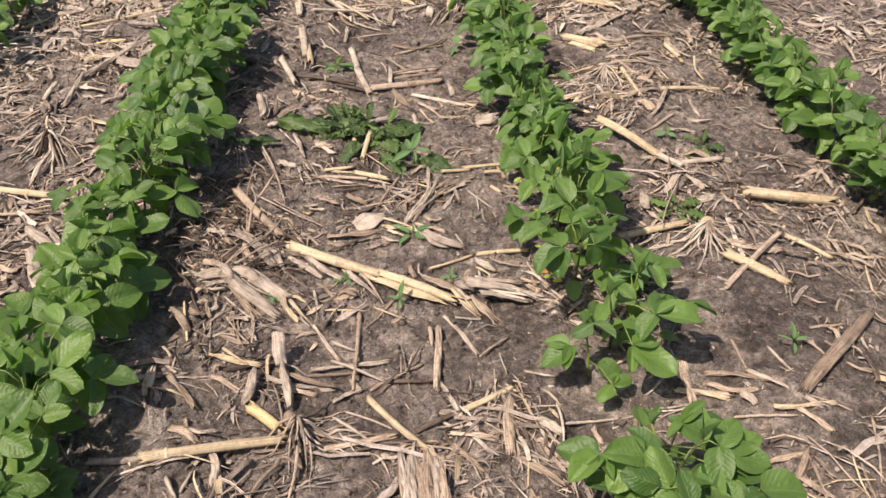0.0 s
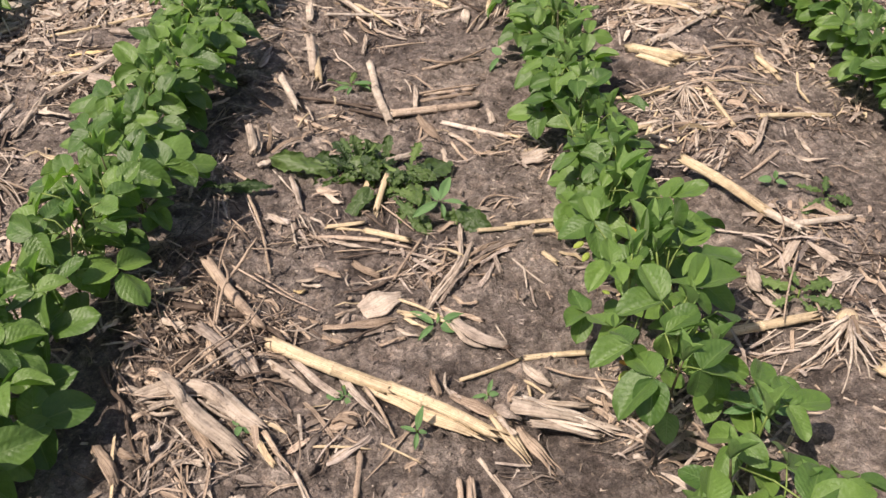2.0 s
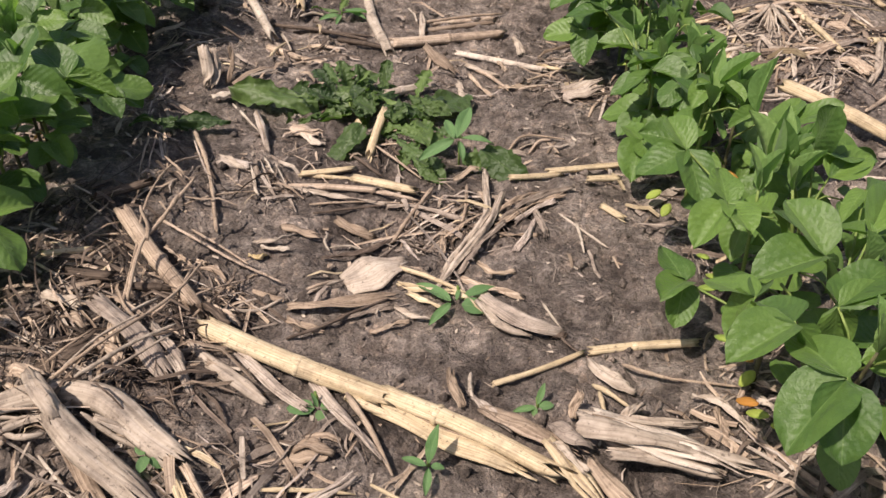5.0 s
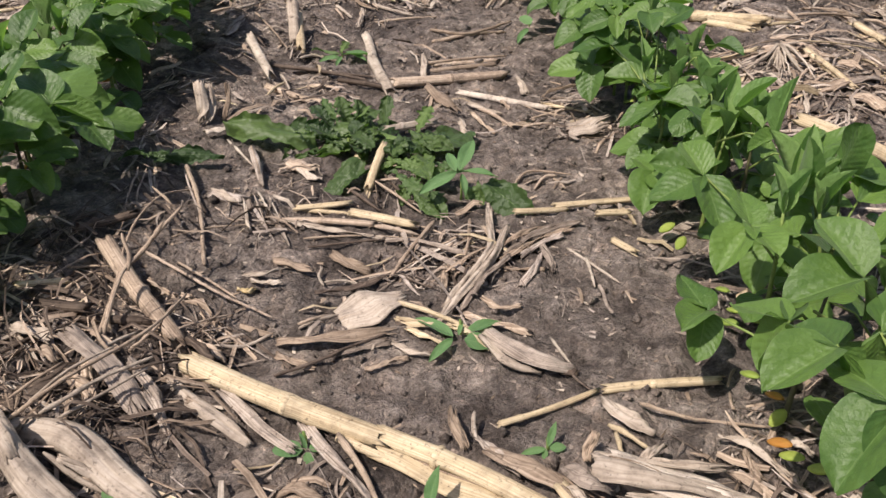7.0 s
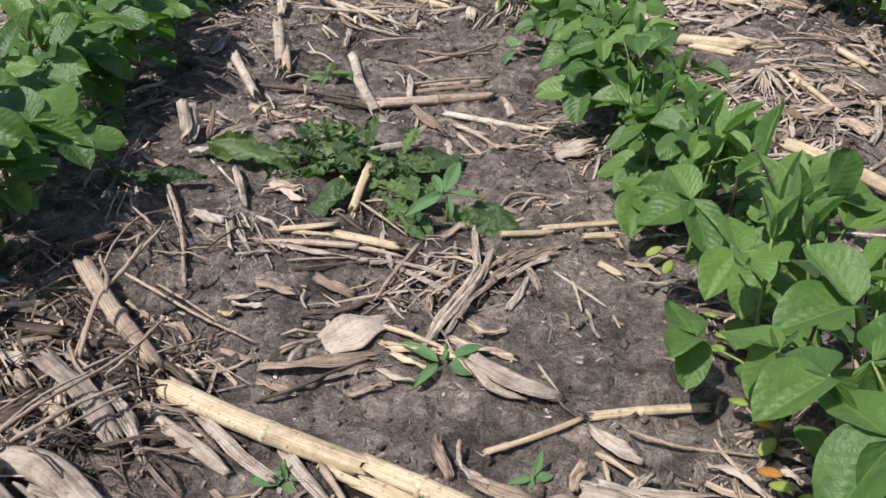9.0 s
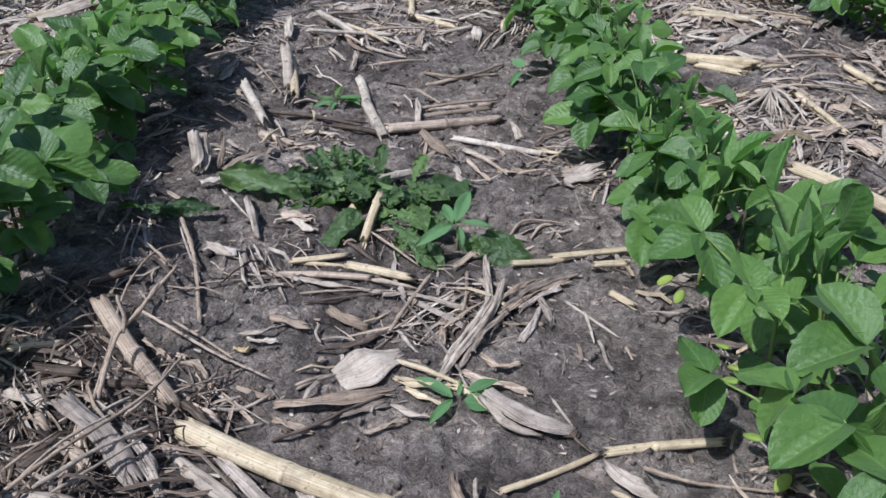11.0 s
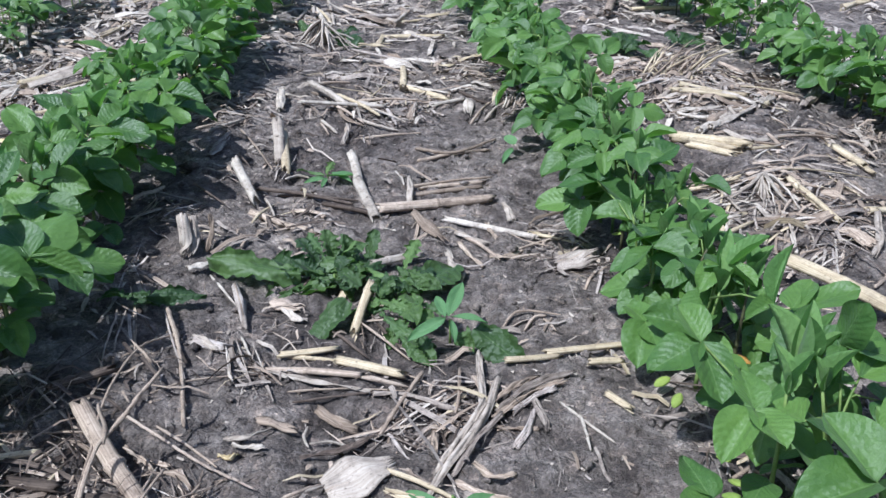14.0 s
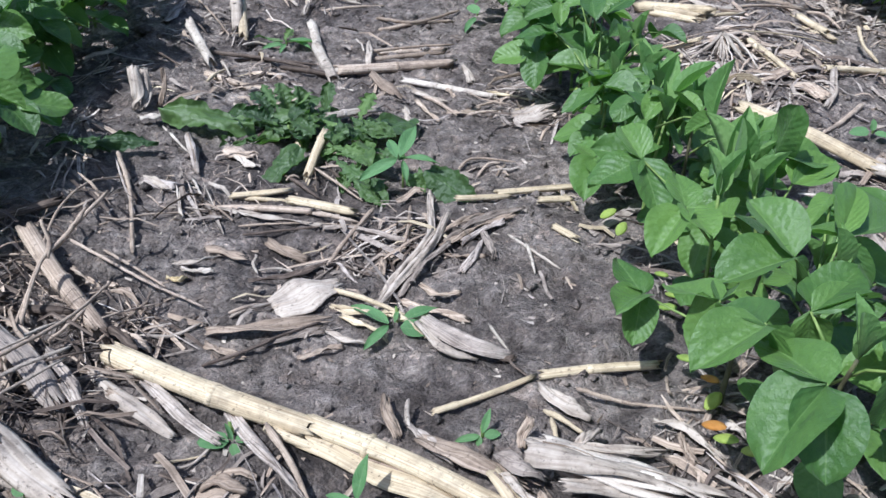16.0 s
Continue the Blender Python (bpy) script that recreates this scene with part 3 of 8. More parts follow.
corn_stalk(0.503, 1.413, 0.012, 0.649, 1.421, 0.012, 0.0175, "pale")
corn_stalk(-0.400, 0.848, 0.012, -0.191, 0.898, 0.020, 0.0198, "pale")
corn_stalk(-0.486, 0.857, 0.008, -0.401, 0.847, 0.010, 0.0123, "grey")
corn_stalk(-0.053, 0.993, 0.006, 0.064, 0.845, 0.006, 0.0124, "pale")
corn_stalk(0.027, 0.911, 0.006, 0.112, 0.957, 0.006, 0.0096, "dark")
corn_stalk(0.113, 0.960, 0.006, 0.203, 1.001, 0.006, 0.0119, "pale")
corn_stalk(-0.252, 0.965, 0.020, -0.200, 0.922, 0.020, 0.0208, "yellow")
corn_stalk(0.832, 1.533, 0.014, 1.022, 1.499, 0.012, 0.0290, "pale")
corn_stalk(0.658, 1.192, 0.008, 0.842, 1.366, 0.020, 0.0129, "tan")
corn_stalk(0.862, 1.376, 0.008, 0.932, 1.300, 0.006, 0.0122, "pale")
corn_stalk(0.694, 1.292, 0.012, 0.788, 1.212, 0.010, 0.0231, "pale")
corn_husk(0.719, 1.342, 0.010, 0.853, 1.325, 0.006, 0.0336, "tan")
corn_stalk(-0.932, 1.727, 0.010, -0.772, 1.701, 0.010, 0.0190, "pale")
corn_stalk(0.489, 0.951, 0.005, 0.568, 0.924, 0.005, 0.0108, "tan")
corn_straw(-0.469, 0.783, 0.012, -0.434, 0.829, 0.012, 0.0069, "pale")
corn_stalk(0.605, 2.512, 0.012, 0.699, 2.398, 0.012, 0.0274, "pale")
corn_straw(0.688, 2.553, 0.008, 0.895, 2.777, 0.008, 0.0228, "tan")
corn_straw(0.633, 2.654, 0.006, 0.837, 2.678, 0.006, 0.0140, "tan")
corn_straw(0.691, 2.742, 0.006, 0.867, 2.789, 0.006, 0.0145, "tan")
corn_straw(0.467, 2.022, 0.006, 0.599, 2.078, 0.006, 0.0115, "pale")
corn_husk(-0.080, 1.518, 0.004, -0.006, 1.550, 0.008, 0.0645, "beige", 0.2)
corn_straw(-0.022, 1.540, 0.006, 0.063, 1.482, 0.006, 0.0076, "pale")
corn_stalk(0.250, 1.659, 0.005, 0.268, 1.628, 0.005, 0.0102, "pale")
corn_stalk(0.136, 1.729, 0.008, 0.206, 1.749, 0.006, 0.0097, "pale")
corn_stalk(0.191, 1.752, 0.012, 0.307, 1.773, 0.012, 0.0099, "pale")
corn_stalk(0.242, 1.722, 0.008, 0.286, 1.724, 0.008, 0.0106, "pale")
corn_stalk(-0.157, 1.766, 0.008, -0.089, 1.777, 0.008, 0.0099, "pale")
corn_stalk(-0.078, 1.749, 0.010, 0.001, 1.718, 0.010, 0.0135, "pale")
corn_straw(-0.148, 1.769, 0.004, -0.049, 1.748, 0.004, 0.0071, "pale")
corn_stalk(-0.172, 1.727, 0.006, -0.047, 1.705, 0.006, 0.0105, "tan")
corn_straw(-0.047, 1.702, 0.006, 0.011, 1.688, 0.006, 0.0077, "tan")
corn_straw(-0.091, 1.810, 0.015, -0.040, 1.762, 0.006, 0.0063, "dark")
corn_straw(-0.052, 1.829, 0.008, 0.014, 1.755, 0.004, 0.0045, "tan")
corn_straw(-0.300, 1.801, 0.012, -0.264, 1.724, 0.008, 0.0070, "dark")
corn_stalk(-0.266, 1.776, 0.006, -0.222, 1.753, 0.006, 0.0146, "grey")
corn_straw(-0.222, 1.897, 0.005, -0.207, 1.817, 0.005, 0.0130, "grey")
corn_stalk(-0.134, 2.262, 0.008, -0.045, 2.206, 0.010, 0.0111, "dark")
corn_stalk(-0.042, 1.984, 0.022, 0.040, 2.024, 0.014, 0.0133, "grey")
corn_husk(0.028, 2.205, 0.010, 0.081, 2.075, 0.006, 0.0246, "tan")
corn_straw(-0.226, 2.310, 0.004, -0.073, 2.278, 0.004, 0.0080, "dark")
corn_stalk(-0.263, 2.211, 0.006, -0.199, 2.166, 0.006, 0.0145, "tan")
corn_stalk(-0.199, 2.166, 0.006, -0.144, 2.145, 0.006, 0.0131, "tan")
corn_straw(-0.247, 2.141, 0.012, -0.226, 2.254, 0.004, 0.0065, "pale")
corn_husk(-0.311, 1.950, 0.012, -0.286, 1.986, 0.008, 0.0176, "white")
corn_husk(-0.181, 1.893, 0.006, -0.137, 1.872, 0.004, 0.0290, "tan")
corn_straw(-0.282, 1.959, 0.006, -0.230, 1.878, 0.004, 0.0057, "white")
corn_straw(0.247, 2.116, 0.006, 0.318, 2.067, 0.005, 0.0074, "pale")
corn_husk(0.252, 1.998, 0.008, 0.321, 2.010, 0.008, 0.0441, "grey")
corn_straw(0.176, 2.030, 0.004, 0.235, 2.050, 0.004, 0.0072, "tan")
corn_straw(0.111, 2.109, 0.006, 0.164, 2.019, 0.004, 0.0083, "tan")
corn_straw(0.205, 1.846, 0.004, 0.218, 1.818, 0.004, 0.0065, "tan")
corn_stalk(-0.342, 1.597, 0.025, -0.241, 1.467, 0.012, 0.0218, "tan")
corn_straw(-0.281, 1.655, 0.050, -0.313, 1.692, 0.050, 0.0049, "tan")
corn_straw(-0.066, 1.328, 0.012, -0.019, 1.241, 0.006, 0.0078, "tan")
corn_husk(0.164, 1.281, 0.020, 0.289, 1.229, 0.008, 0.0340, "white")
corn_husk(0.123, 1.260, 0.020, 0.172, 1.187, 0.004, 0.0204, "pale")
corn_husk(0.157, 1.241, 0.010, 0.205, 1.178, 0.004, 0.0193, "tan")
corn_husk(0.174, 1.271, 0.010, 0.235, 1.241, 0.006, 0.0118, "tan")
corn_husk(-0.112, 1.269, 0.006, -0.076, 1.264, 0.006, 0.0215, "tan")
corn_straw(-0.136, 1.231, 0.005, -0.052, 1.222, 0.005, 0.0056, "pale")
corn_straw(-0.039, 1.231, 0.008, 0.017, 1.195, 0.005, 0.0049, "pale")
corn_husk(-0.119, 1.203, 0.004, -0.053, 1.240, 0.008, 0.0158, "grey")
corn_stalk(-1.011, 3.086, 0.020, -0.827, 3.315, 0.016, 0.0259, "pale")
corn_stalk(-1.089, 3.049, 0.010, -1.036, 3.144, 0.012, 0.0217, "white")
corn_stalk(-1.355, 3.958, 0.012, -1.183, 3.545, 0.010, 0.0235, "tan")
corn_stalk(-1.306, 4.833, 0.010, -1.129, 4.271, 0.010, 0.0246, "white")
corn_stalk(-1.239, 4.746, 0.012, -1.054, 4.295, 0.012, 0.0293, "white")
corn_straw(-1.297, 4.078, 0.006, -1.323, 4.550, 0.006, 0.0229, "tan")
corn_husk(-1.159, 3.775, 0.006, -1.014, 3.576, 0.010, 0.0630, "tan")
corn_straw(-1.067, 3.763, 0.006, -0.852, 3.424, 0.006, 0.0202, "tan")
corn_straw(-1.394, 3.852, 0.006, -1.121, 3.357, 0.006, 0.0134, "white")
corn_straw(-1.085, 4.152, 0.006, -0.940, 4.186, 0.006, 0.0201, "tan")
corn_straw(-0.902, 3.874, 0.006, -0.909, 4.021, 0.006, 0.0169, "white")
corn_stalk(-0.957, 4.988, 0.010, -0.834, 4.515, 0.010, 0.0234, "white")
corn_stalk(-0.042, 3.706, 0.007, 0.155, 3.706, 0.007, 0.0177, "pale")
corn_husk(-0.014, 3.350, 0.006, 0.067, 3.195, 0.006, 0.0796, "white")
corn_stalk(0.031, 3.045, 0.008, 0.128, 2.938, 0.008, 0.0182, "pale")
corn_straw(0.109, 3.202, 0.006, 0.233, 3.284, 0.006, 0.0121, "tan")
corn_straw(-0.158, 2.965, 0.006, -0.038, 2.774, 0.006, 0.0129, "pale")
corn_straw(-0.167, 2.865, 0.006, -0.078, 2.734, 0.006, 0.0100, "tan")
corn_straw(-0.236, 3.020, 0.006, -0.117, 3.075, 0.006, 0.0111, "tan")
corn_straw(-0.100, 3.013, 0.008, 0.020, 2.901, 0.008, 0.0108, "tan")
corn_straw(-0.112, 2.917, 0.006, 0.065, 2.914, 0.010, 0.0093, "tan")
corn_husk(0.031, 2.751, 0.004, 0.052, 2.890, 0.010, 0.0188, "tan")
corn_straw(0.177, 2.729, 0.006, 0.245, 2.880, 0.006, 0.0076, "tan")
corn_husk(0.251, 2.862, 0.004, 0.266, 2.958, 0.020, 0.0183, "pale")
corn_husk(-0.154, 4.102, 0.006, -0.022, 3.871, 0.010, 0.0618, "tan")
corn_straw(-0.022, 3.941, 0.006, 0.106, 3.974, 0.006, 0.0134, "pale")
corn_straw(-0.314, 4.069, 0.012, -0.227, 3.862, 0.006, 0.0171, "pale")
corn_straw(-0.206, 4.258, 0.006, -0.022, 4.046, 0.006, 0.0121, "tan")
corn_stalk(0.651, 2.512, 0.007, 0.913, 2.764, 0.014, 0.0170, "pale")
corn_stalk(0.613, 2.454, 0.008, 0.672, 2.370, 0.008, 0.0186, "pale")
corn_straw(0.658, 2.627, 0.006, 0.797, 2.660, 0.006, 0.0094, "white")
corn_straw(0.681, 2.429, 0.006, 0.793, 2.410, 0.006, 0.0095, "tan")
corn_stalk(0.676, 2.788, 0.010, 0.856, 2.771, 0.010, 0.0154, "pale")
corn_straw(0.923, 2.756, 0.006, 0.956, 2.733, 0.006, 0.0087, "pale")
corn_stalk(0.944, 2.486, 0.006, 0.943, 2.327, 0.006, 0.0129, "pale")
corn_straw(0.806, 2.465, 0.006, 0.984, 2.539, 0.006, 0.0078, "tan")
corn_stalk(0.765, 3.818, 0.020, 0.972, 4.598, 0.013, 0.0298, "tan")
corn_straw(0.640, 3.755, 0.006, 0.838, 4.108, 0.006, 0.0133, "white")
corn_stalk(1.747, 4.022, 0.011, 2.038, 4.339, 0.011, 0.0255, "pale")
corn_husk(1.019, 2.774, 0.004, 1.109, 2.880, 0.008, 0.0201, "tan")
corn_straw(-0.445, 2.597, 0.006, -0.338, 2.659, 0.006, 0.0068, "tan")
corn_husk(-0.381, 2.452, 0.004, -0.353, 2.523, 0.012, 0.0219, "grey")
corn_straw(-0.377, 2.294, 0.006, -0.302, 2.209, 0.006, 0.0056, "dark")
corn_straw(-0.342, 2.607, 0.010, -0.244, 2.393, 0.006, 0.0054, "tan")
corn_stalk(-0.292, 2.889, 0.012, -0.281, 2.788, 0.006, 0.0155, "white")
corn_straw(-0.179, 2.733, 0.005, -0.154, 2.655, 0.005, 0.0072, "tan")
corn_straw(-0.116, 2.689, 0.012, -0.112, 2.630, 0.005, 0.0106, "tan")
corn_straw(-0.191, 1.772, 0.010, -0.169, 1.716, 0.010, 0.0027, "white")
corn_stalk(0.710, 2.159, 0.020, 0.723, 2.040, 0.008, 0.0105, "pale")
corn_straw(0.574, 2.304, 0.020, 0.595, 2.119, 0.006, 0.0028, "white")
corn_straw(0.527, 2.217, 0.020, 0.638, 2.232, 0.020, 0.0046, "tan")
corn_straw(0.638, 2.232, 0.020, 0.764, 2.304, 0.012, 0.0038, "tan")
corn_husk(0.531, 2.098, 0.006, 0.594, 2.096, 0.008, 0.0191, "white")
corn_husk(0.534, 2.047, 0.004, 0.568, 2.093, 0.006, 0.0098, "white")
corn_stalk(0.637, 2.020, 0.012, 0.626, 1.973, 0.006, 0.0072, "white")
corn_straw(0.634, 1.970, 0.006, 0.700, 1.980, 0.006, 0.0040, "tan")
corn_stalk(0.677, 2.516, 0.008, 0.887, 2.775, 0.008, 0.0168, "white")
corn_straw(0.706, 2.221, 0.020, 0.923, 2.282, 0.006, 0.0038, "pale")
corn_straw(0.700, 2.182, 0.020, 0.870, 2.183, 0.006, 0.0036, "tan")
corn_straw(0.692, 2.139, 0.020, 0.793, 2.093, 0.006, 0.0035, "tan")
corn_husk(0.685, 2.450, 0.006, 0.773, 2.406, 0.006, 0.0230, "pale")
corn_straw(0.685, 2.419, 0.006, 0.882, 2.513, 0.006, 0.0043, "tan")
corn_straw(0.702, 2.341, 0.008, 0.796, 2.416, 0.006, 0.0051, "white")
corn_straw(-0.136, 1.681, 0.006, 0.016, 1.677, 0.008, 0.0032, "tan")
corn_straw(-0.315, 1.837, 0.012, -0.258, 1.690, 0.010, 0.0040, "grey")
corn_straw(-0.228, 1.725, 0.006, -0.176, 1.713, 0.006, 0.0033, "white")
corn_husk(-0.163, 1.622, 0.006, -0.114, 1.605, 0.006, 0.0126, "tan")
corn_husk(-0.240, 1.926, 0.010, -0.211, 1.832, 0.006, 0.0112, "grey")
corn_stalk(-1.308, 4.854, 0.012, -1.116, 4.225, 0.009, 0.0220, "white")
corn_stalk(-1.206, 4.628, 0.011, -1.036, 4.234, 0.011, 0.0262, "white")
corn_husk(-1.352, 3.968, 0.030, -1.170, 3.523, 0.006, 0.0218, "white")
corn_stalk(-1.090, 3.062, 0.012, -1.054, 3.212, 0.012, 0.0205, "white")
corn_stalk(-1.182, 3.576, 0.008, -1.074, 3.590, 0.008, 0.0167, "tan")
corn_husk(-1.112, 3.690, 0.012, -0.959, 3.573, 0.008, 0.0511, "white")
corn_husk(-1.066, 4.078, 0.010, -0.909, 4.146, 0.008, 0.0474, "white")
corn_straw(-1.287, 4.074, 0.012, -1.320, 4.565, 0.008, 0.0125, "white")
corn_straw(-1.243, 4.128, 0.010, -1.238, 4.386, 0.008, 0.0102, "white")
corn_husk(-1.082, 3.822, 0.012, -0.948, 3.595, 0.006, 0.0298, "white")
corn_stalk(-0.931, 3.502, 0.010, -0.856, 3.558, 0.008, 0.0146, "white")
corn_husk(-1.268, 3.530, 0.008, -1.147, 3.362, 0.008, 0.0280, "white")
corn_husk(-0.999, 3.087, 0.020, -0.816, 3.311, 0.016, 0.0701, "beige", 0.2)
corn_straw(-0.990, 2.964, 0.015, -1.032, 3.192, 0.020, 0.0069, "white")
corn_stalk(0.708, 2.833, 0.012, 0.852, 2.786, 0.008, 0.0156, "pale")
corn_straw(0.893, 2.889, 0.010, 1.035, 2.847, 0.008, 0.0079, "pale")
corn_husk(0.641, 2.641, 0.008, 0.763, 2.669, 0.008, 0.0214, "white")
corn_straw(0.632, 2.613, 0.008, 0.735, 2.595, 0.008, 0.0046, "white")
corn_husk(1.015, 2.789, 0.006, 1.111, 2.898, 0.020, 0.0197, "white")
corn_straw(0.858, 2.617, 0.008, 0.877, 2.554, 0.006, 0.0046, "white")
corn_straw(0.873, 2.547, 0.008, 1.002, 2.567, 0.006, 0.0046, "white")
corn_stalk(1.792, 4.114, 0.008, 1.929, 4.165, 0.008, 0.0183, "pale")
corn_straw(1.681, 4.238, 0.008, 1.631, 4.009, 0.006, 0.0102, "white")


# patches of clean soil: centre and half-widths
BARE = [(0.60, 1.76, 0.08, 0.12), (0.85, 2.00, 0.12, 0.10), (0.79, 1.79, 0.12, 0.08), (-0.15, 2.57, 0.22, 0.16), (0.12, 2.56, 0.14, 0.20), (0.56, 1.67, 0.07, 0.06),
        (-0.17, 1.33, 0.09, 0.06), (-0.10, 1.44, 0.07, 0.05), (-0.44, 2.06, 0.07, 0.12), (-0.42, 2.43, 0.09, 0.20), (-0.42, 1.70, 0.07, 0.07), (-0.20, 1.36, 0.06, 0.04),
        (-0.36, 1.58, 0.07, 0.12), (-0.27, 1.40, 0.08, 0.05), (0.20, 1.47, 0.13, 0.34), (-0.27, 2.06, 0.12, 0.28), (0.19, 2.20, 0.12, 0.34), (0.0, 2.42, 0.22, 0.16), (-0.02, 1.02, 0.12, 0.16), (0.62, 1.10, 0.12, 0.20),
        (-0.18, 1.37, 0.10, 0.06), (0.16, 1.45, 0.14, 0.14), (0.31, 1.06, 0.10, 0.10), (0.34, 0.95, 0.10, 0.10), (0.15, 1.07, 0.14, 0.10), (-0.10, 1.01, 0.10, 0.08), (0.68, 1.05, 0.10, 0.12), (0.66, 0.90, 0.14, 0.10), (0.22, 2.50, 0.20, 0.20), (-0.03, 1.40, 0.10, 0.05),
        (0.94, 2.27, 0.10, 0.08), (1.00, 2.71, 0.13, 0.10), (0.80, 2.53, 0.09, 0.07), (0.60, 2.37, 0.08, 0.06), (1.05, 2.84, 0.10, 0.10), (0.91, 2.45, 0.08, 0.05), (-0.46, 1.22, 0.08, 0.16)]


def scatter(name, label, count, x_from, x_to, y_from, y_to, tones, length, width, seed, bare, bundle=1, clump=1.0, loose=0.0045, curl=0.030):
    """Countless scraps of leaf and straw on the soil, as one mesh."""
    r = np.random.RandomState(seed)
    x, y = r.uniform(x_from, x_to, count), y_from + (y_to - y_from) * r.uniform(0, 1, count)
    dense = value_noise(x * 4.3, y * 4.3, 11) + 0.6 * value_noise(x * 11, y * 11, 12) + 0.5
    lane = ((np.abs(x - 0.05) < 0.20) & (y < 2.5)) * bare
    for cx, cy, rx, ry in BARE:
        lane = np.maximum(lane, 1.35 * np.exp(-(((x - cx) / rx) ** 2 + ((y - cy) / ry) ** 2) ** 2) * (bare > 0))
    keep = r.uniform(0, 1, count) < np.clip((dense - 0.5) * 1.5 * clump + 0.75 - 0.3 * (clump - 1) - lane, 0.008, 1)
    x, y = np.repeat(x[keep], bundle), np.repeat(y[keep], bundle)
    n = len(x)
    x, y = x + r.normal(0, 0.012, n) * (bundle > 1), y + r.normal(0, 0.012, n) * (bundle > 1)
    a = np.repeat(5.0 * value_noise(x[::bundle] * 2.1, y[::bundle] * 2.1, 13) + r.normal(0, 0.75, n // bundle) + r.choice([0, 1.57], n // bundle, p=[0.7, 0.3]), bundle) + r.normal(0, 0.22, n)
    size = length * np.minimum(r.lognormal(-0.1, 0.65, n), 2.3)
    wide = width * np.minimum(r.lognormal(-0.1, 0.6, n), 2.5)
    bend, lift = r.normal(0, curl, n) * size, np.abs(r.normal(0, loose, n))
    tip = np.where(r.uniform(0, 1, n) < 0.3, 0.25, 0.8)
    tilt = r.normal(0, 0.45, n)
    cols, uvs = [], []
    for k, u in enumerate((-0.5, -0.17, 0.17, 0.5)):
        cx = x + np.cos(a) * u * size - np.sin(a) * bend * (1 - 4 * u * u)
        cy = y + np.sin(a) * u * size + np.cos(a) * bend * (1 - 4 * u * u)
        cz = height(cx, cy) + 0.0018 + lift * (1 - 1.2 * abs(u)) + r.uniform(0, 0.002, n)
        for e in (-1, 1):
            w = wide * 0.5 * (tip if k in (0, 3) else 1) * e
            cols.append(np.stack([cx - np.sin(a) * w * np.cos(tilt), cy + np.cos(a) * w * np.cos(tilt), cz + w * np.sin(tilt) + np.abs(w * np.sin(tilt))], -1))
            uvs.append(np.stack([u * size + np.arange(n), w + 0.01 * np.arange(n)], -1))
    v = np.stack(cols, 1).reshape(-1, 3)
    uv = np.stack(uvs, 1).reshape(-1, 2)
    base = np.arange(n)[:, None] * 8
    f = np.concatenate([base + np.array([2 * k, 2 * k + 1, 2 * k + 3, 2 * k + 2]) for k in range(3)], 1).reshape(-1, 4)
    g = Geo()
    g.v, g.uv, g.f = v.tolist(), uv.tolist(), f.tolist()
    g.mi = np.repeat(r.choice(len(tones), n), 3).tolist()
    tagged(new(name, g.mesh(name, *[STRAW[t] for t in tones])), label, "plant litter", kind="stuff")


def clods(count, seed, big=1.0):
    """Loose crumbs of soil."""
    r = random.Random(seed)
    g = Geo()
    for _ in range(count):
        x, y = r.uniform(-1.2, 1.4), 0.4 + 2.6 * r.random() ** 1.3
        s = 0.0021 * big * math.exp(r.gauss(0.15, 0.55))
        z = float(height(x, y)) + s * 0.4
        pts = [(x + dx * s * r.uniform(0.7, 1.4), y + dy * s * r.uniform(0.7, 1.4), z + dz * s * r.uniform(0.6, 1.1)) for dx, dy, dz in ((1, 0, 0), (0, 1, 0), (-1, 0, 0), (0, -1, 0), (0.1, 0.1, 0.9), (0, 0, -0.9))]
        g.add(pts, [(0, 0)] * 6, [(0, 1, 4), (1, 2, 4), (2, 3, 4), (3, 0, 4), (1, 0, 5), (2, 1, 5), (3, 2, 5), (0, 3, 5)])
    tagged(new("soil_crumbs", g.mesh("soil_crumbs", SOIL)), "loose crumbs of grey-brown soil", "soil crumbs", kind="stuff")


def chaff(count, seed):
    """Tiny pale flecks of straw on the soil."""
    r = np.random.RandomState(seed)
    x, y = r.uniform(-1.3, 1.5, count), 0.4 + 2.8 * r.uniform(0, 1, count) ** 1.2
    a, s, w = r.uniform(0, 6.28, count), 0.0034 * r.lognormal(0, 0.6, count), 0.0009 * r.lognormal(0, 0.4, count)
    z, k = height(x, y) + 0.0016, r.normal(0, 0.0012, (4, count))
    cs, sn = np.cos(a), np.sin(a)
    pts = [np.stack([x + cs * u * s - sn * v * w, y + sn * u * s + cs * v * w, z + k[i]], -1) for i, (u, v) in enumerate(((-1, -1), (1, -0.7), (1, 0.7), (-1, 1)))]
    g = Geo()
    g.v = np.stack(pts, 1).reshape(-1, 3).tolist()
    g.uv = np.tile(np.array([[0, 0], [0.004, 0], [0.004, 0.001], [0, 0.001]]), (count, 1)).tolist()
    g.f = (np.arange(count)[:, None] * 4 + np.arange(4)[None, :]).tolist()
    g.mi = r.choice(3, count).tolist()
    tagged(new("chaff", g.mesh("chaff", STRAW["tan"], STRAW["grey"], STRAW["white"])), "tiny pale flecks of straw on the soil", "chaff", kind="stuff")


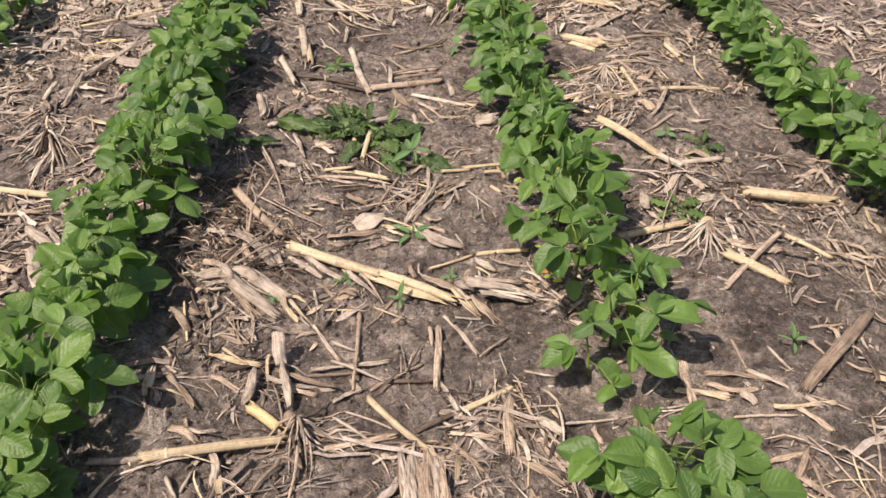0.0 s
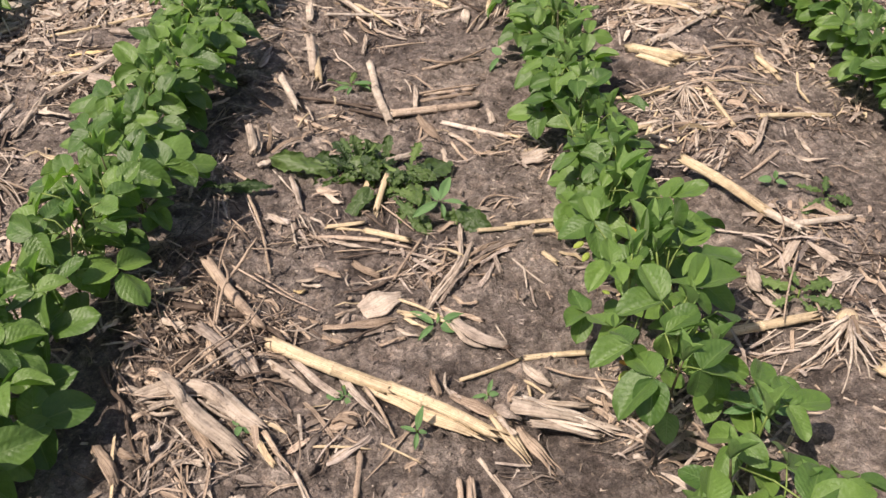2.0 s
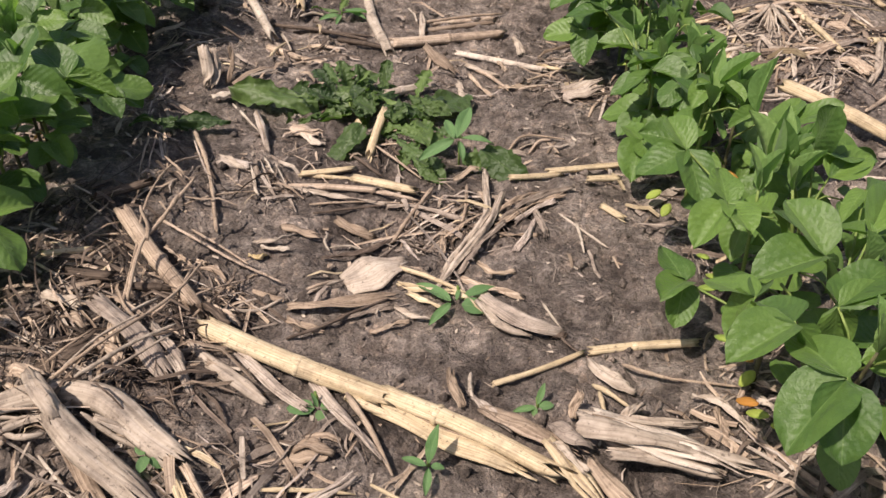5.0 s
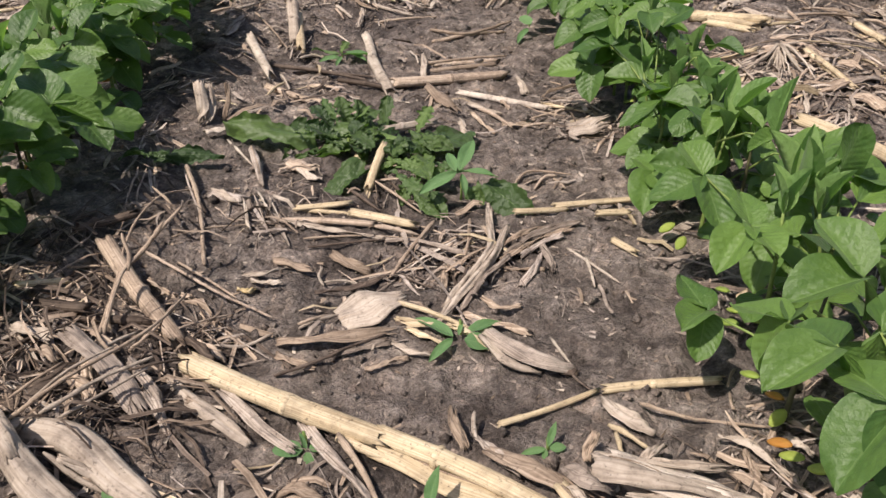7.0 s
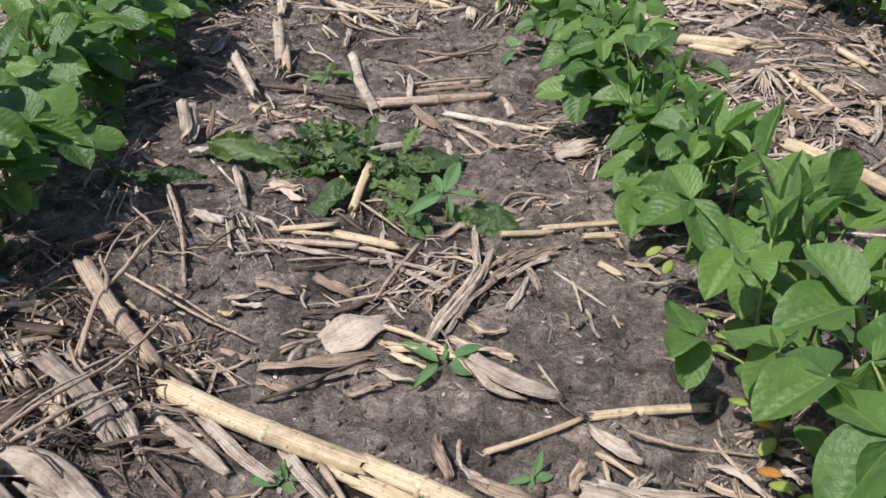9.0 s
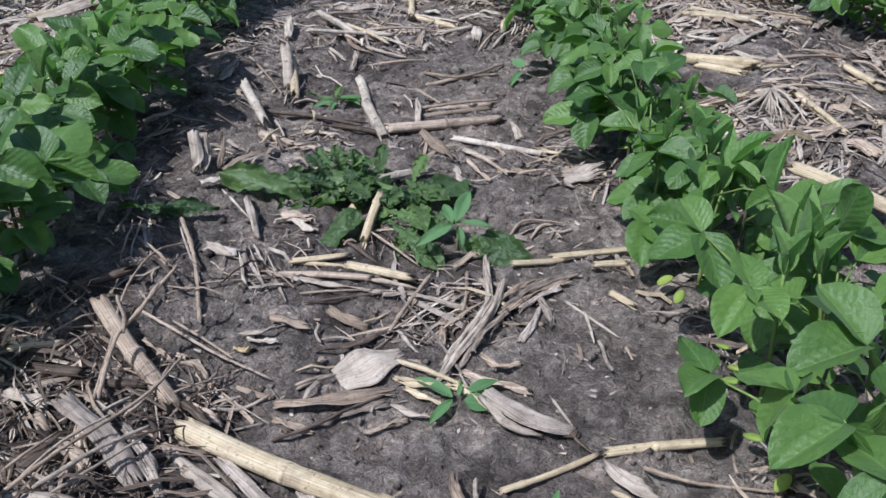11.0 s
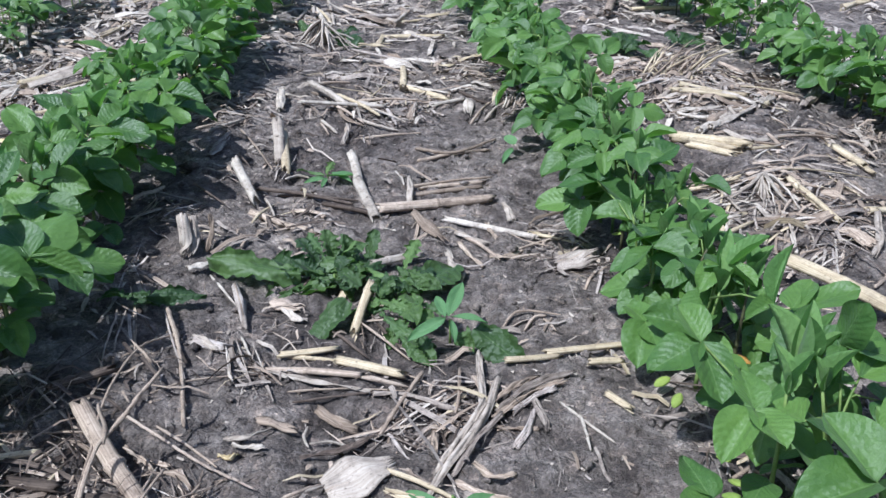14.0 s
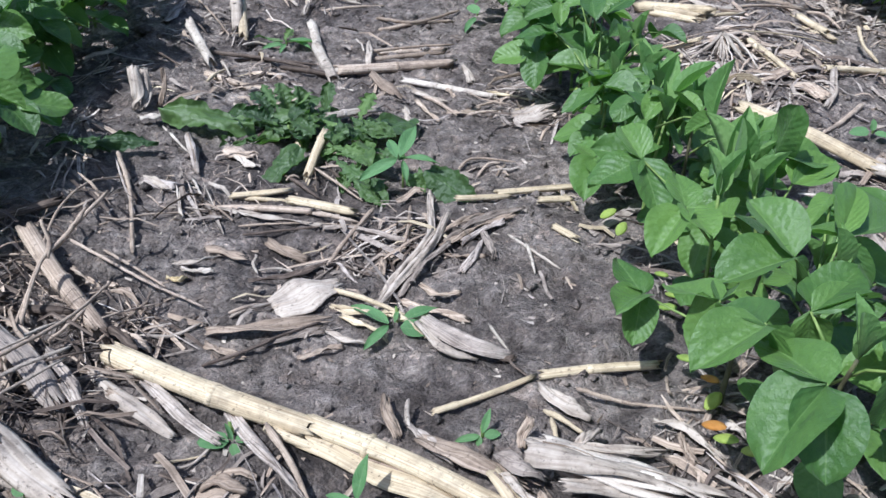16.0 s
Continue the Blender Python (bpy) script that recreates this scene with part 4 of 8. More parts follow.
# ---- leaves and plants ----
def blade(g, length, width, fold=0.12, droop=0.15, wave=0.02, seed=0, n=10, m=6, shape="ovate", teeth=0.0, slot=0):
    """A leaf blade from its base along +y, upper side to +z."""
    r = random.Random(seed)
    ph, ph2, skew = r.uniform(0, 6), r.uniform(0, 6), r.uniform(-0.06, 0.06)
    rows, uvs = [], []
    for i in range(n + 1):
        v = i / n
        if shape == "ovate":
            half = (max(0.0, math.sin(math.pi * min(1, v ** 0.78))) ** 0.52) * 0.5
            half = max(half, 0.012 if i in (0, n) else 0.0)
        elif shape == "lance":
            half = 0.5 * math.sin(math.pi * v ** 0.9) ** 0.8 + 0.01
        elif shape == "oblong":
            half = 0.5 * max(0.02, math.sin(math.pi * min(1, 0.04 + 0.95 * v ** 0.95))) ** 0.5 * (1 if i < n else 0.3)
        else:  # broadest near the tip
            half = 0.5 * (0.16 + 0.84 * math.sin(math.pi * min(1, 0.02 + v ** 1.5 * 0.98)) ** 0.7) * (1 if i < n else 0.1)
        row, uv = [], []
        for j in range(m + 1):
            e = 2 * j / m - 1
            edge = abs(e)
            bite = 1 - teeth * edge * (0.5 + 0.34 * math.sin(v * 31 + ph + 3 * e) + 0.24 * math.sin(v * 53 + ph2 - e)) if teeth else 1
            x = e * half * width * bite + skew * length * v * v
            z = fold * abs(e) * half * width * 2 - droop * length * v * v + wave * length * edge * math.sin(7 * v + ph + (2.1 if e < 0 else 0)) + wave * 0.5 * length * math.sin(4 * e + ph2)
            row.append((x, v * length * (1 - 0.1 * droop), z))
            uv.append((e, v))
        rows.append(row)
        uvs.append(uv)
    g.sheet(rows, uvs, slot=slot)


def blade_mesh(name, mat, **kw):
    g = Geo()
    blade(g, **kw)
    return g.mesh(name, mat)


LEAFLETS = [blade_mesh("leaflet", SOY, length=1.0, width=w, fold=fo, droop=dr, wave=wa, seed=s) for s, (w, fo, dr, wa) in enumerate(
    [(0.70, 0.12, 0.14, 0.040), (0.78, 0.18, 0.24, 0.048), (0.69, 0.08, 0.08, 0.055), (0.75, 0.26, 0.18, 0.038), (0.73, -0.12, 0.28, 0.055), (0.66, 0.36, 0.12, 0.042)])]
FOLDED = [blade_mesh("leaflet", SOY_PALE, length=1.0, width=w, fold=fo, droop=dr, wave=0.02, seed=20 + s, shape="lance") for s, (w, fo, dr) in enumerate([(0.30, 0.9, -0.10), (0.26, 1.3, 0.12), (0.36, 0.7, -0.05)])]
NARROW = [blade_mesh("leaflet", SOY, length=1.0, width=w, fold=fo, droop=dr, wave=0.02, seed=30 + s) for s, (w, fo, dr) in enumerate([(0.40, 0.5, 0.10), (0.46, 0.7, 0.0), (0.36, 0.3, 0.15)])]
ROUND = [blade_mesh("unifoliate_leaf", SOY, length=1.0, width=w, fold=0.08, droop=0.22, wave=0.03, seed=40 + s) for s, w in enumerate((0.82, 0.76))]


def cotyledon_mesh(mat):
    g = Geo()
    rows, uvs = [], []
    for i in range(7):
        v = i / 6
        rad = 0.30 * math.sin(math.pi * (0.04 + 0.92 * v)) ** 0.6
        rows.append([(rad * math.cos(q), v, 0.42 * rad * math.sin(q) - 0.12 * v * v) for q in [2 * math.pi * k / 8 for k in range(8)]])
        uvs.append([(math.cos(2 * math.pi * k / 8), v) for k in range(8)])
    g.sheet(rows, uvs, True)
    return g.mesh("cotyledon", mat)


SEED_LEAVES = [cotyledon_mesh(COTYLEDON), cotyledon_mesh(COTYLEDON_OLD)]


def facing(place, ahead, up, size):
    """A pose whose +y runs ahead and whose +z is as near to up as may be."""
    y = Vector(ahead).normalized()
    x = y.cross(Vector(up))
    if x.length < 1e-4:
        x = y.cross(Vector((1, 0, 0)))
    x.normalize()
    z = x.cross(y)
    m = Matrix((x, y, z)).transposed().to_4x4()
    m.translation = place
    return m @ Matrix.Scale(size, 4)


def leaf_at(parent, joint, tip, kind, seed):
    """One leaflet from its joint to its tip, in the parent's coordinates. kind: open, narrow or folded."""
    r = random.Random(seed)
    joint, tip = Vector(joint), Vector(tip)
    d = tip - joint
    me = {"f": r.choice(FOLDED), "n": r.choice(NARROW), "o": r.choice(LEAFLETS)}[kind]
    out = Vector((d.x, d.y, 0))
    up = Vector((r.gauss(0, 0.16), r.gauss(0, 0.16), 1)) if kind != "f" else Vector((-out.x, -out.y, 0.02)) * 10 + Vector((r.gauss(0, 0.3), r.gauss(0, 0.3), 0.3))
    return child("leaflet", me, parent, facing(joint, d, up, d.length))


def grown(x, y, tall, groups, seed, seeds=()):
    """A soybean whose leaves are set out one by one: for each joint, the tips of its leaflets."""
    plant = soybean(x, y, tall, seed, leaves=0, size=0.055, seedlings=False)
    z = plant.location.z
    for cx, cy, cz, old in seeds:
        p = Vector((cx - x, cy - y, cz - z))
        d = Vector((p.x, p.y, 0)).normalized() + Vector((0, 0, -0.25))
        child("cotyledon", SEED_LEAVES[old], plant, facing(p - d * 0.011, d, (0.2, -0.3, 1), 0.021), "withered orange seed leaf" if old else "yellowing seed leaf")
    for joint, *tips in groups:
        j = Vector((joint[0] - x, joint[1] - y, joint[2] - z))
        root = Vector((0, 0, min(tall * 0.95, max(0.03, j.z * 0.72))))
        g = Geo()
        g.tube([root, (root + j) / 2 + Vector((0, 0, 0.008)), j], [0.0015, 0.0013, 0.0011], 5)
        leaf = child("trifoliate_leaf", g.mesh("petiole", STEM), plant)
        for k, (tx, ty, tz, kind) in enumerate(tips):
            leaf_at(leaf, j, (tx - x, ty - y, tz - z), kind, seed * 31 + k + int(abs(joint[0]) * 999))
    return plant


def trifoliate(plant, r, root, tip, size, tilt=None, young=False):
    """A petiole with three leaflets; coordinates are the plant's own."""
    root, tip = Vector(root), Vector(tip)
    g = Geo()
    mid = (root + tip) / 2 + Vector((0, 0, 0.012))
    g.tube([root, mid, tip], [0.0014, 0.0012, 0.0010], 5)
    leaf = child("trifoliate_leaf", g.mesh("petiole", STEM), plant)
    out = tip - root
    out.z = 0
    if out.length < 0.01:
        out = Vector((r.uniform(-1, 1), r.uniform(-1, 1), 0))
    out.normalize()
    up = Vector((r.gauss(0, 0.36), r.gauss(-0.28, 0.36), 1)) if tilt is None else Vector(tilt)
    for k, turn in enumerate((0, 78, -78)):
        q = radians(turn + r.uniform(-14, 14))
        d = Vector((out.x * math.cos(q) - out.y * math.sin(q), out.x * math.sin(q) + out.y * math.cos(q), 0))
        d.z = -(up.x * d.x + up.y * d.y) / max(up.z, 0.3) + r.uniform(-0.28, 0.12)
        me = r.choice(FOLDED) if young else r.choice(LEAFLETS)
        start = tip + (d.normalized() * 0.012 if k == 0 else Vector((0, 0, 0)))
        n = up + Vector((r.gauss(0, 0.14), r.gauss(0, 0.14), 0))
        child("leaflet", me, leaf, facing(start, d, n, size * (1.08 if k == 0 else 1.0) * r.uniform(0.9, 1.08)))
    return leaf


def soybean(x, y, tall=0.17, seed=0, leaves=4, size=0.066, seedlings=True, own=(), reach=(0.055, 0.10)):
    """A young soybean: stem, seed leaves, a pair of simple leaves, trifoliates and the folded bud leaves."""
    r = random.Random(seed)
    plant = new("soybean_plant", None)
    plant.location = (x, y, float(height(x, y)) - 0.002)
    tagged(plant, "young green soybean plant with trifoliate leaves in a drilled row", "soybean plant", "soybean rows")
    lx, ly = r.gauss(0, 0.012), r.gauss(0, 0.012)
    def at(z):
        u = z / tall
        return Vector((lx * u * u, ly * u * u, z))
    g = Geo()
    g.tube([at(tall * k / 6) for k in range(7)], [0.0030 - 0.0016 * k / 6 for k in range(7)], 7)
    child("stem", g.mesh("stem", STEM_LOW if r.random() < 0.5 else STEM), plant)
    if seedlings:
        q = r.uniform(0, 6.28)
        for k in (0, 1):
            if r.random() < 0.75:
                d = Vector((math.cos(q + math.pi * k), math.sin(q + math.pi * k), r.uniform(-0.6, 0.2)))
                child("cotyledon", SEED_LEAVES[0 if r.random() < 0.82 else 1], plant, facing(at(r.uniform(0.025, 0.045)), d, (0, 0, 1), r.uniform(0.017, 0.024)), "yellowing seed leaf")
    q = r.uniform(0, 6.28)
    for k in (0, 1):
        d = Vector((math.cos(q + math.pi * k), math.sin(q + math.pi * k), r.uniform(-0.35, 0.25)))
        p = at(tall * 0.42)
        child("unifoliate_leaf", ROUND[k], plant, facing(p + d.normalized() * 0.02, d, (r.gauss(0, 0.3), r.gauss(0, 0.3), 1), size * r.uniform(0.70, 0.92)))
    for root, tip, s, tilt in own:
        trifoliate(plant, r, at(root), tip, s, tilt)
    q = r.uniform(0, 6.28)
    for k in range(leaves):
        q += 2.4 + r.uniform(-0.5, 0.5)
        z = tall * (0.36 + 0.56 * k / max(1, leaves - 1))
        far = r.uniform(*reach) * (1.1 - 0.35 * k / max(1, leaves))
        p = at(z)
        tip = p + Vector((math.cos(q) * far, math.sin(q) * far * 0.8, far * r.uniform(0.35, 0.75)))
        trifoliate(plant, r, p, tip, size * r.uniform(0.82, 1.12) * (1 - 0.14 * k / max(1, leaves)))
    p = at(tall)
    for k in range(3):
        a = q + 2.1 * k
        d = Vector((math.cos(a) * 0.45, math.sin(a) * 0.45, 1))
        child("bud_leaf", FOLDED[k], plant, facing(p, d, (-d.x, -d.y, 0.45), size * r.uniform(0.55, 0.95)), "pale folded young leaf")
    return plant


TOOTHED = [blade_mesh("leaf", WEED, length=1.0, width=w, fold=0.14, droop=d, wave=0.09, seed=60 + s, n=30, m=10, shape="oblong", teeth=t) for s, (w, d, t) in enumerate([(0.58, 0.16, 0.48), (0.66, 0.25, 0.55), (0.54, 0.12, 0.36), (0.38, -0.02, 0.34)])]
LANCE = [blade_mesh("leaf", SPROUT, length=1.0, width=w, fold=0.25, droop=0.12, wave=0.02, seed=80 + s, shape="lance") for s, w in enumerate((0.30, 0.42))]


BROAD = blade_mesh("leaf", WEED, length=1.0, width=0.58, fold=0.12, droop=0.18, wave=0.07, seed=90, n=24, m=8, shape="oblong", teeth=0.20)
DEEP = blade_mesh("leaf", WEED_LIGHT, length=1.0, width=0.44, fold=0.10, droop=0.15, wave=0.06, seed=91, n=30, m=8, shape="spatula", teeth=0.62)
OVAL = blade_mesh("leaf", SPROUT, length=1.0, width=0.62, fold=0.10, droop=0.10, wave=0.02, seed=92, n=7, m=4)
WEED_KINDS = {"t0": TOOTHED[0], "t1": TOOTHED[1], "t2": TOOTHED[2], "t3": TOOTHED[3], "b": BROAD, "d": DEEP, "l": LANCE[0], "m": OVAL}


def weed(name, label, x, y, z, leaves, seed, fill=0):
    """A weed with each leaf set from its base to its tip."""
    r = random.Random(seed)
    base = new(name, None)
    h = float(height(x, y))
    base.location = (x, y, h)
    tagged(base, label, "weed", "weeds between the rows")
    g = Geo()
    g.tube([(0, 0, -0.01), (0.001, 0, z * 0.5), (0, 0, z + 0.003)], [0.0022, 0.0018, 0.0015], 6)
    child("stem", g.mesh("stem", STEM), base)
    for bx, by, bz, tx, ty, tz, kind in leaves:
        a, b = Vector((bx - x, by - y, bz - h)), Vector((tx - x, ty - y, tz - h))
        d = b - a
        child("leaf", WEED_KINDS[kind], base, facing(a, d, (r.gauss(0, 0.22), r.gauss(-0.7 if kind == "t3" else -0.3, 0.2), 1), d.length * 1.03))
    for _ in range(fill):
        q, s = r.uniform(0, 6.28), r.uniform(0.035, 0.075)
        p = Vector((r.gauss(0, 0.035), r.gauss(0, 0.022), r.uniform(0.008, 0.03)))
        d = Vector((math.cos(q), math.sin(q), r.uniform(-0.1, 0.4)))
        child("leaf", r.choice([BROAD, TOOTHED[1], TOOTHED[2], DEEP]), base, facing(p, d, (r.gauss(0, 0.3), r.gauss(0, 0.3), 1), s))
    return base


# bent leaves, twigs and torn husks round the long stalk
bent_leaf([(-0.102, 1.360, 0.012), (-0.065, 1.301, 0.010), (-0.027, 1.254, 0.008)], 0.0113, "grey", "tip", 0.30, 0.17, 0.00)
bent_straw([(-0.250, 1.462, 0.016), (-0.222, 1.485, 0.020), (-0.190, 1.517, 0.010)], 0.0025, "tan")
bent_straw([(-0.121, 1.499, 0.006), (-0.102, 1.504, 0.008), (-0.081, 1.532, 0.006)], 0.0037, "tan")
bent_leaf([(-0.227, 1.470, 0.016), (-0.198, 1.443, 0.016), (-0.186, 1.443, 0.010)], 0.0088, "tan", "torn", 0.40, 0.12, 0.00)
bent_leaf([(-0.114, 1.272, 0.006), (-0.093, 1.268, 0.012), (-0.072, 1.263, 0.006)], 0.0112, "tan", "torn", 0.20, 0.19, 0.00)
bent_straw([(-0.152, 1.299, 0.004), (-0.137, 1.309, 0.004), (-0.114, 1.309, 0.005)], 0.0024, "pale")
bent_leaf([(0.037, 1.362, 0.010), (0.040, 1.334, 0.012), (0.048, 1.314, 0.006)], 0.0100, "tan", "torn", 0.20, 0.19, 0.00)
bent_straw([(0.058, 1.356, 0.014), (0.056, 1.341, 0.012), (0.058, 1.324, 0.006)], 0.0045, "white")
bent_leaf([(0.058, 1.332, 0.006), (0.074, 1.300, 0.010), (0.095, 1.287, 0.006)], 0.0108, "grey", "torn", 0.40, 0.12, 0.00)
bent_leaf([(0.179, 1.367, 0.006), (0.196, 1.338, 0.012), (0.218, 1.327, 0.004)], 0.0161, "beige", "lance", 0.10, 0.17, 0.00)
bent_straw([(0.211, 1.358, 0.006), (0.257, 1.344, 0.008), (0.322, 1.328, 0.006)], 0.0040, "tan")
bent_leaf([(0.155, 1.293, 0.020), (0.209, 1.279, 0.024), (0.273, 1.283, 0.010)], 0.0090, "beige", "torn", 0.30, 0.19, 0.00)
bent_leaf([(0.148, 1.273, 0.020), (0.219, 1.256, 0.032), (0.309, 1.231, 0.010)], 0.0261, "beige", "tip", 0.25, 0.23, 0.00)
bent_leaf([(0.171, 1.244, 0.020), (0.223, 1.243, 0.022), (0.278, 1.228, 0.010)], 0.0148, "beige", "torn", 0.40, 0.19, 0.00)
bent_leaf([(0.127, 1.280, 0.018), (0.141, 1.259, 0.024), (0.163, 1.254, 0.010)], 0.0175, "grey", "lance", 0.20, 0.19, 0.00)
bent_leaf([(0.064, 1.307, 0.012), (0.103, 1.280, 0.018), (0.152, 1.247, 0.010)], 0.0190, "tan", "torn", 0.40, 0.17, 0.00)
bent_leaf([(0.127, 1.257, 0.022), (0.138, 1.245, 0.022), (0.152, 1.224, 0.014)], 0.0087, "beige", "torn", 0.20, 0.22, 0.00)
bent_leaf([(0.151, 1.297, 0.008), (0.154, 1.304, 0.016), (0.160, 1.312, 0.024)], 0.0087, "tan", "torn", 0.20, 0.22, 0.00)
bent_straw([(0.181, 1.321, 0.012), (0.182, 1.310, 0.010), (0.184, 1.302, 0.008)], 0.0044, "pale")
bent_leaf([(0.193, 1.287, 0.016), (0.202, 1.288, 0.018), (0.218, 1.303, 0.016)], 0.0075, "beige", "torn", 0.20, 0.17, 0.00)
bent_straw([(0.176, 1.330, 0.010), (0.191, 1.318, 0.010), (0.207, 1.305, 0.008)], 0.0048, "pale")
bent_leaf([(0.270, 1.315, 0.008), (0.297, 1.303, 0.012), (0.322, 1.276, 0.006)], 0.0083, "beige", "torn", 0.20, 0.19, 0.00)
bent_leaf([(0.291, 1.303, 0.006), (0.291, 1.283, 0.008), (0.296, 1.269, 0.004)], 0.0089, "tan", "torn", 0.30, 0.17, 0.00)
bent_leaf([(0.339, 1.336, 0.006), (0.348, 1.319, 0.008), (0.364, 1.313, 0.004)], 0.0093, "tan", "torn", 0.30, 0.17, 0.00)
bent_leaf([(0.323, 1.276, 0.006), (0.324, 1.259, 0.008), (0.324, 1.236, 0.004)], 0.0076, "tan", "torn", 0.30, 0.17, 0.00)
bent_leaf([(0.333, 1.318, 0.006), (0.340, 1.305, 0.008), (0.351, 1.299, 0.004)], 0.0080, "beige", "torn", 0.30, 0.17, 0.00)
bent_straw([(0.300, 1.372, 0.012), (0.291, 1.344, 0.010), (0.296, 1.343, 0.004)], 0.0029, "tan")
bent_straw([(-0.306, 1.448, 0.004), (-0.297, 1.505, 0.045), (-0.283, 1.535, 0.070), (-0.252, 1.606, 0.085)], 0.0048, "tan")
bent_straw([(-0.291, 1.515, 0.055), (-0.291, 1.528, 0.075), (-0.298, 1.539, 0.090)], 0.0051, "tan")
bent_straw([(-0.291, 1.534, 0.062), (-0.271, 1.544, 0.080), (-0.258, 1.555, 0.098)], 0.0051, "tan")
bent_straw([(-0.312, 1.835, 0.020), (-0.277, 1.745, 0.014), (-0.240, 1.602, 0.006)], 0.0063, "tan")

bent_leaf([(-0.321, 1.280, 0.014), (-0.292, 1.242, 0.012), (-0.255, 1.199, 0.005)], 0.0145, "tan", "torn", 0.40, 0.20, 0.00)
bent_leaf([(-0.287, 1.283, 0.024), (-0.251, 1.278, 0.016), (-0.211, 1.255, 0.008)], 0.0071, "beige", "torn", 0.20, 0.20, 0.00)
bent_leaf([(-0.224, 1.254, 0.010), (-0.204, 1.226, 0.010), (-0.184, 1.196, 0.005)], 0.0092, "pale", "torn", 0.20, 0.30, 0.00)
bent_leaf([(-0.207, 1.251, 0.008), (-0.179, 1.212, 0.008), (-0.157, 1.184, 0.004)], 0.0080, "tan", "tip", 0.30, 0.30, 0.00)
bent_leaf([(-0.327, 1.433, 0.022), (-0.276, 1.388, 0.030), (-0.238, 1.352, 0.014)], 0.0243, "grey", "torn", 0.30, 0.16, 0.00)
bent_leaf([(-0.259, 1.379, 0.018), (-0.240, 1.348, 0.012), (-0.230, 1.320, 0.003)], 0.0099, "dark", "tip", 0.40, 0.20, 0.00)
bent_leaf([(-0.243, 1.373, 0.018), (-0.226, 1.356, 0.012), (-0.212, 1.326, 0.003)], 0.0110, "grey", "tip", 0.40, 0.20, 0.00)
bent_leaf([(-0.274, 1.382, 0.018), (-0.253, 1.358, 0.014), (-0.246, 1.345, 0.006)], 0.0090, "grey", "tip", 0.40, 0.20, 0.00)
bent_leaf([(-0.270, 1.418, 0.022), (-0.240, 1.378, 0.020), (-0.228, 1.363, 0.012)], 0.0095, "grey", "torn", 0.30, 0.20, 0.00)
bent_straw([(-0.344, 1.326, 0.022), (-0.297, 1.349, 0.045), (-0.247, 1.423, 0.055), (-0.232, 1.503, 0.040)], 0.0037, "tan")
bent_straw([(-0.331, 1.337, 0.022), (-0.300, 1.364, 0.040), (-0.268, 1.397, 0.050)], 0.0028, "beige")
bent_straw([(-0.349, 1.346, 0.018), (-0.329, 1.359, 0.030), (-0.311, 1.380, 0.036)], 0.0028, "tan")
bent_straw([(-0.315, 1.326, 0.022), (-0.271, 1.355, 0.045), (-0.231, 1.382, 0.048)], 0.0041, "white")
bent_straw([(-0.302, 1.326, 0.018), (-0.266, 1.353, 0.036), (-0.236, 1.378, 0.040)], 0.0033, "beige")
bent_straw([(-0.257, 1.383, 0.036), (-0.230, 1.394, 0.036), (-0.213, 1.418, 0.030)], 0.0025, "dark")
bent_straw([(-0.202, 1.462, 0.010), (-0.173, 1.470, 0.010), (-0.146, 1.483, 0.006)], 0.0043, "beige")
bent_straw([(-0.221, 1.366, 0.004), (-0.229, 1.360, 0.004), (-0.233, 1.334, 0.003)], 0.0017, "tan")
bent_leaf([(-0.235, 1.409, 0.008), (-0.185, 1.359, 0.014), (-0.144, 1.332, 0.005)], 0.0154, "beige", "lance", 0.10, 0.22, 0.00)
bent_leaf([(-0.208, 1.375, 0.006), (-0.175, 1.357, 0.008), (-0.149, 1.346, 0.004)], 0.0065, "tan", "torn", 0.30, 0.20, 0.00)
bent_leaf([(-0.181, 1.390, 0.010), (-0.142, 1.353, 0.012), (-0.102, 1.316, 0.006)], 0.0120, "grey", "torn", 0.25, 0.18, 0.00)
bent_straw([(-0.217, 1.407, 0.010), (-0.195, 1.405, 0.010), (-0.172, 1.400, 0.006)], 0.0052, "beige")
bent_leaf([(-0.226, 1.459, 0.024), (-0.206, 1.435, 0.024), (-0.194, 1.428, 0.016)], 0.0099, "dark", "torn", 0.30, 0.30, 0.00)
bent_leaf([(-0.423, 1.211, 0.010), (-0.400, 1.182, 0.014), (-0.384, 1.160, 0.006)], 0.0177, "tan", "torn", 0.30, 0.20, 0.00)
bent_leaf([(-0.388, 1.199, 0.012), (-0.372, 1.195, 0.014), (-0.359, 1.193, 0.010)], 0.0132, "tan", "torn", 0.30, 0.20, 0.00)
bent_leaf([(-0.356, 1.199, 0.010), (-0.348, 1.214, 0.012), (-0.339, 1.229, 0.010)], 0.0111, "grey", "torn", 0.30, 0.20, 0.00)
bent_leaf([(-0.320, 1.191, 0.006), (-0.303, 1.198, 0.010), (-0.276, 1.193, 0.006)], 0.0104, "beige", "torn", 0.25, 0.15, 0.00)
bent_straw([(-0.331, 1.256, 0.012), (-0.300, 1.225, 0.010), (-0.264, 1.186, 0.006)], 0.0034, "white")
bent_straw([(-0.348, 1.181, 0.008), (-0.328, 1.210, 0.010), (-0.309, 1.233, 0.008)], 0.0037, "tan")
bent_leaf([(-0.436, 1.388, 0.014), (-0.421, 1.392, 0.018), (-0.406, 1.405, 0.014)], 0.0092, "tan", "torn", 0.30, 0.20, 0.00)
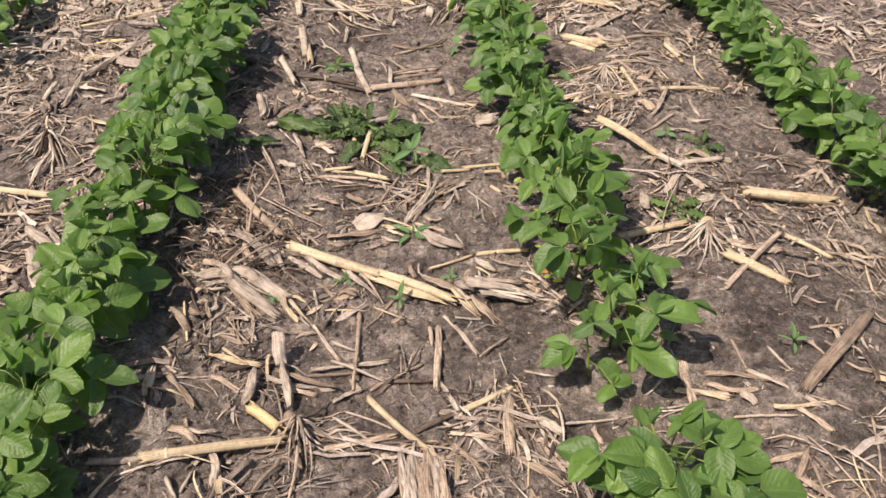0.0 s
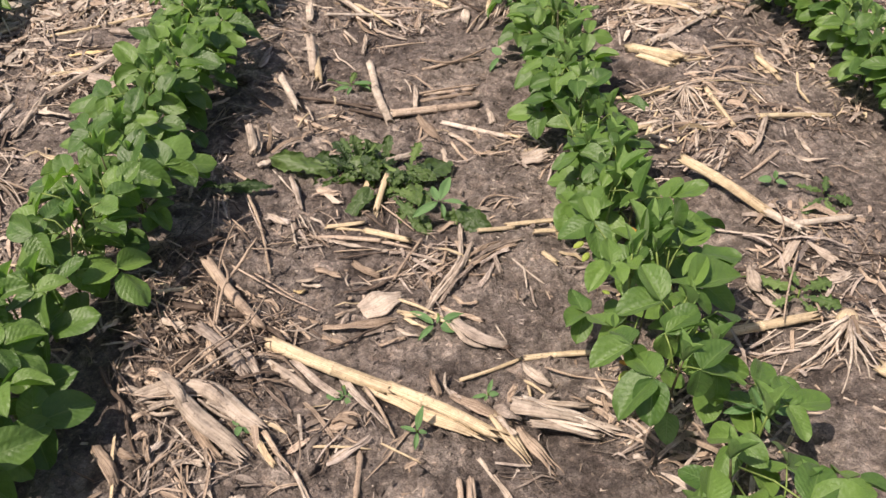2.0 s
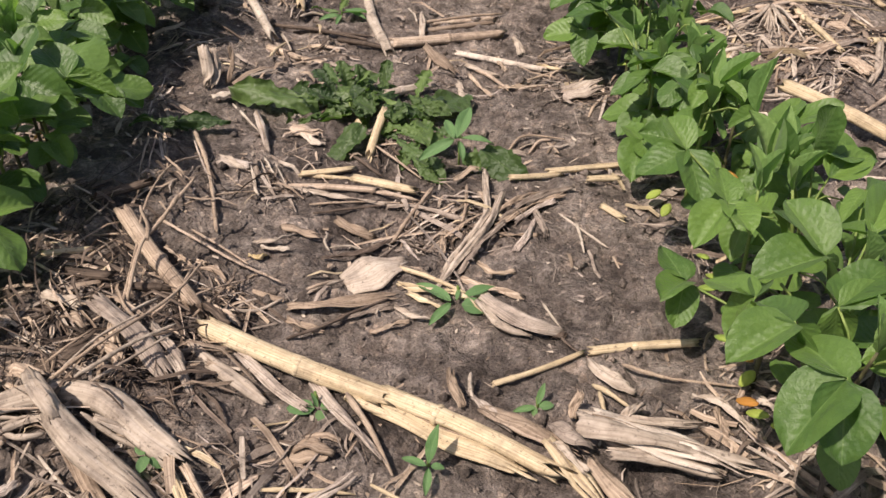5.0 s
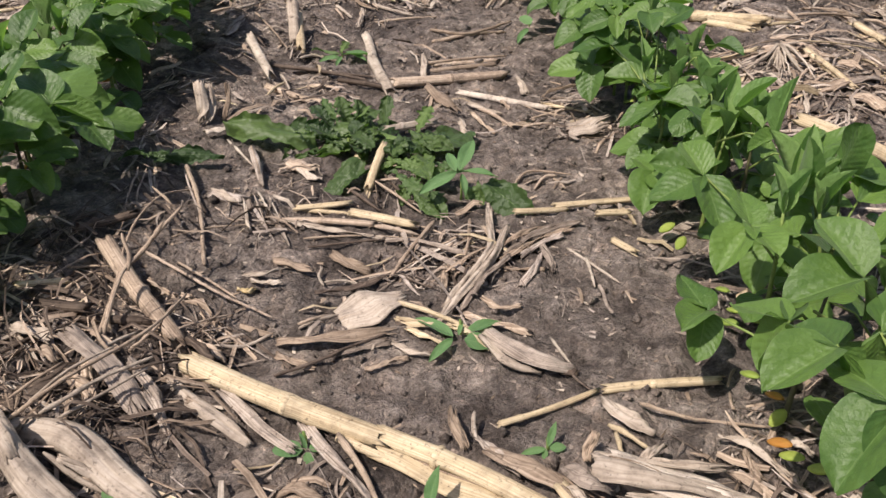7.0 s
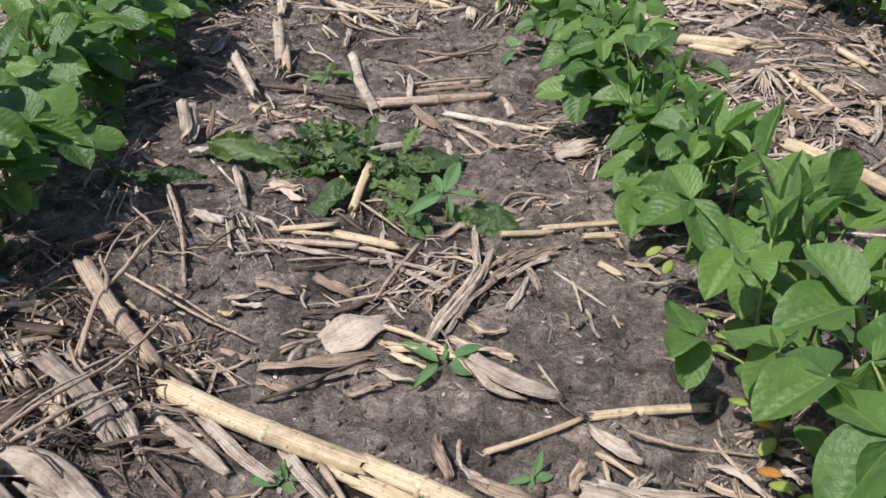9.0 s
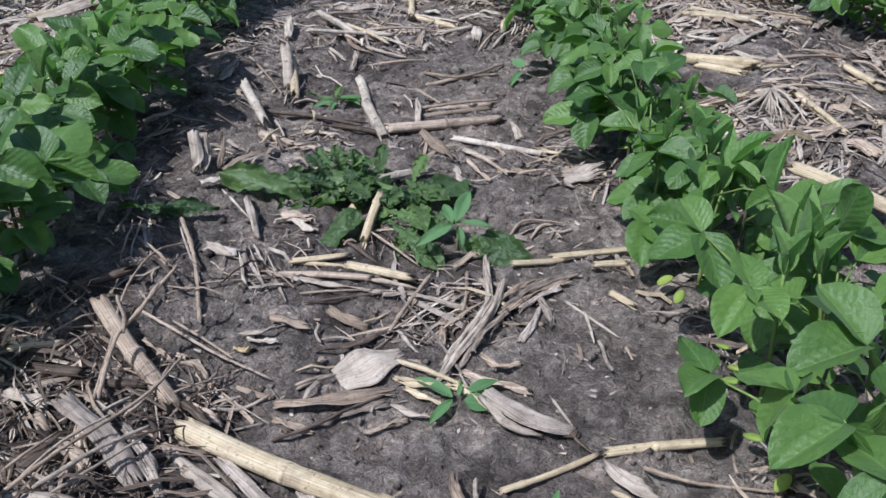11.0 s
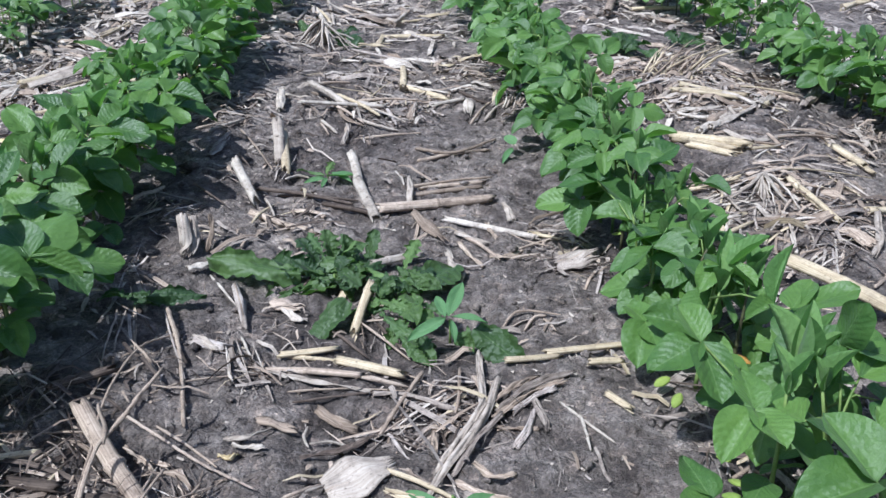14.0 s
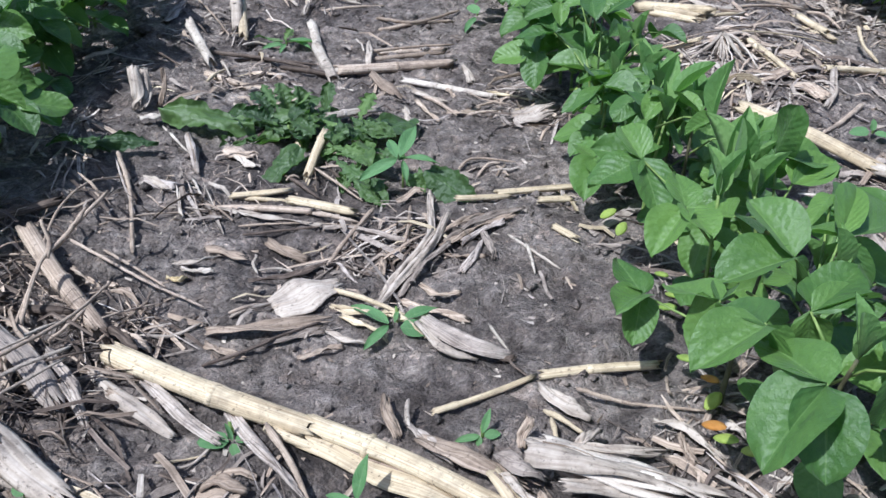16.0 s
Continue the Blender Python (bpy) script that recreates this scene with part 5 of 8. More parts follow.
bent_leaf([(-0.419, 1.310, 0.012), (-0.401, 1.310, 0.014), (-0.383, 1.311, 0.010)], 0.0100, "beige", "torn", 0.30, 0.20, 0.00)
bent_leaf([(-0.387, 1.262, 0.010), (-0.374, 1.266, 0.012), (-0.364, 1.267, 0.008)], 0.0126, "tan", "torn", 0.30, 0.20, 0.00)
bent_leaf([(-0.375, 1.223, 0.008), (-0.367, 1.236, 0.010), (-0.357, 1.234, 0.008)], 0.0101, "tan", "torn", 0.30, 0.20, 0.00)
bent_leaf([(-0.473, 1.424, 0.020), (-0.465, 1.440, 0.022), (-0.451, 1.448, 0.018)], 0.0081, "beige", "torn", 0.20, 0.30, 0.00)
bent_leaf([(-0.359, 1.421, 0.012), (-0.345, 1.416, 0.014), (-0.332, 1.410, 0.010)], 0.0102, "tan", "torn", 0.40, 0.15, 0.00)
bent_leaf([(-0.316, 1.389, 0.016), (-0.302, 1.378, 0.016), (-0.283, 1.359, 0.010)], 0.0118, "tan", "torn", 0.30, 0.12, 0.00)
bent_leaf([(-0.358, 1.333, 0.016), (-0.313, 1.279, 0.020), (-0.288, 1.251, 0.008)], 0.0180, "grey", "torn", 0.30, 0.25, 0.00)
bent_straw([(-0.301, 1.290, 0.014), (-0.272, 1.279, 0.012), (-0.242, 1.269, 0.008)], 0.0053, "beige")
bent_straw([(-0.273, 1.281, 0.012), (-0.261, 1.281, 0.012), (-0.248, 1.282, 0.008)], 0.0032, "tan")
bent_straw([(-0.104, 1.324, 0.005), (-0.127, 1.301, 0.005), (-0.152, 1.293, 0.004)], 0.0026, "beige")

bent_leaf([(0.103, 1.752, 0.012), (0.101, 1.688, 0.014), (0.094, 1.625, 0.012)], 0.0086, "beige", "torn", 0.10, 0.30, 0.00)
bent_leaf([(0.124, 1.697, 0.012), (0.097, 1.613, 0.014), (0.048, 1.543, 0.010), (0.026, 1.489, 0.004)], 0.0092, "beige", "torn", 0.15, 0.30, 0.00)
bent_leaf([(0.102, 1.638, 0.016), (0.065, 1.582, 0.016), (0.037, 1.536, 0.010)], 0.0083, "beige", "torn", 0.20, 0.30, 0.00)
bent_leaf([(0.118, 1.623, 0.010), (0.082, 1.572, 0.010), (0.052, 1.535, 0.006)], 0.0066, "grey", "torn", 0.20, 0.20, 0.00)
bent_leaf([(0.109, 1.630, 0.008), (0.161, 1.675, 0.012), (0.218, 1.700, 0.006)], 0.0091, "grey", "torn", 0.25, 0.20, 0.00)
bent_leaf([(0.103, 1.635, 0.008), (0.132, 1.667, 0.010), (0.174, 1.710, 0.006)], 0.0072, "tan", "torn", 0.25, 0.20, 0.00)
bent_leaf([(0.105, 1.615, 0.006), (0.157, 1.664, 0.008), (0.202, 1.678, 0.006)], 0.0078, "tan", "torn", 0.25, 0.20, 0.00)
bent_leaf([(0.132, 1.633, 0.005), (0.165, 1.662, 0.008), (0.192, 1.670, 0.006)], 0.0078, "grey", "torn", 0.30, 0.20, 0.00)
bent_leaf([(0.127, 1.568, 0.003), (0.144, 1.594, 0.006), (0.164, 1.651, 0.008)], 0.0096, "grey", "tip", 0.30, 0.15, 0.00)
bent_leaf([(0.161, 1.665, 0.006), (0.165, 1.615, 0.006), (0.169, 1.601, 0.003)], 0.0091, "grey", "torn", 0.50, 0.12, 0.00)
bent_leaf([(0.110, 1.605, 0.003), (0.132, 1.604, 0.004), (0.160, 1.597, 0.003)], 0.0063, "tan", "torn", 0.30, 0.12, 0.00)
bent_straw([(0.193, 1.654, 0.003), (0.217, 1.606, 0.004), (0.243, 1.581, 0.003)], 0.0038, "white")
bent_straw([(0.210, 1.621, 0.006), (0.210, 1.588, 0.005), (0.209, 1.559, 0.003)], 0.0037, "white")
bent_straw([(0.029, 1.712, 0.012), (-0.004, 1.647, 0.010), (-0.026, 1.604, 0.006)], 0.0056, "tan")
bent_leaf([(-0.111, 1.566, 0.004), (-0.070, 1.581, 0.008), (-0.024, 1.615, 0.006)], 0.0084, "dark", "lance", 0.10, 0.20, 0.00)
bent_straw([(0.076, 1.718, 0.010), (0.068, 1.643, 0.010), (0.050, 1.599, 0.005)], 0.0045, "tan")
bent_leaf([(0.047, 1.644, 0.006), (0.041, 1.607, 0.008), (0.036, 1.563, 0.004)], 0.0080, "tan", "torn", 0.30, 0.20, 0.00)
bent_leaf([(-0.166, 1.714, 0.008), (-0.095, 1.692, 0.010), (-0.033, 1.675, 0.006)], 0.0061, "beige", "torn", 0.20, 0.25, 0.00)
bent_leaf([(-0.034, 1.674, 0.006), (0.012, 1.667, 0.008), (0.075, 1.631, 0.004)], 0.0048, "grey", "torn", 0.20, 0.20, 0.00)
bent_straw([(-0.128, 1.659, 0.005), (-0.076, 1.671, 0.006), (-0.026, 1.678, 0.004)], 0.0036, "dark")
bent_leaf([(0.008, 1.658, 0.005), (0.037, 1.655, 0.006), (0.072, 1.638, 0.004)], 0.0065, "grey", "torn", 0.30, 0.15, 0.00)
bent_straw([(-0.021, 1.635, 0.004), (0.008, 1.638, 0.006), (0.030, 1.649, 0.005)], 0.0031, "dark")
bent_leaf([(-0.098, 1.657, 0.004), (-0.072, 1.625, 0.008), (-0.048, 1.623, 0.004)], 0.0142, "tan", "torn", 0.40, 0.12, 0.00)
bent_straw([(-0.103, 1.595, 0.005), (-0.078, 1.598, 0.008), (-0.045, 1.592, 0.004)], 0.0030, "white")
bent_straw([(-0.106, 1.614, 0.010), (-0.109, 1.600, 0.008), (-0.103, 1.588, 0.004)], 0.0034, "white")
bent_leaf([(-0.141, 1.471, 0.004), (-0.085, 1.464, 0.008), (-0.020, 1.485, 0.004)], 0.0192, "tan", "torn", 0.45, 0.10, 0.00)
bent_leaf([(-0.081, 1.448, 0.004), (-0.051, 1.462, 0.006), (-0.021, 1.468, 0.004)], 0.0095, "grey", "torn", 0.40, 0.15, 0.00)
bent_leaf([(-0.139, 1.454, 0.003), (-0.119, 1.443, 0.005), (-0.095, 1.430, 0.003)], 0.0095, "tan", "torn", 0.40, 0.12, 0.00)
bent_straw([(-0.136, 1.421, 0.004), (-0.095, 1.434, 0.006), (-0.067, 1.454, 0.008), (-0.027, 1.477, 0.006)], 0.0038, "dark")
bent_straw([(-0.120, 1.496, 0.004), (-0.100, 1.505, 0.006), (-0.067, 1.534, 0.005)], 0.0040, "beige")
bent_leaf([(-0.018, 1.507, 0.006), (0.014, 1.491, 0.008), (0.044, 1.477, 0.005)], 0.0082, "pale", "torn", 0.30, 0.20, 0.00)
bent_leaf([(-0.006, 1.489, 0.004), (0.020, 1.464, 0.006), (0.042, 1.455, 0.004)], 0.0065, "pale", "torn", 0.30, 0.20, 0.00)
bent_leaf([(0.071, 1.461, 0.008), (0.091, 1.423, 0.012), (0.125, 1.405, 0.005)], 0.0072, "beige", "torn", 0.20, 0.35, 0.00)
bent_leaf([(0.063, 1.499, 0.006), (0.092, 1.451, 0.012), (0.126, 1.416, 0.010), (0.162, 1.418, 0.003)], 0.0208, "grey", "lance", 0.12, 0.14, 0.00)
bent_leaf([(0.037, 1.489, 0.004), (0.060, 1.468, 0.006), (0.082, 1.451, 0.004)], 0.0060, "pale", "torn", 0.30, 0.20, 0.00)
bent_leaf([(0.057, 1.527, 0.006), (0.087, 1.498, 0.008), (0.127, 1.484, 0.004)], 0.0077, "tan", "torn", 0.25, 0.20, 0.00)
bent_leaf([(0.078, 1.549, 0.004), (0.097, 1.522, 0.006), (0.122, 1.522, 0.003)], 0.0085, "tan", "lance", 0.10, 0.20, 0.00)
bent_straw([(0.145, 1.467, 0.006), (0.153, 1.446, 0.005), (0.161, 1.429, 0.003)], 0.0032, "white")
bent_leaf([(-0.022, 1.467, 0.005), (0.006, 1.448, 0.006), (0.033, 1.450, 0.004)], 0.0059, "beige", "torn", 0.30, 0.15, 0.00)
bent_leaf([(-0.047, 1.432, 0.003), (-0.023, 1.439, 0.005), (-0.003, 1.447, 0.003)], 0.0049, "tan", "torn", 0.30, 0.15, 0.00)
bent_straw([(0.156, 1.414, 0.004), (0.163, 1.399, 0.004), (0.174, 1.384, 0.003)], 0.0028, "dark")
bent_leaf([(0.145, 1.426, 0.003), (0.152, 1.411, 0.005), (0.165, 1.415, 0.003)], 0.0063, "dark", "torn", 0.50, 0.15, 0.00)
bent_leaf([(0.024, 2.352, 0.020), (0.024, 2.270, 0.014), (0.022, 2.237, 0.005)], 0.0121, "beige", "torn", 0.20, 0.30, 0.00)
bent_leaf([(0.082, 2.065, 0.006), (0.089, 2.004, 0.008), (0.103, 2.003, 0.003)], 0.0129, "beige", "torn", 0.40, 0.15, 0.00)
bent_leaf([(0.096, 2.119, 0.006), (0.120, 2.107, 0.008), (0.154, 2.092, 0.004)], 0.0076, "beige", "torn", 0.20, 0.20, 0.00)
bent_leaf([(0.100, 2.089, 0.005), (0.115, 2.033, 0.006), (0.136, 2.001, 0.003)], 0.0064, "tan", "torn", 0.20, 0.20, 0.00)
bent_leaf([(0.191, 2.227, 0.018), (0.201, 2.217, 0.012), (0.205, 2.179, 0.004)], 0.0189, "beige", "fan", 0.40, 0.15, 0.00)
bent_leaf([(0.149, 2.042, 0.005), (0.173, 2.032, 0.008), (0.208, 2.061, 0.004)], 0.0104, "tan", "torn", 0.40, 0.20, 0.00)
bent_straw([(0.201, 2.068, 0.006), (0.237, 2.090, 0.006), (0.272, 2.087, 0.005)], 0.0044, "tan")
bent_leaf([(0.224, 2.133, 0.005), (0.261, 2.088, 0.006), (0.310, 2.067, 0.004)], 0.0050, "pale", "torn", 0.20, 0.20, 0.00)
bent_leaf([(0.231, 2.160, 0.004), (0.260, 2.177, 0.008), (0.326, 2.226, 0.004)], 0.0044, "tan", "torn", 0.20, 0.20, 0.00)
bent_leaf([(0.250, 2.018, 0.006), (0.286, 2.020, 0.014), (0.329, 2.025, 0.008)], 0.0181, "grey", "lance", 0.20, 0.25, 0.00)
bent_straw([(0.142, 1.825, 0.004), (0.162, 1.851, 0.006), (0.187, 1.861, 0.006), (0.232, 1.848, 0.004)], 0.0038, "tan")
bent_straw([(0.175, 1.828, 0.004), (0.194, 1.851, 0.005), (0.211, 1.854, 0.004)], 0.0041, "tan")
bent_leaf([(-0.167, 1.880, 0.008), (-0.148, 1.853, 0.010), (-0.131, 1.843, 0.004)], 0.0122, "white", "torn", 0.30, 0.15, 0.00)
bent_straw([(0.041, 2.521, 0.004), (0.123, 2.511, 0.004), (0.223, 2.595, 0.004)], 0.0075, "tan")
bent_straw([(-0.145, 2.382, 0.004), (-0.192, 2.406, 0.005), (-0.220, 2.373, 0.004)], 0.0071, "beige")
bent_straw([(-0.266, 2.305, 0.005), (-0.179, 2.290, 0.006), (-0.083, 2.265, 0.004)], 0.0078, "dark")
bent_straw([(-0.243, 2.265, 0.012), (-0.231, 2.237, 0.014), (-0.219, 2.201, 0.006)], 0.0054, "beige")
bent_leaf([(-0.195, 2.232, 0.004), (-0.152, 2.218, 0.006), (-0.128, 2.181, 0.003)], 0.0081, "tan", "torn", 0.30, 0.20, 0.00)
bent_leaf([(0.159, 2.179, 0.004), (0.160, 2.141, 0.005), (0.166, 2.100, 0.003)], 0.0086, "tan", "torn", 0.30, 0.20, 0.00)

bent_leaf([(-0.213, 1.112, 0.050), (-0.209, 1.086, 0.040), (-0.205, 1.055, 0.020)], 0.0248, "beige", "torn", 0.15, 0.20)
bent_leaf([(-0.202, 1.056, 0.030), (-0.194, 1.012, 0.030), (-0.184, 0.967, 0.016)], 0.0150, "beige", "lance", 0.10, 0.25)
bent_leaf([(-0.249, 1.047, 0.022), (-0.255, 1.004, 0.022), (-0.265, 0.978, 0.010)], 0.0173, "beige", "lance", 0.10, 0.25)
bent_leaf([(-0.337, 1.087, 0.005), (-0.293, 1.078, 0.008), (-0.242, 1.064, 0.005)], 0.0118, "pale", "torn", 0.30, 0.18)
bent_straw([(-0.315, 1.108, 0.012), (-0.291, 1.078, 0.019), (-0.263, 1.065, 0.012)], 0.0063, "pale")
bent_leaf([(-0.215, 1.052, 0.012), (-0.162, 1.026, 0.019), (-0.105, 1.015, 0.012)], 0.0091, "tan", "torn", 0.30, 0.18)
bent_leaf([(-0.235, 1.045, 0.005), (-0.173, 1.023, 0.008), (-0.111, 1.012, 0.005)], 0.0096, "grey", "torn", 0.30, 0.18)
bent_leaf([(-0.205, 1.024, 0.005), (-0.172, 1.011, 0.008), (-0.140, 1.001, 0.005)], 0.0091, "tan", "torn", 0.30, 0.18)
bent_leaf([(-0.157, 1.062, 0.005), (-0.084, 1.077, 0.008), (-0.013, 1.076, 0.005)], 0.0081, "beige", "torn", 0.30, 0.18)
bent_straw([(-0.160, 1.053, 0.004), (-0.105, 1.061, 0.006), (-0.062, 1.069, 0.004)], 0.0063, "tan")
bent_leaf([(-0.159, 1.194, 0.005), (-0.127, 1.129, 0.008), (-0.103, 1.087, 0.005)], 0.0074, "beige", "torn", 0.30, 0.18)
bent_straw([(-0.122, 1.138, 0.004), (-0.095, 1.119, 0.006), (-0.072, 1.115, 0.004)], 0.0064, "beige")
bent_straw([(-0.067, 1.221, 0.008), (-0.072, 1.111, 0.013), (-0.079, 1.011, 0.008)], 0.0086, "tan")
bent_straw([(-0.120, 1.089, 0.008), (-0.084, 1.068, 0.013), (-0.021, 1.030, 0.008)], 0.0063, "beige")
bent_straw([(-0.023, 1.036, 0.004), (0.017, 1.026, 0.006), (0.066, 1.035, 0.004)], 0.0072, "dark")
bent_straw([(-0.049, 1.016, 0.004), (-0.013, 1.040, 0.006), (0.049, 1.074, 0.004)], 0.0062, "tan")
bent_leaf([(-0.115, 0.987, 0.005), (-0.091, 1.003, 0.008), (-0.062, 1.018, 0.005)], 0.0078, "beige", "torn", 0.30, 0.18)
bent_leaf([(-0.083, 1.054, 0.005), (-0.074, 1.028, 0.008), (-0.068, 1.011, 0.005)], 0.0115, "tan", "torn", 0.30, 0.18)
bent_straw([(-0.115, 0.962, 0.004), (-0.078, 0.924, 0.006), (-0.052, 0.902, 0.004)], 0.0059, "beige")
bent_straw([(-0.095, 0.971, 0.004), (-0.044, 0.940, 0.006), (-0.012, 0.921, 0.004)], 0.0040, "beige")
bent_leaf([(-0.127, 0.885, 0.005), (-0.063, 0.896, 0.008), (-0.003, 0.909, 0.005)], 0.0099, "tan", "torn", 0.30, 0.18)
bent_leaf([(0.084, 1.166, 0.012), (0.079, 1.088, 0.014), (0.068, 0.997, 0.006)], 0.0133, "tan", "torn", 0.20, 0.35)
bent_straw([(0.068, 1.167, 0.004), (0.069, 1.141, 0.006), (0.069, 1.118, 0.004)], 0.0087, "tan")
bent_leaf([(0.098, 1.206, 0.005), (0.126, 1.147, 0.008), (0.154, 1.080, 0.005)], 0.0083, "beige", "torn", 0.30, 0.18)
bent_straw([(0.154, 1.075, 0.004), (0.180, 1.100, 0.006), (0.215, 1.130, 0.004)], 0.0054, "tan")
bent_leaf([(0.081, 0.912, 0.005), (0.125, 0.891, 0.008), (0.166, 0.884, 0.005)], 0.0100, "tan", "torn", 0.50, 0.18)
bent_leaf([(0.084, 0.881, 0.005), (0.111, 0.852, 0.008), (0.133, 0.819, 0.005)], 0.0089, "tan", "torn", 0.30, 0.18)
bent_straw([(0.072, 0.941, 0.004), (0.095, 0.923, 0.006), (0.126, 0.921, 0.004)], 0.0059, "beige")
bent_leaf([(0.001, 0.859, 0.012), (0.004, 0.803, 0.020), (0.007, 0.756, 0.012)], 0.0136, "beige", "torn", 0.35, 0.20)
bent_leaf([(0.056, 0.850, 0.010), (0.062, 0.795, 0.018), (0.066, 0.750, 0.010)], 0.0135, "tan", "torn", 0.40, 0.20)
bent_leaf([(-0.003, 0.817, 0.005), (-0.019, 0.793, 0.008), (-0.044, 0.770, 0.005)], 0.0136, "grey", "torn", 0.30, 0.18)
bent_leaf([(-0.395, 1.034, 0.005), (-0.367, 0.995, 0.008), (-0.338, 0.962, 0.005)], 0.0106, "tan", "torn", 0.30, 0.18)
bent_leaf([(-0.375, 0.922, 0.005), (-0.346, 0.910, 0.008), (-0.320, 0.883, 0.005)], 0.0139, "tan", "torn", 0.30, 0.18)
bent_leaf([(-0.345, 0.918, 0.005), (-0.321, 0.911, 0.008), (-0.299, 0.920, 0.005)], 0.0067, "beige", "torn", 0.30, 0.18)
bent_leaf([(-0.300, 0.871, 0.010), (-0.289, 0.834, 0.012), (-0.293, 0.808, 0.005)], 0.0133, "beige", "torn", 0.30, 0.18)
bent_leaf([(-0.240, 0.860, 0.012), (-0.272, 0.823, 0.012), (-0.296, 0.784, 0.006)], 0.0105, "grey", "torn", 0.30, 0.18)
bent_straw([(-0.192, 0.858, 0.014), (-0.221, 0.821, 0.012), (-0.240, 0.795, 0.006)], 0.0056, "tan")
bent_straw([(-0.165, 0.880, 0.018), (-0.167, 0.824, 0.014), (-0.177, 0.783, 0.006)], 0.0056, "tan")
bent_straw([(-0.361, 0.822, 0.004), (-0.352, 0.802, 0.006), (-0.339, 0.781, 0.004)], 0.0075, "beige")
bent_straw([(-0.336, 0.794, 0.004), (-0.330, 0.817, 0.006), (-0.326, 0.841, 0.004)], 0.0057, "beige")
bent_leaf([(0.199, 0.976, 0.008), (0.183, 0.904, 0.012), (0.182, 0.851, 0.005)], 0.0195, "tan", "torn", 0.25, 0.20)
bent_leaf([(0.189, 0.853, 0.005), (0.229, 0.828, 0.008), (0.261, 0.788, 0.005)], 0.0107, "tan", "torn", 0.30, 0.18)
bent_straw([(0.208, 0.853, 0.004), (0.241, 0.842, 0.006), (0.272, 0.825, 0.004)], 0.0043, "beige")
bent_leaf([(0.238, 0.921, 0.005), (0.255, 0.901, 0.008), (0.276, 0.889, 0.005)], 0.0167, "beige", "torn", 0.40, 0.18)
bent_straw([(0.275, 0.952, 0.010), (0.275, 0.905, 0.010), (0.272, 0.869, 0.004)], 0.0049, "white")
bent_straw([(0.281, 0.906, 0.004), (0.338, 0.903, 0.006), (0.402, 0.909, 0.004)], 0.0050, "beige")
bent_straw([(0.231, 1.031, 0.004), (0.258, 1.025, 0.006), (0.284, 1.015, 0.004)], 0.0052, "beige")
bent_leaf([(0.326, 0.892, 0.005), (0.326, 0.874, 0.008), (0.331, 0.852, 0.005)], 0.0109, "tan", "torn", 0.30, 0.18)
bent_leaf([(0.519, 1.025, 0.005), (0.510, 0.977, 0.008), (0.501, 0.913, 0.005)], 0.0164, "tan", "torn", 0.30, 0.20)
bent_leaf([(0.482, 0.953, 0.005), (0.522, 0.934, 0.008), (0.566, 0.913, 0.005)], 0.0088, "pale", "torn", 0.30, 0.18)
bent_leaf([(0.542, 0.983, 0.005), (0.593, 0.968, 0.008), (0.649, 0.947, 0.005)], 0.0127, "tan", "torn", 0.25, 0.25)
bent_leaf([(0.537, 0.955, 0.005), (0.577, 0.928, 0.008), (0.619, 0.924, 0.005)], 0.0098, "tan", "torn", 0.30, 0.18)
bent_leaf([(0.584, 0.925, 0.005), (0.595, 0.912, 0.008), (0.603, 0.896, 0.005)], 0.0185, "beige", "lance", 0.10, 0.20)
bent_straw([(0.621, 1.060, 0.004), (0.619, 1.011, 0.006), (0.617, 0.964, 0.004)], 0.0055, "tan")
bent_leaf([(0.613, 0.974, 0.005), (0.656, 0.929, 0.008), (0.712, 0.869, 0.005)], 0.0099, "beige", "torn", 0.30, 0.18)
bent_leaf([(0.627, 0.884, 0.008), (0.675, 0.881, 0.008), (0.734, 0.879, 0.008)], 0.0081, "pale", "torn", 0.10, 0.35)
bent_leaf([(0.917, 1.112, 0.012), (0.778, 0.983, 0.016), (0.681, 0.899, 0.006)], 0.0223, "tan", "torn", 0.20, 0.20)
bent_leaf([(0.666, 0.878, 0.005), (0.681, 0.852, 0.008), (0.704, 0.823, 0.005)], 0.0100, "tan", "torn", 0.30, 0.18)
bent_straw([(0.557, 0.875, 0.004), (0.605, 0.871, 0.006), (0.659, 0.859, 0.004)], 0.0052, "tan")
bent_straw([(0.669, 1.018, 0.004), (0.684, 0.973, 0.006), (0.705, 0.920, 0.004)], 0.0055, "beige")
bent_straw([(0.735, 1.027, 0.004), (0.748, 1.006, 0.006), (0.762, 0.980, 0.004)], 0.0056, "tan")
bent_leaf([(0.559, 0.773, 0.005), (0.604, 0.781, 0.008), (0.645, 0.787, 0.005)], 0.0093, "tan", "torn", 0.30, 0.18)
bent_leaf([(0.646, 0.792, 0.005), (0.617, 0.756, 0.008), (0.600, 0.733, 0.005)], 0.0092, "tan", "torn", 0.30, 0.18)
bent_leaf([(0.611, 0.733, 0.005), (0.619, 0.727, 0.008), (0.628, 0.721, 0.005)], 0.0108, "white", "torn", 0.30, 0.18)
bent_straw([(0.786, 0.856, 0.004), (0.748, 0.771, 0.006), (0.724, 0.717, 0.004)], 0.0041, "tan")
bent_straw([(0.713, 0.758, 0.004), (0.704, 0.722, 0.006), (0.702, 0.689, 0.004)], 0.0045, "tan")
bent_straw([(0.794, 0.969, 0.004), (0.814, 0.953, 0.006), (0.848, 0.952, 0.004)], 0.0056, "tan")
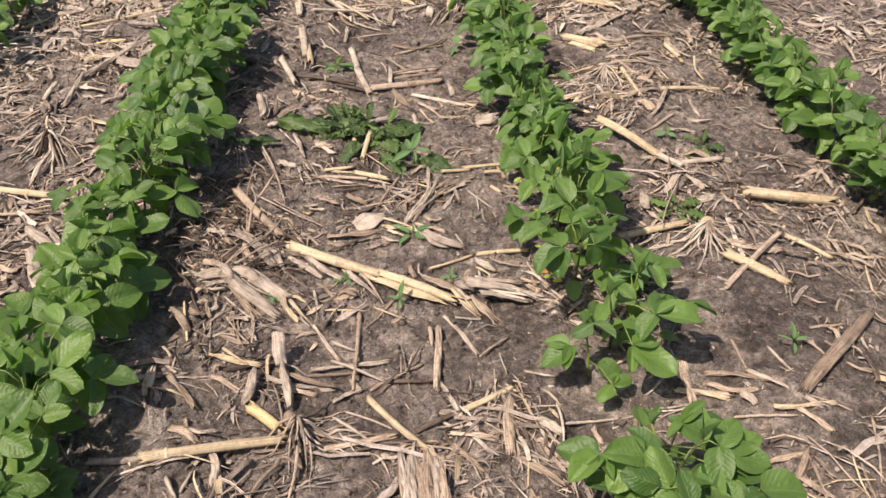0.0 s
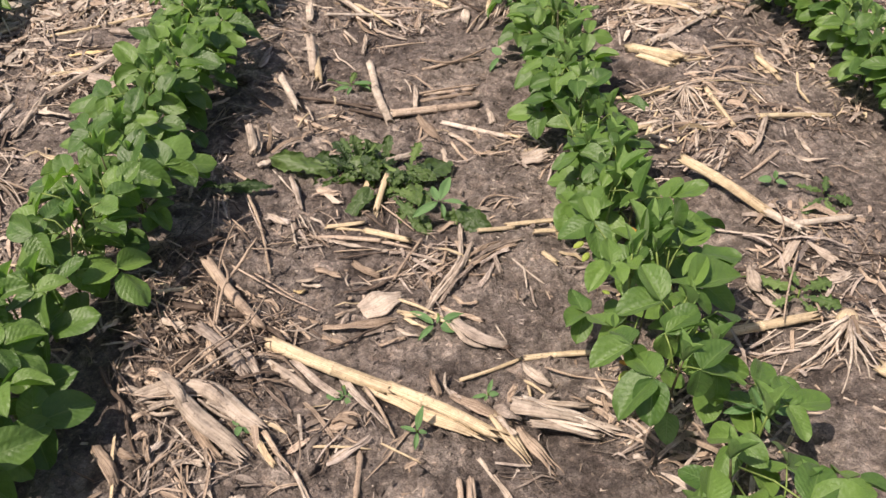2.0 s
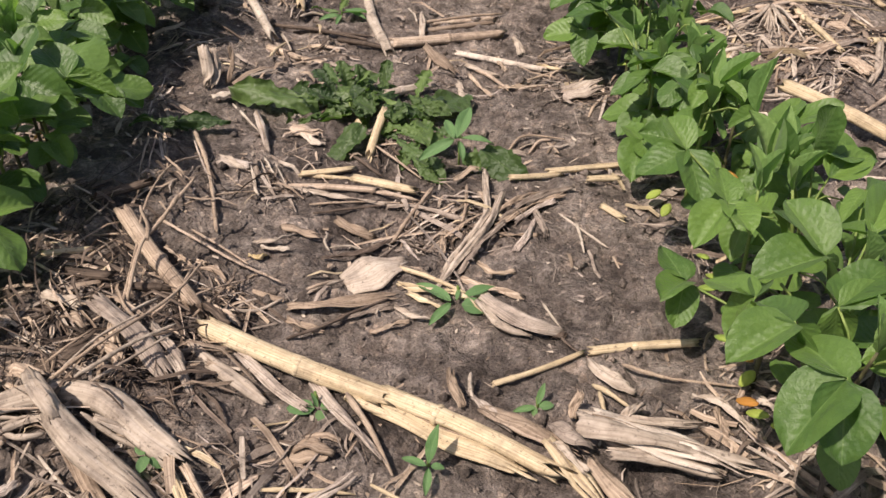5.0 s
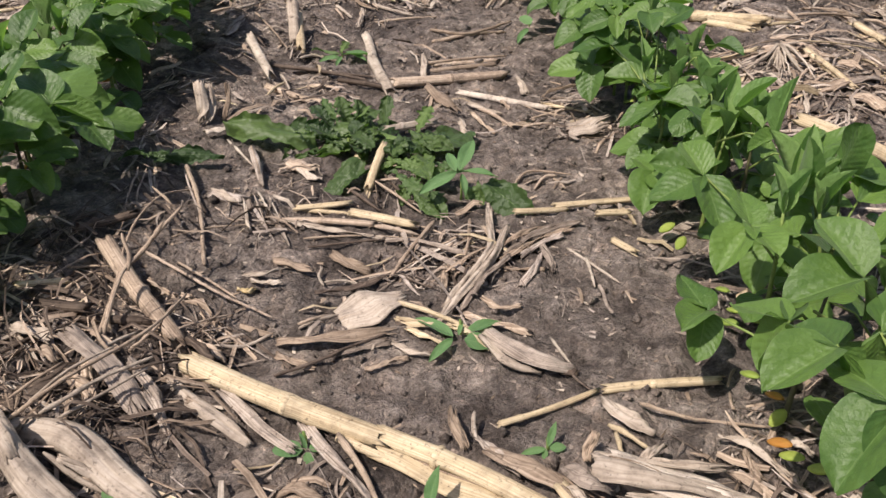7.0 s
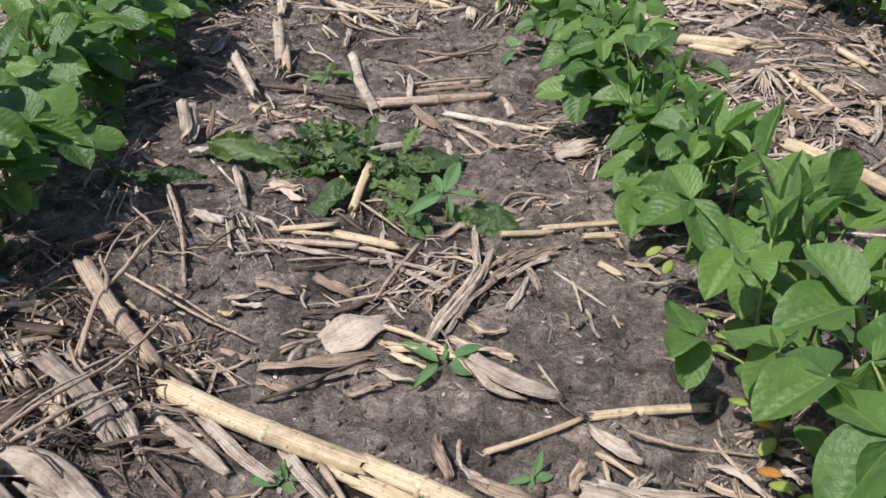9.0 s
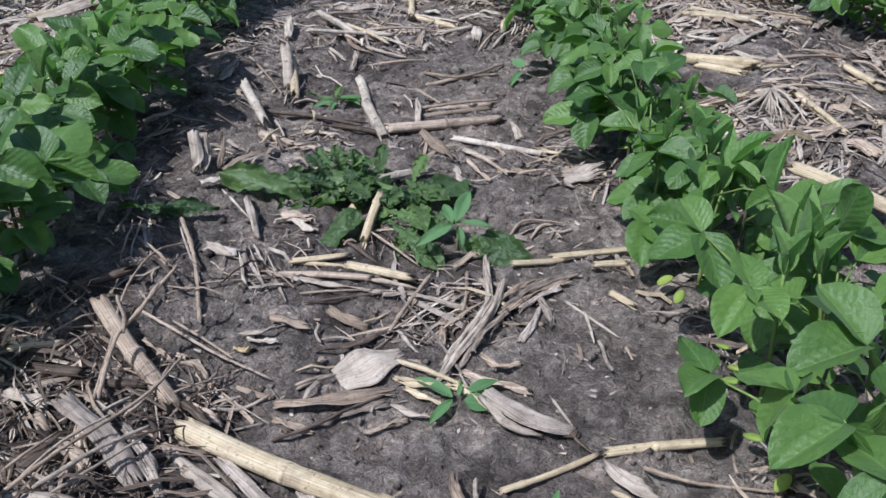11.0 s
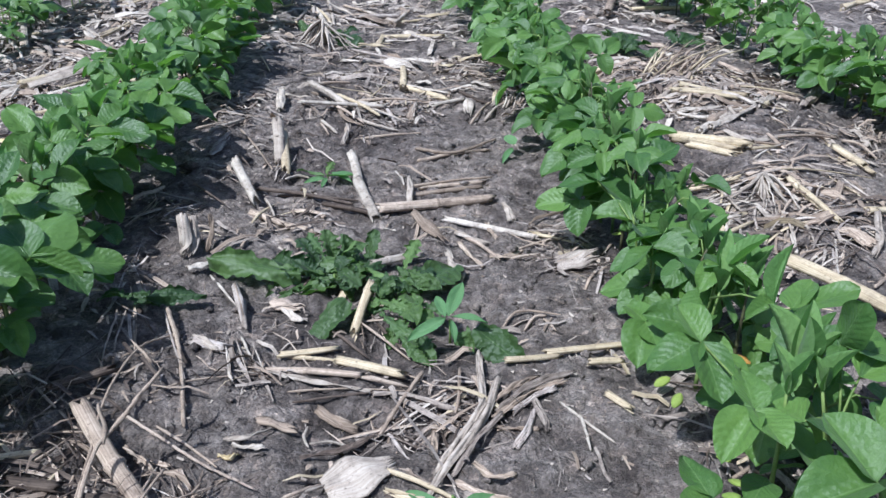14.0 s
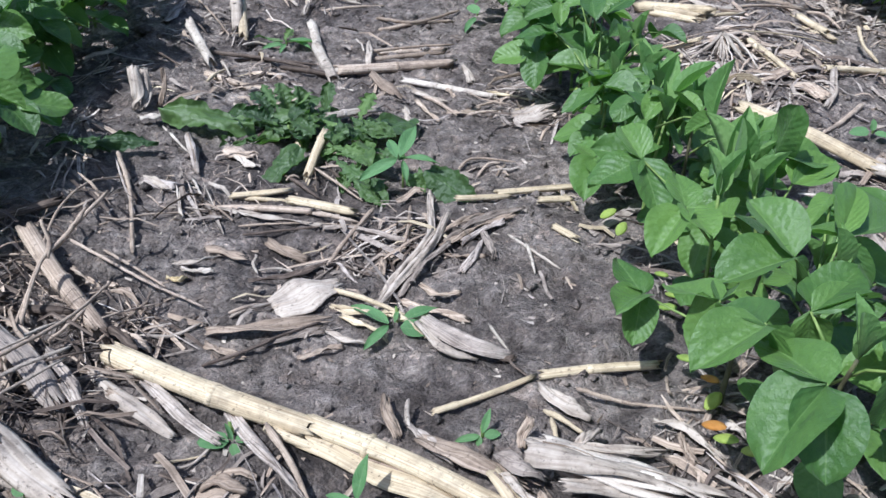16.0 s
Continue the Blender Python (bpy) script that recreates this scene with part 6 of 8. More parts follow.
bent_leaf([(-0.746, 2.689, 0.014), (-0.823, 2.510, 0.018), (-0.912, 2.384, 0.010)], 0.0161, "beige", "torn", 0.15, 0.35)
bent_leaf([(-0.916, 2.413, 0.012), (-0.910, 2.276, 0.012), (-0.917, 2.178, 0.006)], 0.0138, "beige", "torn", 0.15, 0.35)
bent_leaf([(-0.834, 2.491, 0.012), (-0.777, 2.449, 0.018), (-0.723, 2.442, 0.010)], 0.0430, "grey", "torn", 0.20, 0.30)
bent_leaf([(-0.909, 2.310, 0.005), (-0.860, 2.292, 0.008), (-0.818, 2.287, 0.005)], 0.0138, "white", "torn", 0.30, 0.18)
bent_leaf([(-0.818, 2.208, 0.005), (-0.777, 2.225, 0.008), (-0.739, 2.286, 0.005)], 0.0107, "beige", "torn", 0.30, 0.18)
bent_leaf([(-0.946, 2.657, 0.005), (-0.892, 2.661, 0.008), (-0.843, 2.670, 0.005)], 0.0109, "yellow", "torn", 0.30, 0.18)
bent_leaf([(-0.757, 2.185, 0.005), (-0.734, 2.166, 0.008), (-0.710, 2.151, 0.005)], 0.0144, "white", "torn", 0.30, 0.18)
bent_straw([(-1.163, 2.492, 0.004), (-1.134, 2.371, 0.006), (-1.076, 2.190, 0.004)], 0.0139, "beige")
bent_straw([(-1.148, 2.467, 0.004), (-1.133, 2.559, 0.006), (-1.117, 2.723, 0.004)], 0.0105, "tan")
bent_straw([(-1.044, 2.635, 0.004), (-0.960, 2.543, 0.006), (-0.857, 2.547, 0.004)], 0.0081, "tan")
bent_leaf([(-0.713, 1.848, 0.005), (-0.685, 1.899, 0.008), (-0.679, 1.958, 0.005)], 0.0118, "beige", "torn", 0.30, 0.18)
bent_straw([(-0.831, 2.143, 0.004), (-0.808, 2.084, 0.006), (-0.789, 2.025, 0.004)], 0.0069, "tan")
bent_straw([(-0.781, 2.048, 0.004), (-0.749, 2.008, 0.006), (-0.712, 1.962, 0.004)], 0.0067, "tan")
bent_leaf([(-1.264, 2.657, 0.005), (-1.211, 2.634, 0.008), (-1.149, 2.587, 0.005)], 0.0144, "white", "torn", 0.30, 0.18)
bent_straw([(-1.086, 2.155, 0.004), (-1.033, 2.152, 0.006), (-0.978, 2.141, 0.004)], 0.0091, "beige")
bent_leaf([(-0.820, 1.574, 0.014), (-0.752, 1.492, 0.018), (-0.695, 1.398, 0.008)], 0.0244, "beige", "torn", 0.35, 0.20)
bent_leaf([(-0.782, 1.480, 0.012), (-0.742, 1.389, 0.016), (-0.703, 1.315, 0.006)], 0.0274, "beige", "torn", 0.35, 0.20)
bent_straw([(-0.698, 1.360, 0.004), (-0.668, 1.345, 0.006), (-0.636, 1.329, 0.004)], 0.0064, "dark")
bent_leaf([(-0.681, 1.337, 0.005), (-0.647, 1.305, 0.008), (-0.633, 1.305, 0.005)], 0.0101, "white", "torn", 0.30, 0.18)
bent_leaf([(-0.769, 1.565, 0.016), (-0.726, 1.490, 0.016), (-0.700, 1.443, 0.008)], 0.0152, "beige", "torn", 0.30, 0.18)
bent_straw([(-0.910, 1.641, 0.004), (-0.845, 1.625, 0.006), (-0.781, 1.669, 0.004)], 0.0074, "tan")
bent_leaf([(-0.837, 1.433, 0.005), (-0.794, 1.402, 0.008), (-0.778, 1.429, 0.005)], 0.0139, "tan", "torn", 0.30, 0.18)
bent_leaf([(-0.808, 1.335, 0.005), (-0.785, 1.337, 0.008), (-0.769, 1.349, 0.005)], 0.0194, "beige", "torn", 0.30, 0.18)
bent_leaf([(0.025, 3.062, 0.005), (0.080, 2.992, 0.008), (0.158, 2.971, 0.005)], 0.0091, "white", "torn", 0.30, 0.18)
bent_leaf([(-0.222, 2.957, 0.005), (-0.171, 2.939, 0.008), (-0.125, 2.765, 0.008), (-0.077, 2.703, 0.005)], 0.0082, "tan", "torn", 0.30, 0.18)
bent_leaf([(-0.262, 2.999, 0.005), (-0.224, 3.025, 0.008), (-0.178, 3.051, 0.005)], 0.0139, "beige", "torn", 0.30, 0.18)
bent_leaf([(-0.281, 2.871, 0.030), (-0.276, 2.813, 0.020), (-0.279, 2.780, 0.004)], 0.0158, "white", "torn", 0.30, 0.25)
bent_straw([(-0.178, 2.746, 0.004), (-0.157, 2.712, 0.006), (-0.137, 2.684, 0.004)], 0.0081, "white")
bent_leaf([(-0.111, 2.700, 0.020), (-0.114, 2.657, 0.012), (-0.119, 2.593, 0.004)], 0.0101, "beige", "torn", 0.30, 0.18)
bent_straw([(-0.113, 2.795, 0.004), (-0.053, 2.720, 0.006), (0.005, 2.708, 0.004)], 0.0082, "beige")
bent_leaf([(0.049, 2.870, 0.016), (0.043, 2.798, 0.010), (0.038, 2.746, 0.004)], 0.0094, "beige", "torn", 0.30, 0.18)
bent_leaf([(0.124, 3.299, 0.005), (0.148, 3.267, 0.008), (0.175, 3.285, 0.005)], 0.0154, "pale", "torn", 0.30, 0.18)
bent_leaf([(-0.040, 3.625, 0.005), (0.041, 3.617, 0.008), (0.156, 3.651, 0.005)], 0.0145, "white", "torn", 0.30, 0.18)
bent_leaf([(-0.109, 4.133, 0.005), (-0.022, 4.012, 0.008), (0.089, 3.974, 0.005)], 0.0198, "beige", "torn", 0.30, 0.18)
bent_leaf([(-0.236, 4.052, 0.005), (-0.154, 3.968, 0.008), (-0.060, 3.900, 0.005)], 0.0229, "grey", "torn", 0.30, 0.18)
bent_leaf([(-0.311, 4.066, 0.020), (-0.271, 3.923, 0.014), (-0.215, 3.683, 0.006)], 0.0161, "white", "torn", 0.30, 0.18)
bent_straw([(-0.305, 4.587, 0.004), (-0.247, 4.136, 0.006), (-0.216, 3.826, 0.004)], 0.0139, "beige")
bent_leaf([(-0.173, 4.362, 0.005), (-0.152, 4.309, 0.008), (-0.124, 4.308, 0.005)], 0.0144, "white", "torn", 0.30, 0.18)
bent_leaf([(-0.169, 3.347, 0.005), (-0.044, 3.339, 0.008), (0.050, 3.346, 0.005)], 0.0118, "white", "torn", 0.30, 0.18)
bent_leaf([(-0.041, 3.363, 0.005), (0.024, 3.250, 0.008), (0.093, 3.142, 0.005)], 0.0304, "grey", "lance", 0.15, 0.15)
bent_leaf([(0.282, 2.937, 0.030), (0.260, 2.874, 0.016), (0.242, 2.841, 0.004)], 0.0098, "white", "torn", 0.30, 0.18)
bent_straw([(0.213, 2.748, 0.004), (0.242, 2.812, 0.006), (0.264, 2.852, 0.004)], 0.0086, "beige")
bent_straw([(0.168, 2.988, 0.004), (0.225, 2.918, 0.006), (0.268, 2.860, 0.004)], 0.0090, "dark")
bent_straw([(-0.098, 2.640, 0.004), (-0.027, 2.644, 0.006), (0.058, 2.672, 0.004)], 0.0065, "tan")
bent_straw([(0.043, 2.489, 0.004), (0.132, 2.517, 0.006), (0.204, 2.562, 0.004)], 0.0086, "tan")
bent_straw([(-0.403, 2.579, 0.004), (-0.376, 2.610, 0.006), (-0.337, 2.678, 0.004)], 0.0078, "white")
bent_leaf([(-0.380, 2.452, 0.005), (-0.368, 2.495, 0.008), (-0.357, 2.579, 0.005)], 0.0091, "grey", "torn", 0.30, 0.18)
bent_straw([(0.265, 2.817, 0.003), (0.278, 2.855, 0.016), (0.285, 2.884, 0.034)], 0.0051, "white")
bent_straw([(0.275, 2.828, 0.003), (0.289, 2.871, 0.016), (0.300, 2.885, 0.034)], 0.0052, "beige")
bent_straw([(0.290, 2.875, 0.003), (0.298, 2.870, 0.016), (0.303, 2.886, 0.034)], 0.0052, "tan")
bent_straw([(0.296, 2.851, 0.003), (0.305, 2.862, 0.016), (0.317, 2.881, 0.034)], 0.0051, "white")
bent_straw([(0.305, 2.854, 0.003), (0.312, 2.850, 0.016), (0.319, 2.880, 0.034)], 0.0051, "beige")
bent_straw([(0.313, 2.852, 0.003), (0.320, 2.844, 0.016), (0.332, 2.870, 0.034)], 0.0051, "tan")
bent_straw([(0.317, 2.825, 0.003), (0.331, 2.860, 0.016), (0.335, 2.871, 0.034)], 0.0051, "white")
bent_leaf([(0.699, 2.534, 0.005), (0.785, 2.608, 0.008), (0.950, 2.830, 0.005)], 0.0134, "white", "torn", 0.15, 0.30)
bent_leaf([(0.729, 2.821, 0.005), (0.775, 2.797, 0.008), (0.878, 2.849, 0.005)], 0.0100, "beige", "torn", 0.30, 0.18)
bent_leaf([(0.645, 2.688, 0.005), (0.691, 2.637, 0.008), (0.797, 2.688, 0.005)], 0.0071, "white", "torn", 0.30, 0.18)
bent_leaf([(0.926, 2.989, 0.005), (0.993, 2.919, 0.008), (1.047, 2.889, 0.005)], 0.0098, "tan", "torn", 0.30, 0.18)
bent_leaf([(0.680, 2.442, 0.005), (0.721, 2.421, 0.008), (0.828, 2.482, 0.005)], 0.0086, "beige", "torn", 0.30, 0.18)
bent_leaf([(0.837, 2.520, 0.005), (0.920, 2.549, 0.008), (0.980, 2.550, 0.005)], 0.0093, "tan", "torn", 0.30, 0.18)
bent_leaf([(0.949, 2.529, 0.005), (0.919, 2.401, 0.008), (0.946, 2.363, 0.005)], 0.0098, "pale", "torn", 0.30, 0.18)
bent_leaf([(0.532, 2.229, 0.010), (0.570, 2.202, 0.016), (0.636, 2.228, 0.010)], 0.0074, "pale", "torn", 0.30, 0.18)
bent_straw([(0.580, 2.291, 0.010), (0.580, 2.187, 0.016), (0.590, 2.113, 0.010)], 0.0054, "beige")
bent_leaf([(0.656, 2.263, 0.005), (0.727, 2.273, 0.008), (0.806, 2.287, 0.005)], 0.0090, "tan", "torn", 0.30, 0.18)
bent_leaf([(0.696, 2.328, 0.005), (0.768, 2.292, 0.008), (0.833, 2.262, 0.005)], 0.0061, "grey", "torn", 0.30, 0.18)
bent_leaf([(0.713, 2.055, 0.010), (0.761, 2.070, 0.014), (0.832, 2.117, 0.006)], 0.0190, "grey", "lance", 0.20, 0.20)
bent_leaf([(0.709, 2.026, 0.005), (0.729, 1.992, 0.008), (0.742, 1.960, 0.005)], 0.0181, "tan", "torn", 0.40, 0.18)
bent_straw([(0.650, 2.104, 0.004), (0.671, 2.058, 0.006), (0.665, 1.994, 0.004)], 0.0052, "beige")
bent_leaf([(1.022, 2.795, 0.005), (1.064, 2.832, 0.008), (1.154, 2.940, 0.005)], 0.0119, "white", "torn", 0.30, 0.18)
bent_leaf([(0.606, 2.238, 0.005), (0.659, 2.217, 0.008), (0.720, 2.234, 0.005)], 0.0066, "tan", "torn", 0.30, 0.18)
bent_leaf([(0.707, 2.182, 0.005), (0.775, 2.171, 0.008), (0.864, 2.193, 0.005)], 0.0067, "tan", "torn", 0.30, 0.18)
bent_leaf([(-1.097, 3.045, 0.005), (-1.097, 3.206, 0.008), (-1.065, 3.264, 0.005)], 0.0178, "white", "torn", 0.15, 0.30)
bent_leaf([(-1.065, 3.215, 0.005), (-0.974, 3.264, 0.008), (-0.830, 3.371, 0.005)], 0.0233, "beige", "torn", 0.20, 0.30)
bent_leaf([(-1.345, 3.937, 0.040), (-1.275, 3.759, 0.022), (-1.187, 3.562, 0.004)], 0.0282, "beige", "torn", 0.25, 0.25)
bent_leaf([(-1.181, 3.560, 0.005), (-1.132, 3.563, 0.008), (-1.093, 3.623, 0.005)], 0.0154, "grey", "torn", 0.30, 0.18)
bent_leaf([(-1.168, 3.803, 0.005), (-1.071, 3.701, 0.008), (-0.972, 3.649, 0.005)], 0.0255, "beige", "torn", 0.30, 0.18)
bent_leaf([(-1.171, 4.019, 0.005), (-1.039, 3.787, 0.008), (-0.927, 3.626, 0.005)], 0.0147, "beige", "torn", 0.30, 0.18)
bent_leaf([(-1.292, 4.807, 0.030), (-1.216, 4.561, 0.020), (-1.136, 4.289, 0.004)], 0.0183, "white", "torn", 0.30, 0.18)
bent_leaf([(-1.263, 4.767, 0.020), (-1.175, 4.602, 0.012), (-1.057, 4.288, 0.004)], 0.0246, "white", "torn", 0.30, 0.18)
bent_leaf([(-1.285, 4.141, 0.005), (-1.288, 4.324, 0.008), (-1.282, 4.535, 0.005)], 0.0174, "grey", "torn", 0.30, 0.18)
bent_leaf([(-1.066, 4.058, 0.005), (-0.979, 3.994, 0.008), (-0.901, 3.964, 0.005)], 0.0155, "beige", "torn", 0.30, 0.18)
bent_leaf([(-0.978, 3.734, 0.005), (-0.939, 3.750, 0.008), (-0.947, 3.897, 0.005)], 0.0144, "beige", "torn", 0.30, 0.18)
bent_leaf([(-0.934, 3.523, 0.005), (-0.887, 3.502, 0.008), (-0.858, 3.575, 0.005)], 0.0118, "tan", "torn", 0.30, 0.18)
bent_straw([(-1.093, 4.699, 0.004), (-1.022, 4.794, 0.006), (-0.965, 4.936, 0.004)], 0.0143, "tan")
bent_leaf([(-0.875, 3.707, 0.014), (-0.856, 3.638, 0.008), (-0.835, 3.571, 0.003)], 0.0092, "white", "torn", 0.30, 0.18)
bent_leaf([(-1.251, 3.488, 0.005), (-1.216, 3.469, 0.008), (-1.157, 3.371, 0.005)], 0.0272, "white", "torn", 0.50, 0.18)
bent_leaf([(-0.949, 5.035, 0.030), (-0.895, 4.792, 0.016), (-0.849, 4.588, 0.004)], 0.0189, "white", "torn", 0.30, 0.18)
bent_leaf([(-1.056, 4.170, 0.005), (-1.008, 4.252, 0.008), (-0.930, 4.250, 0.005)], 0.0185, "grey", "torn", 0.30, 0.18)

bent_leaf([(-0.001, 0.869, 0.006), (0.002, 0.812, 0.016), (0.003, 0.754, 0.010)], 0.0133, "tan", "torn", 0.40, 0.20)
bent_leaf([(0.016, 0.860, 0.006), (0.014, 0.807, 0.014), (0.018, 0.756, 0.010)], 0.0171, "beige", "torn", 0.40, 0.20)
bent_leaf([(0.026, 0.854, 0.006), (0.029, 0.809, 0.016), (0.034, 0.752, 0.010)], 0.0152, "tan", "torn", 0.40, 0.20)
bent_leaf([(0.044, 0.865, 0.006), (0.041, 0.806, 0.014), (0.041, 0.751, 0.010)], 0.0181, "tan", "torn", 0.40, 0.20)
bent_leaf([(0.054, 0.860, 0.006), (0.055, 0.802, 0.016), (0.057, 0.749, 0.010)], 0.0143, "beige", "torn", 0.40, 0.20)
bent_leaf([(0.069, 0.855, 0.006), (0.065, 0.802, 0.014), (0.070, 0.748, 0.010)], 0.0123, "tan", "torn", 0.40, 0.20)
bent_leaf([(0.658, 2.048, 0.005), (0.716, 2.060, 0.008), (0.820, 2.115, 0.005)], 0.0231, "tan", "lance", 0.15, 0.20)
bent_leaf([(0.808, 2.075, 0.014), (0.760, 1.981, 0.010), (0.723, 1.930, 0.004)], 0.0123, "beige", "torn", 0.30, 0.18)
bent_leaf([(0.723, 2.023, 0.005), (0.727, 1.986, 0.008), (0.739, 1.959, 0.005)], 0.0245, "tan", "torn", 0.40, 0.15)
bent_leaf([(0.883, 2.074, 0.005), (0.871, 2.004, 0.008), (0.876, 1.956, 0.005)], 0.0086, "beige", "torn", 0.30, 0.18)
bent_leaf([(0.804, 1.933, 0.005), (0.850, 1.944, 0.008), (0.894, 1.930, 0.005)], 0.0094, "beige", "torn", 0.30, 0.18)
bent_leaf([(0.744, 1.842, 0.005), (0.780, 1.845, 0.008), (0.819, 1.842, 0.005)], 0.0077, "white", "torn", 0.30, 0.18)
bent_straw([(0.791, 1.945, 0.004), (0.751, 1.903, 0.006), (0.712, 1.870, 0.006), (0.667, 1.825, 0.004)], 0.0079, "tan")
bent_straw([(0.543, 1.926, 0.004), (0.589, 1.928, 0.006), (0.635, 1.897, 0.004)], 0.0068, "beige")
bent_leaf([(0.857, 1.891, 0.005), (0.836, 1.820, 0.008), (0.850, 1.808, 0.005)], 0.0068, "tan", "torn", 0.30, 0.18)
bent_leaf([(0.699, 1.615, 0.005), (0.665, 1.577, 0.008), (0.643, 1.555, 0.005)], 0.0189, "beige", "torn", 0.20, 0.15)
bent_leaf([(0.707, 1.607, 0.005), (0.723, 1.576, 0.008), (0.742, 1.547, 0.005)], 0.0217, "beige", "fan", 0.40, 0.15)
bent_leaf([(0.589, 1.550, 0.022), (0.586, 1.509, 0.026), (0.595, 1.501, 0.012)], 0.0232, "beige", "lance", 0.12, 0.25)
bent_leaf([(0.590, 1.507, 0.005), (0.594, 1.469, 0.008), (0.617, 1.452, 0.005)], 0.0092, "beige", "torn", 0.30, 0.18)
bent_leaf([(0.604, 1.523, 0.005), (0.614, 1.485, 0.008), (0.627, 1.454, 0.005)], 0.0062, "beige", "torn", 0.30, 0.18)
bent_straw([(0.697, 1.733, 0.010), (0.677, 1.639, 0.030), (0.659, 1.607, 0.008)], 0.0030, "tan")
bent_straw([(0.684, 1.578, 0.016), (0.625, 1.473, 0.036), (0.590, 1.401, 0.028)], 0.0036, "tan")
bent_leaf([(0.695, 1.505, 0.005), (0.719, 1.506, 0.008), (0.753, 1.520, 0.005)], 0.0194, "beige", "torn", 0.40, 0.15)
bent_leaf([(0.703, 1.553, 0.005), (0.701, 1.537, 0.008), (0.698, 1.523, 0.005)], 0.0098, "white", "torn", 0.30, 0.18)
bent_leaf([(-0.335, 2.050, 0.050), (-0.329, 2.023, 0.028), (-0.334, 2.019, 0.004)], 0.0196, "beige", "torn", 0.35, 0.25)
bent_leaf([(-0.323, 2.060, 0.046), (-0.317, 2.040, 0.026), (-0.321, 2.013, 0.004)], 0.0128, "beige", "torn", 0.30, 0.25)
bent_leaf([(-0.300, 2.075, 0.040), (-0.294, 2.060, 0.026), (-0.303, 2.034, 0.004)], 0.0080, "tan", "torn", 0.30, 0.25)

corn_stalk(0.650, 2.503, 0.012, 0.942, 2.808, 0.012, 0.0177, "white")
bent_straw([(0.874, 2.911, 0.006), (0.968, 2.916, 0.010), (1.014, 2.803, 0.006)], 0.0131, "tan")
corn_stalk(0.693, 2.773, 0.012, 0.822, 2.731, 0.012, 0.0137, "pale")
bent_straw([(0.642, 2.639, 0.006), (0.678, 2.577, 0.010), (0.760, 2.588, 0.006)], 0.0067, "white")
bent_straw([(0.674, 2.693, 0.006), (0.710, 2.628, 0.010), (0.812, 2.683, 0.006)], 0.0069, "grey")
bent_leaf([(0.637, 2.772, 0.005), (0.669, 2.790, 0.008), (0.721, 2.845, 0.005)], 0.0100, "beige", "torn", 0.30, 0.18)
bent_leaf([(0.952, 2.799, 0.005), (0.952, 2.772, 0.008), (0.963, 2.759, 0.005)], 0.0105, "white", "torn", 0.30, 0.18)
bent_leaf([(0.996, 2.752, 0.010), (1.039, 2.801, 0.016), (1.109, 2.891, 0.010)], 0.0189, "grey", "torn", 0.40, 0.20)
bent_leaf([(0.677, 2.467, 0.005), (0.716, 2.414, 0.008), (0.784, 2.416, 0.005)], 0.0096, "beige", "torn", 0.30, 0.18)
bent_straw([(0.853, 2.606, 0.006), (0.860, 2.570, 0.010), (0.883, 2.565, 0.006)], 0.0042, "tan")
bent_straw([(0.890, 2.564, 0.006), (0.960, 2.536, 0.010), (0.923, 2.415, 0.006)], 0.0056, "beige")
corn_stalk(0.922, 2.445, 0.012, 0.941, 2.359, 0.012, 0.0163, "pale")
bent_straw([(0.775, 2.332, 0.006), (0.827, 2.395, 0.010), (0.865, 2.450, 0.006)], 0.0038, "tan")
bent_straw([(0.810, 2.322, 0.006), (0.838, 2.278, 0.010), (0.890, 2.286, 0.006)], 0.0049, "grey")
bent_leaf([(1.041, 2.594, 0.005), (1.039, 2.550, 0.008), (1.025, 2.486, 0.005)], 0.0196, "beige", "torn", 0.40, 0.20)
bent_leaf([(0.954, 3.207, 0.005), (0.978, 3.157, 0.008), (0.992, 3.089, 0.005)], 0.0152, "tan", "torn", 0.30, 0.18)
bent_straw([(0.503, 2.243, 0.006), (0.561, 2.205, 0.010), (0.630, 2.222, 0.006)], 0.0065, "pale")
bent_straw([(0.628, 2.219, 0.006), (0.689, 2.240, 0.010), (0.775, 2.283, 0.006)], 0.0057, "beige")
bent_straw([(0.580, 2.300, 0.006), (0.582, 2.204, 0.010), (0.588, 2.136, 0.006)], 0.0033, "tan")
bent_leaf([(0.526, 2.141, 0.005), (0.550, 2.168, 0.008), (0.570, 2.183, 0.005)], 0.0073, "white", "torn", 0.30, 0.18)
bent_leaf([(0.637, 2.026, 0.020), (0.639, 2.017, 0.012), (0.637, 2.002, 0.003)], 0.0077, "white", "torn", 0.30, 0.18)
corn_stalk(0.512, 2.100, 0.012, 0.583, 2.099, 0.012, 0.0093, "white")
bent_leaf([(0.538, 2.061, 0.005), (0.552, 2.076, 0.008), (0.576, 2.107, 0.005)], 0.0078, "white", "torn", 0.30, 0.18)
corn_stalk(0.548, 2.049, 0.012, 0.592, 2.022, 0.012, 0.0091, "white")
bent_leaf([(0.697, 2.498, 0.005), (0.737, 2.424, 0.008), (0.895, 2.549, 0.005)], 0.0124, "beige", "torn", 0.30, 0.18)
bent_straw([(0.710, 2.375, 0.006), (0.745, 2.381, 0.010), (0.801, 2.425, 0.006)], 0.0072, "pale")
bent_leaf([(0.952, 2.539, 0.005), (0.949, 2.426, 0.008), (0.989, 2.376, 0.005)], 0.0129, "beige", "torn", 0.30, 0.18)
bent_straw([(0.984, 2.531, 0.006), (1.005, 2.492, 0.010), (1.016, 2.434, 0.006)], 0.0063, "tan")
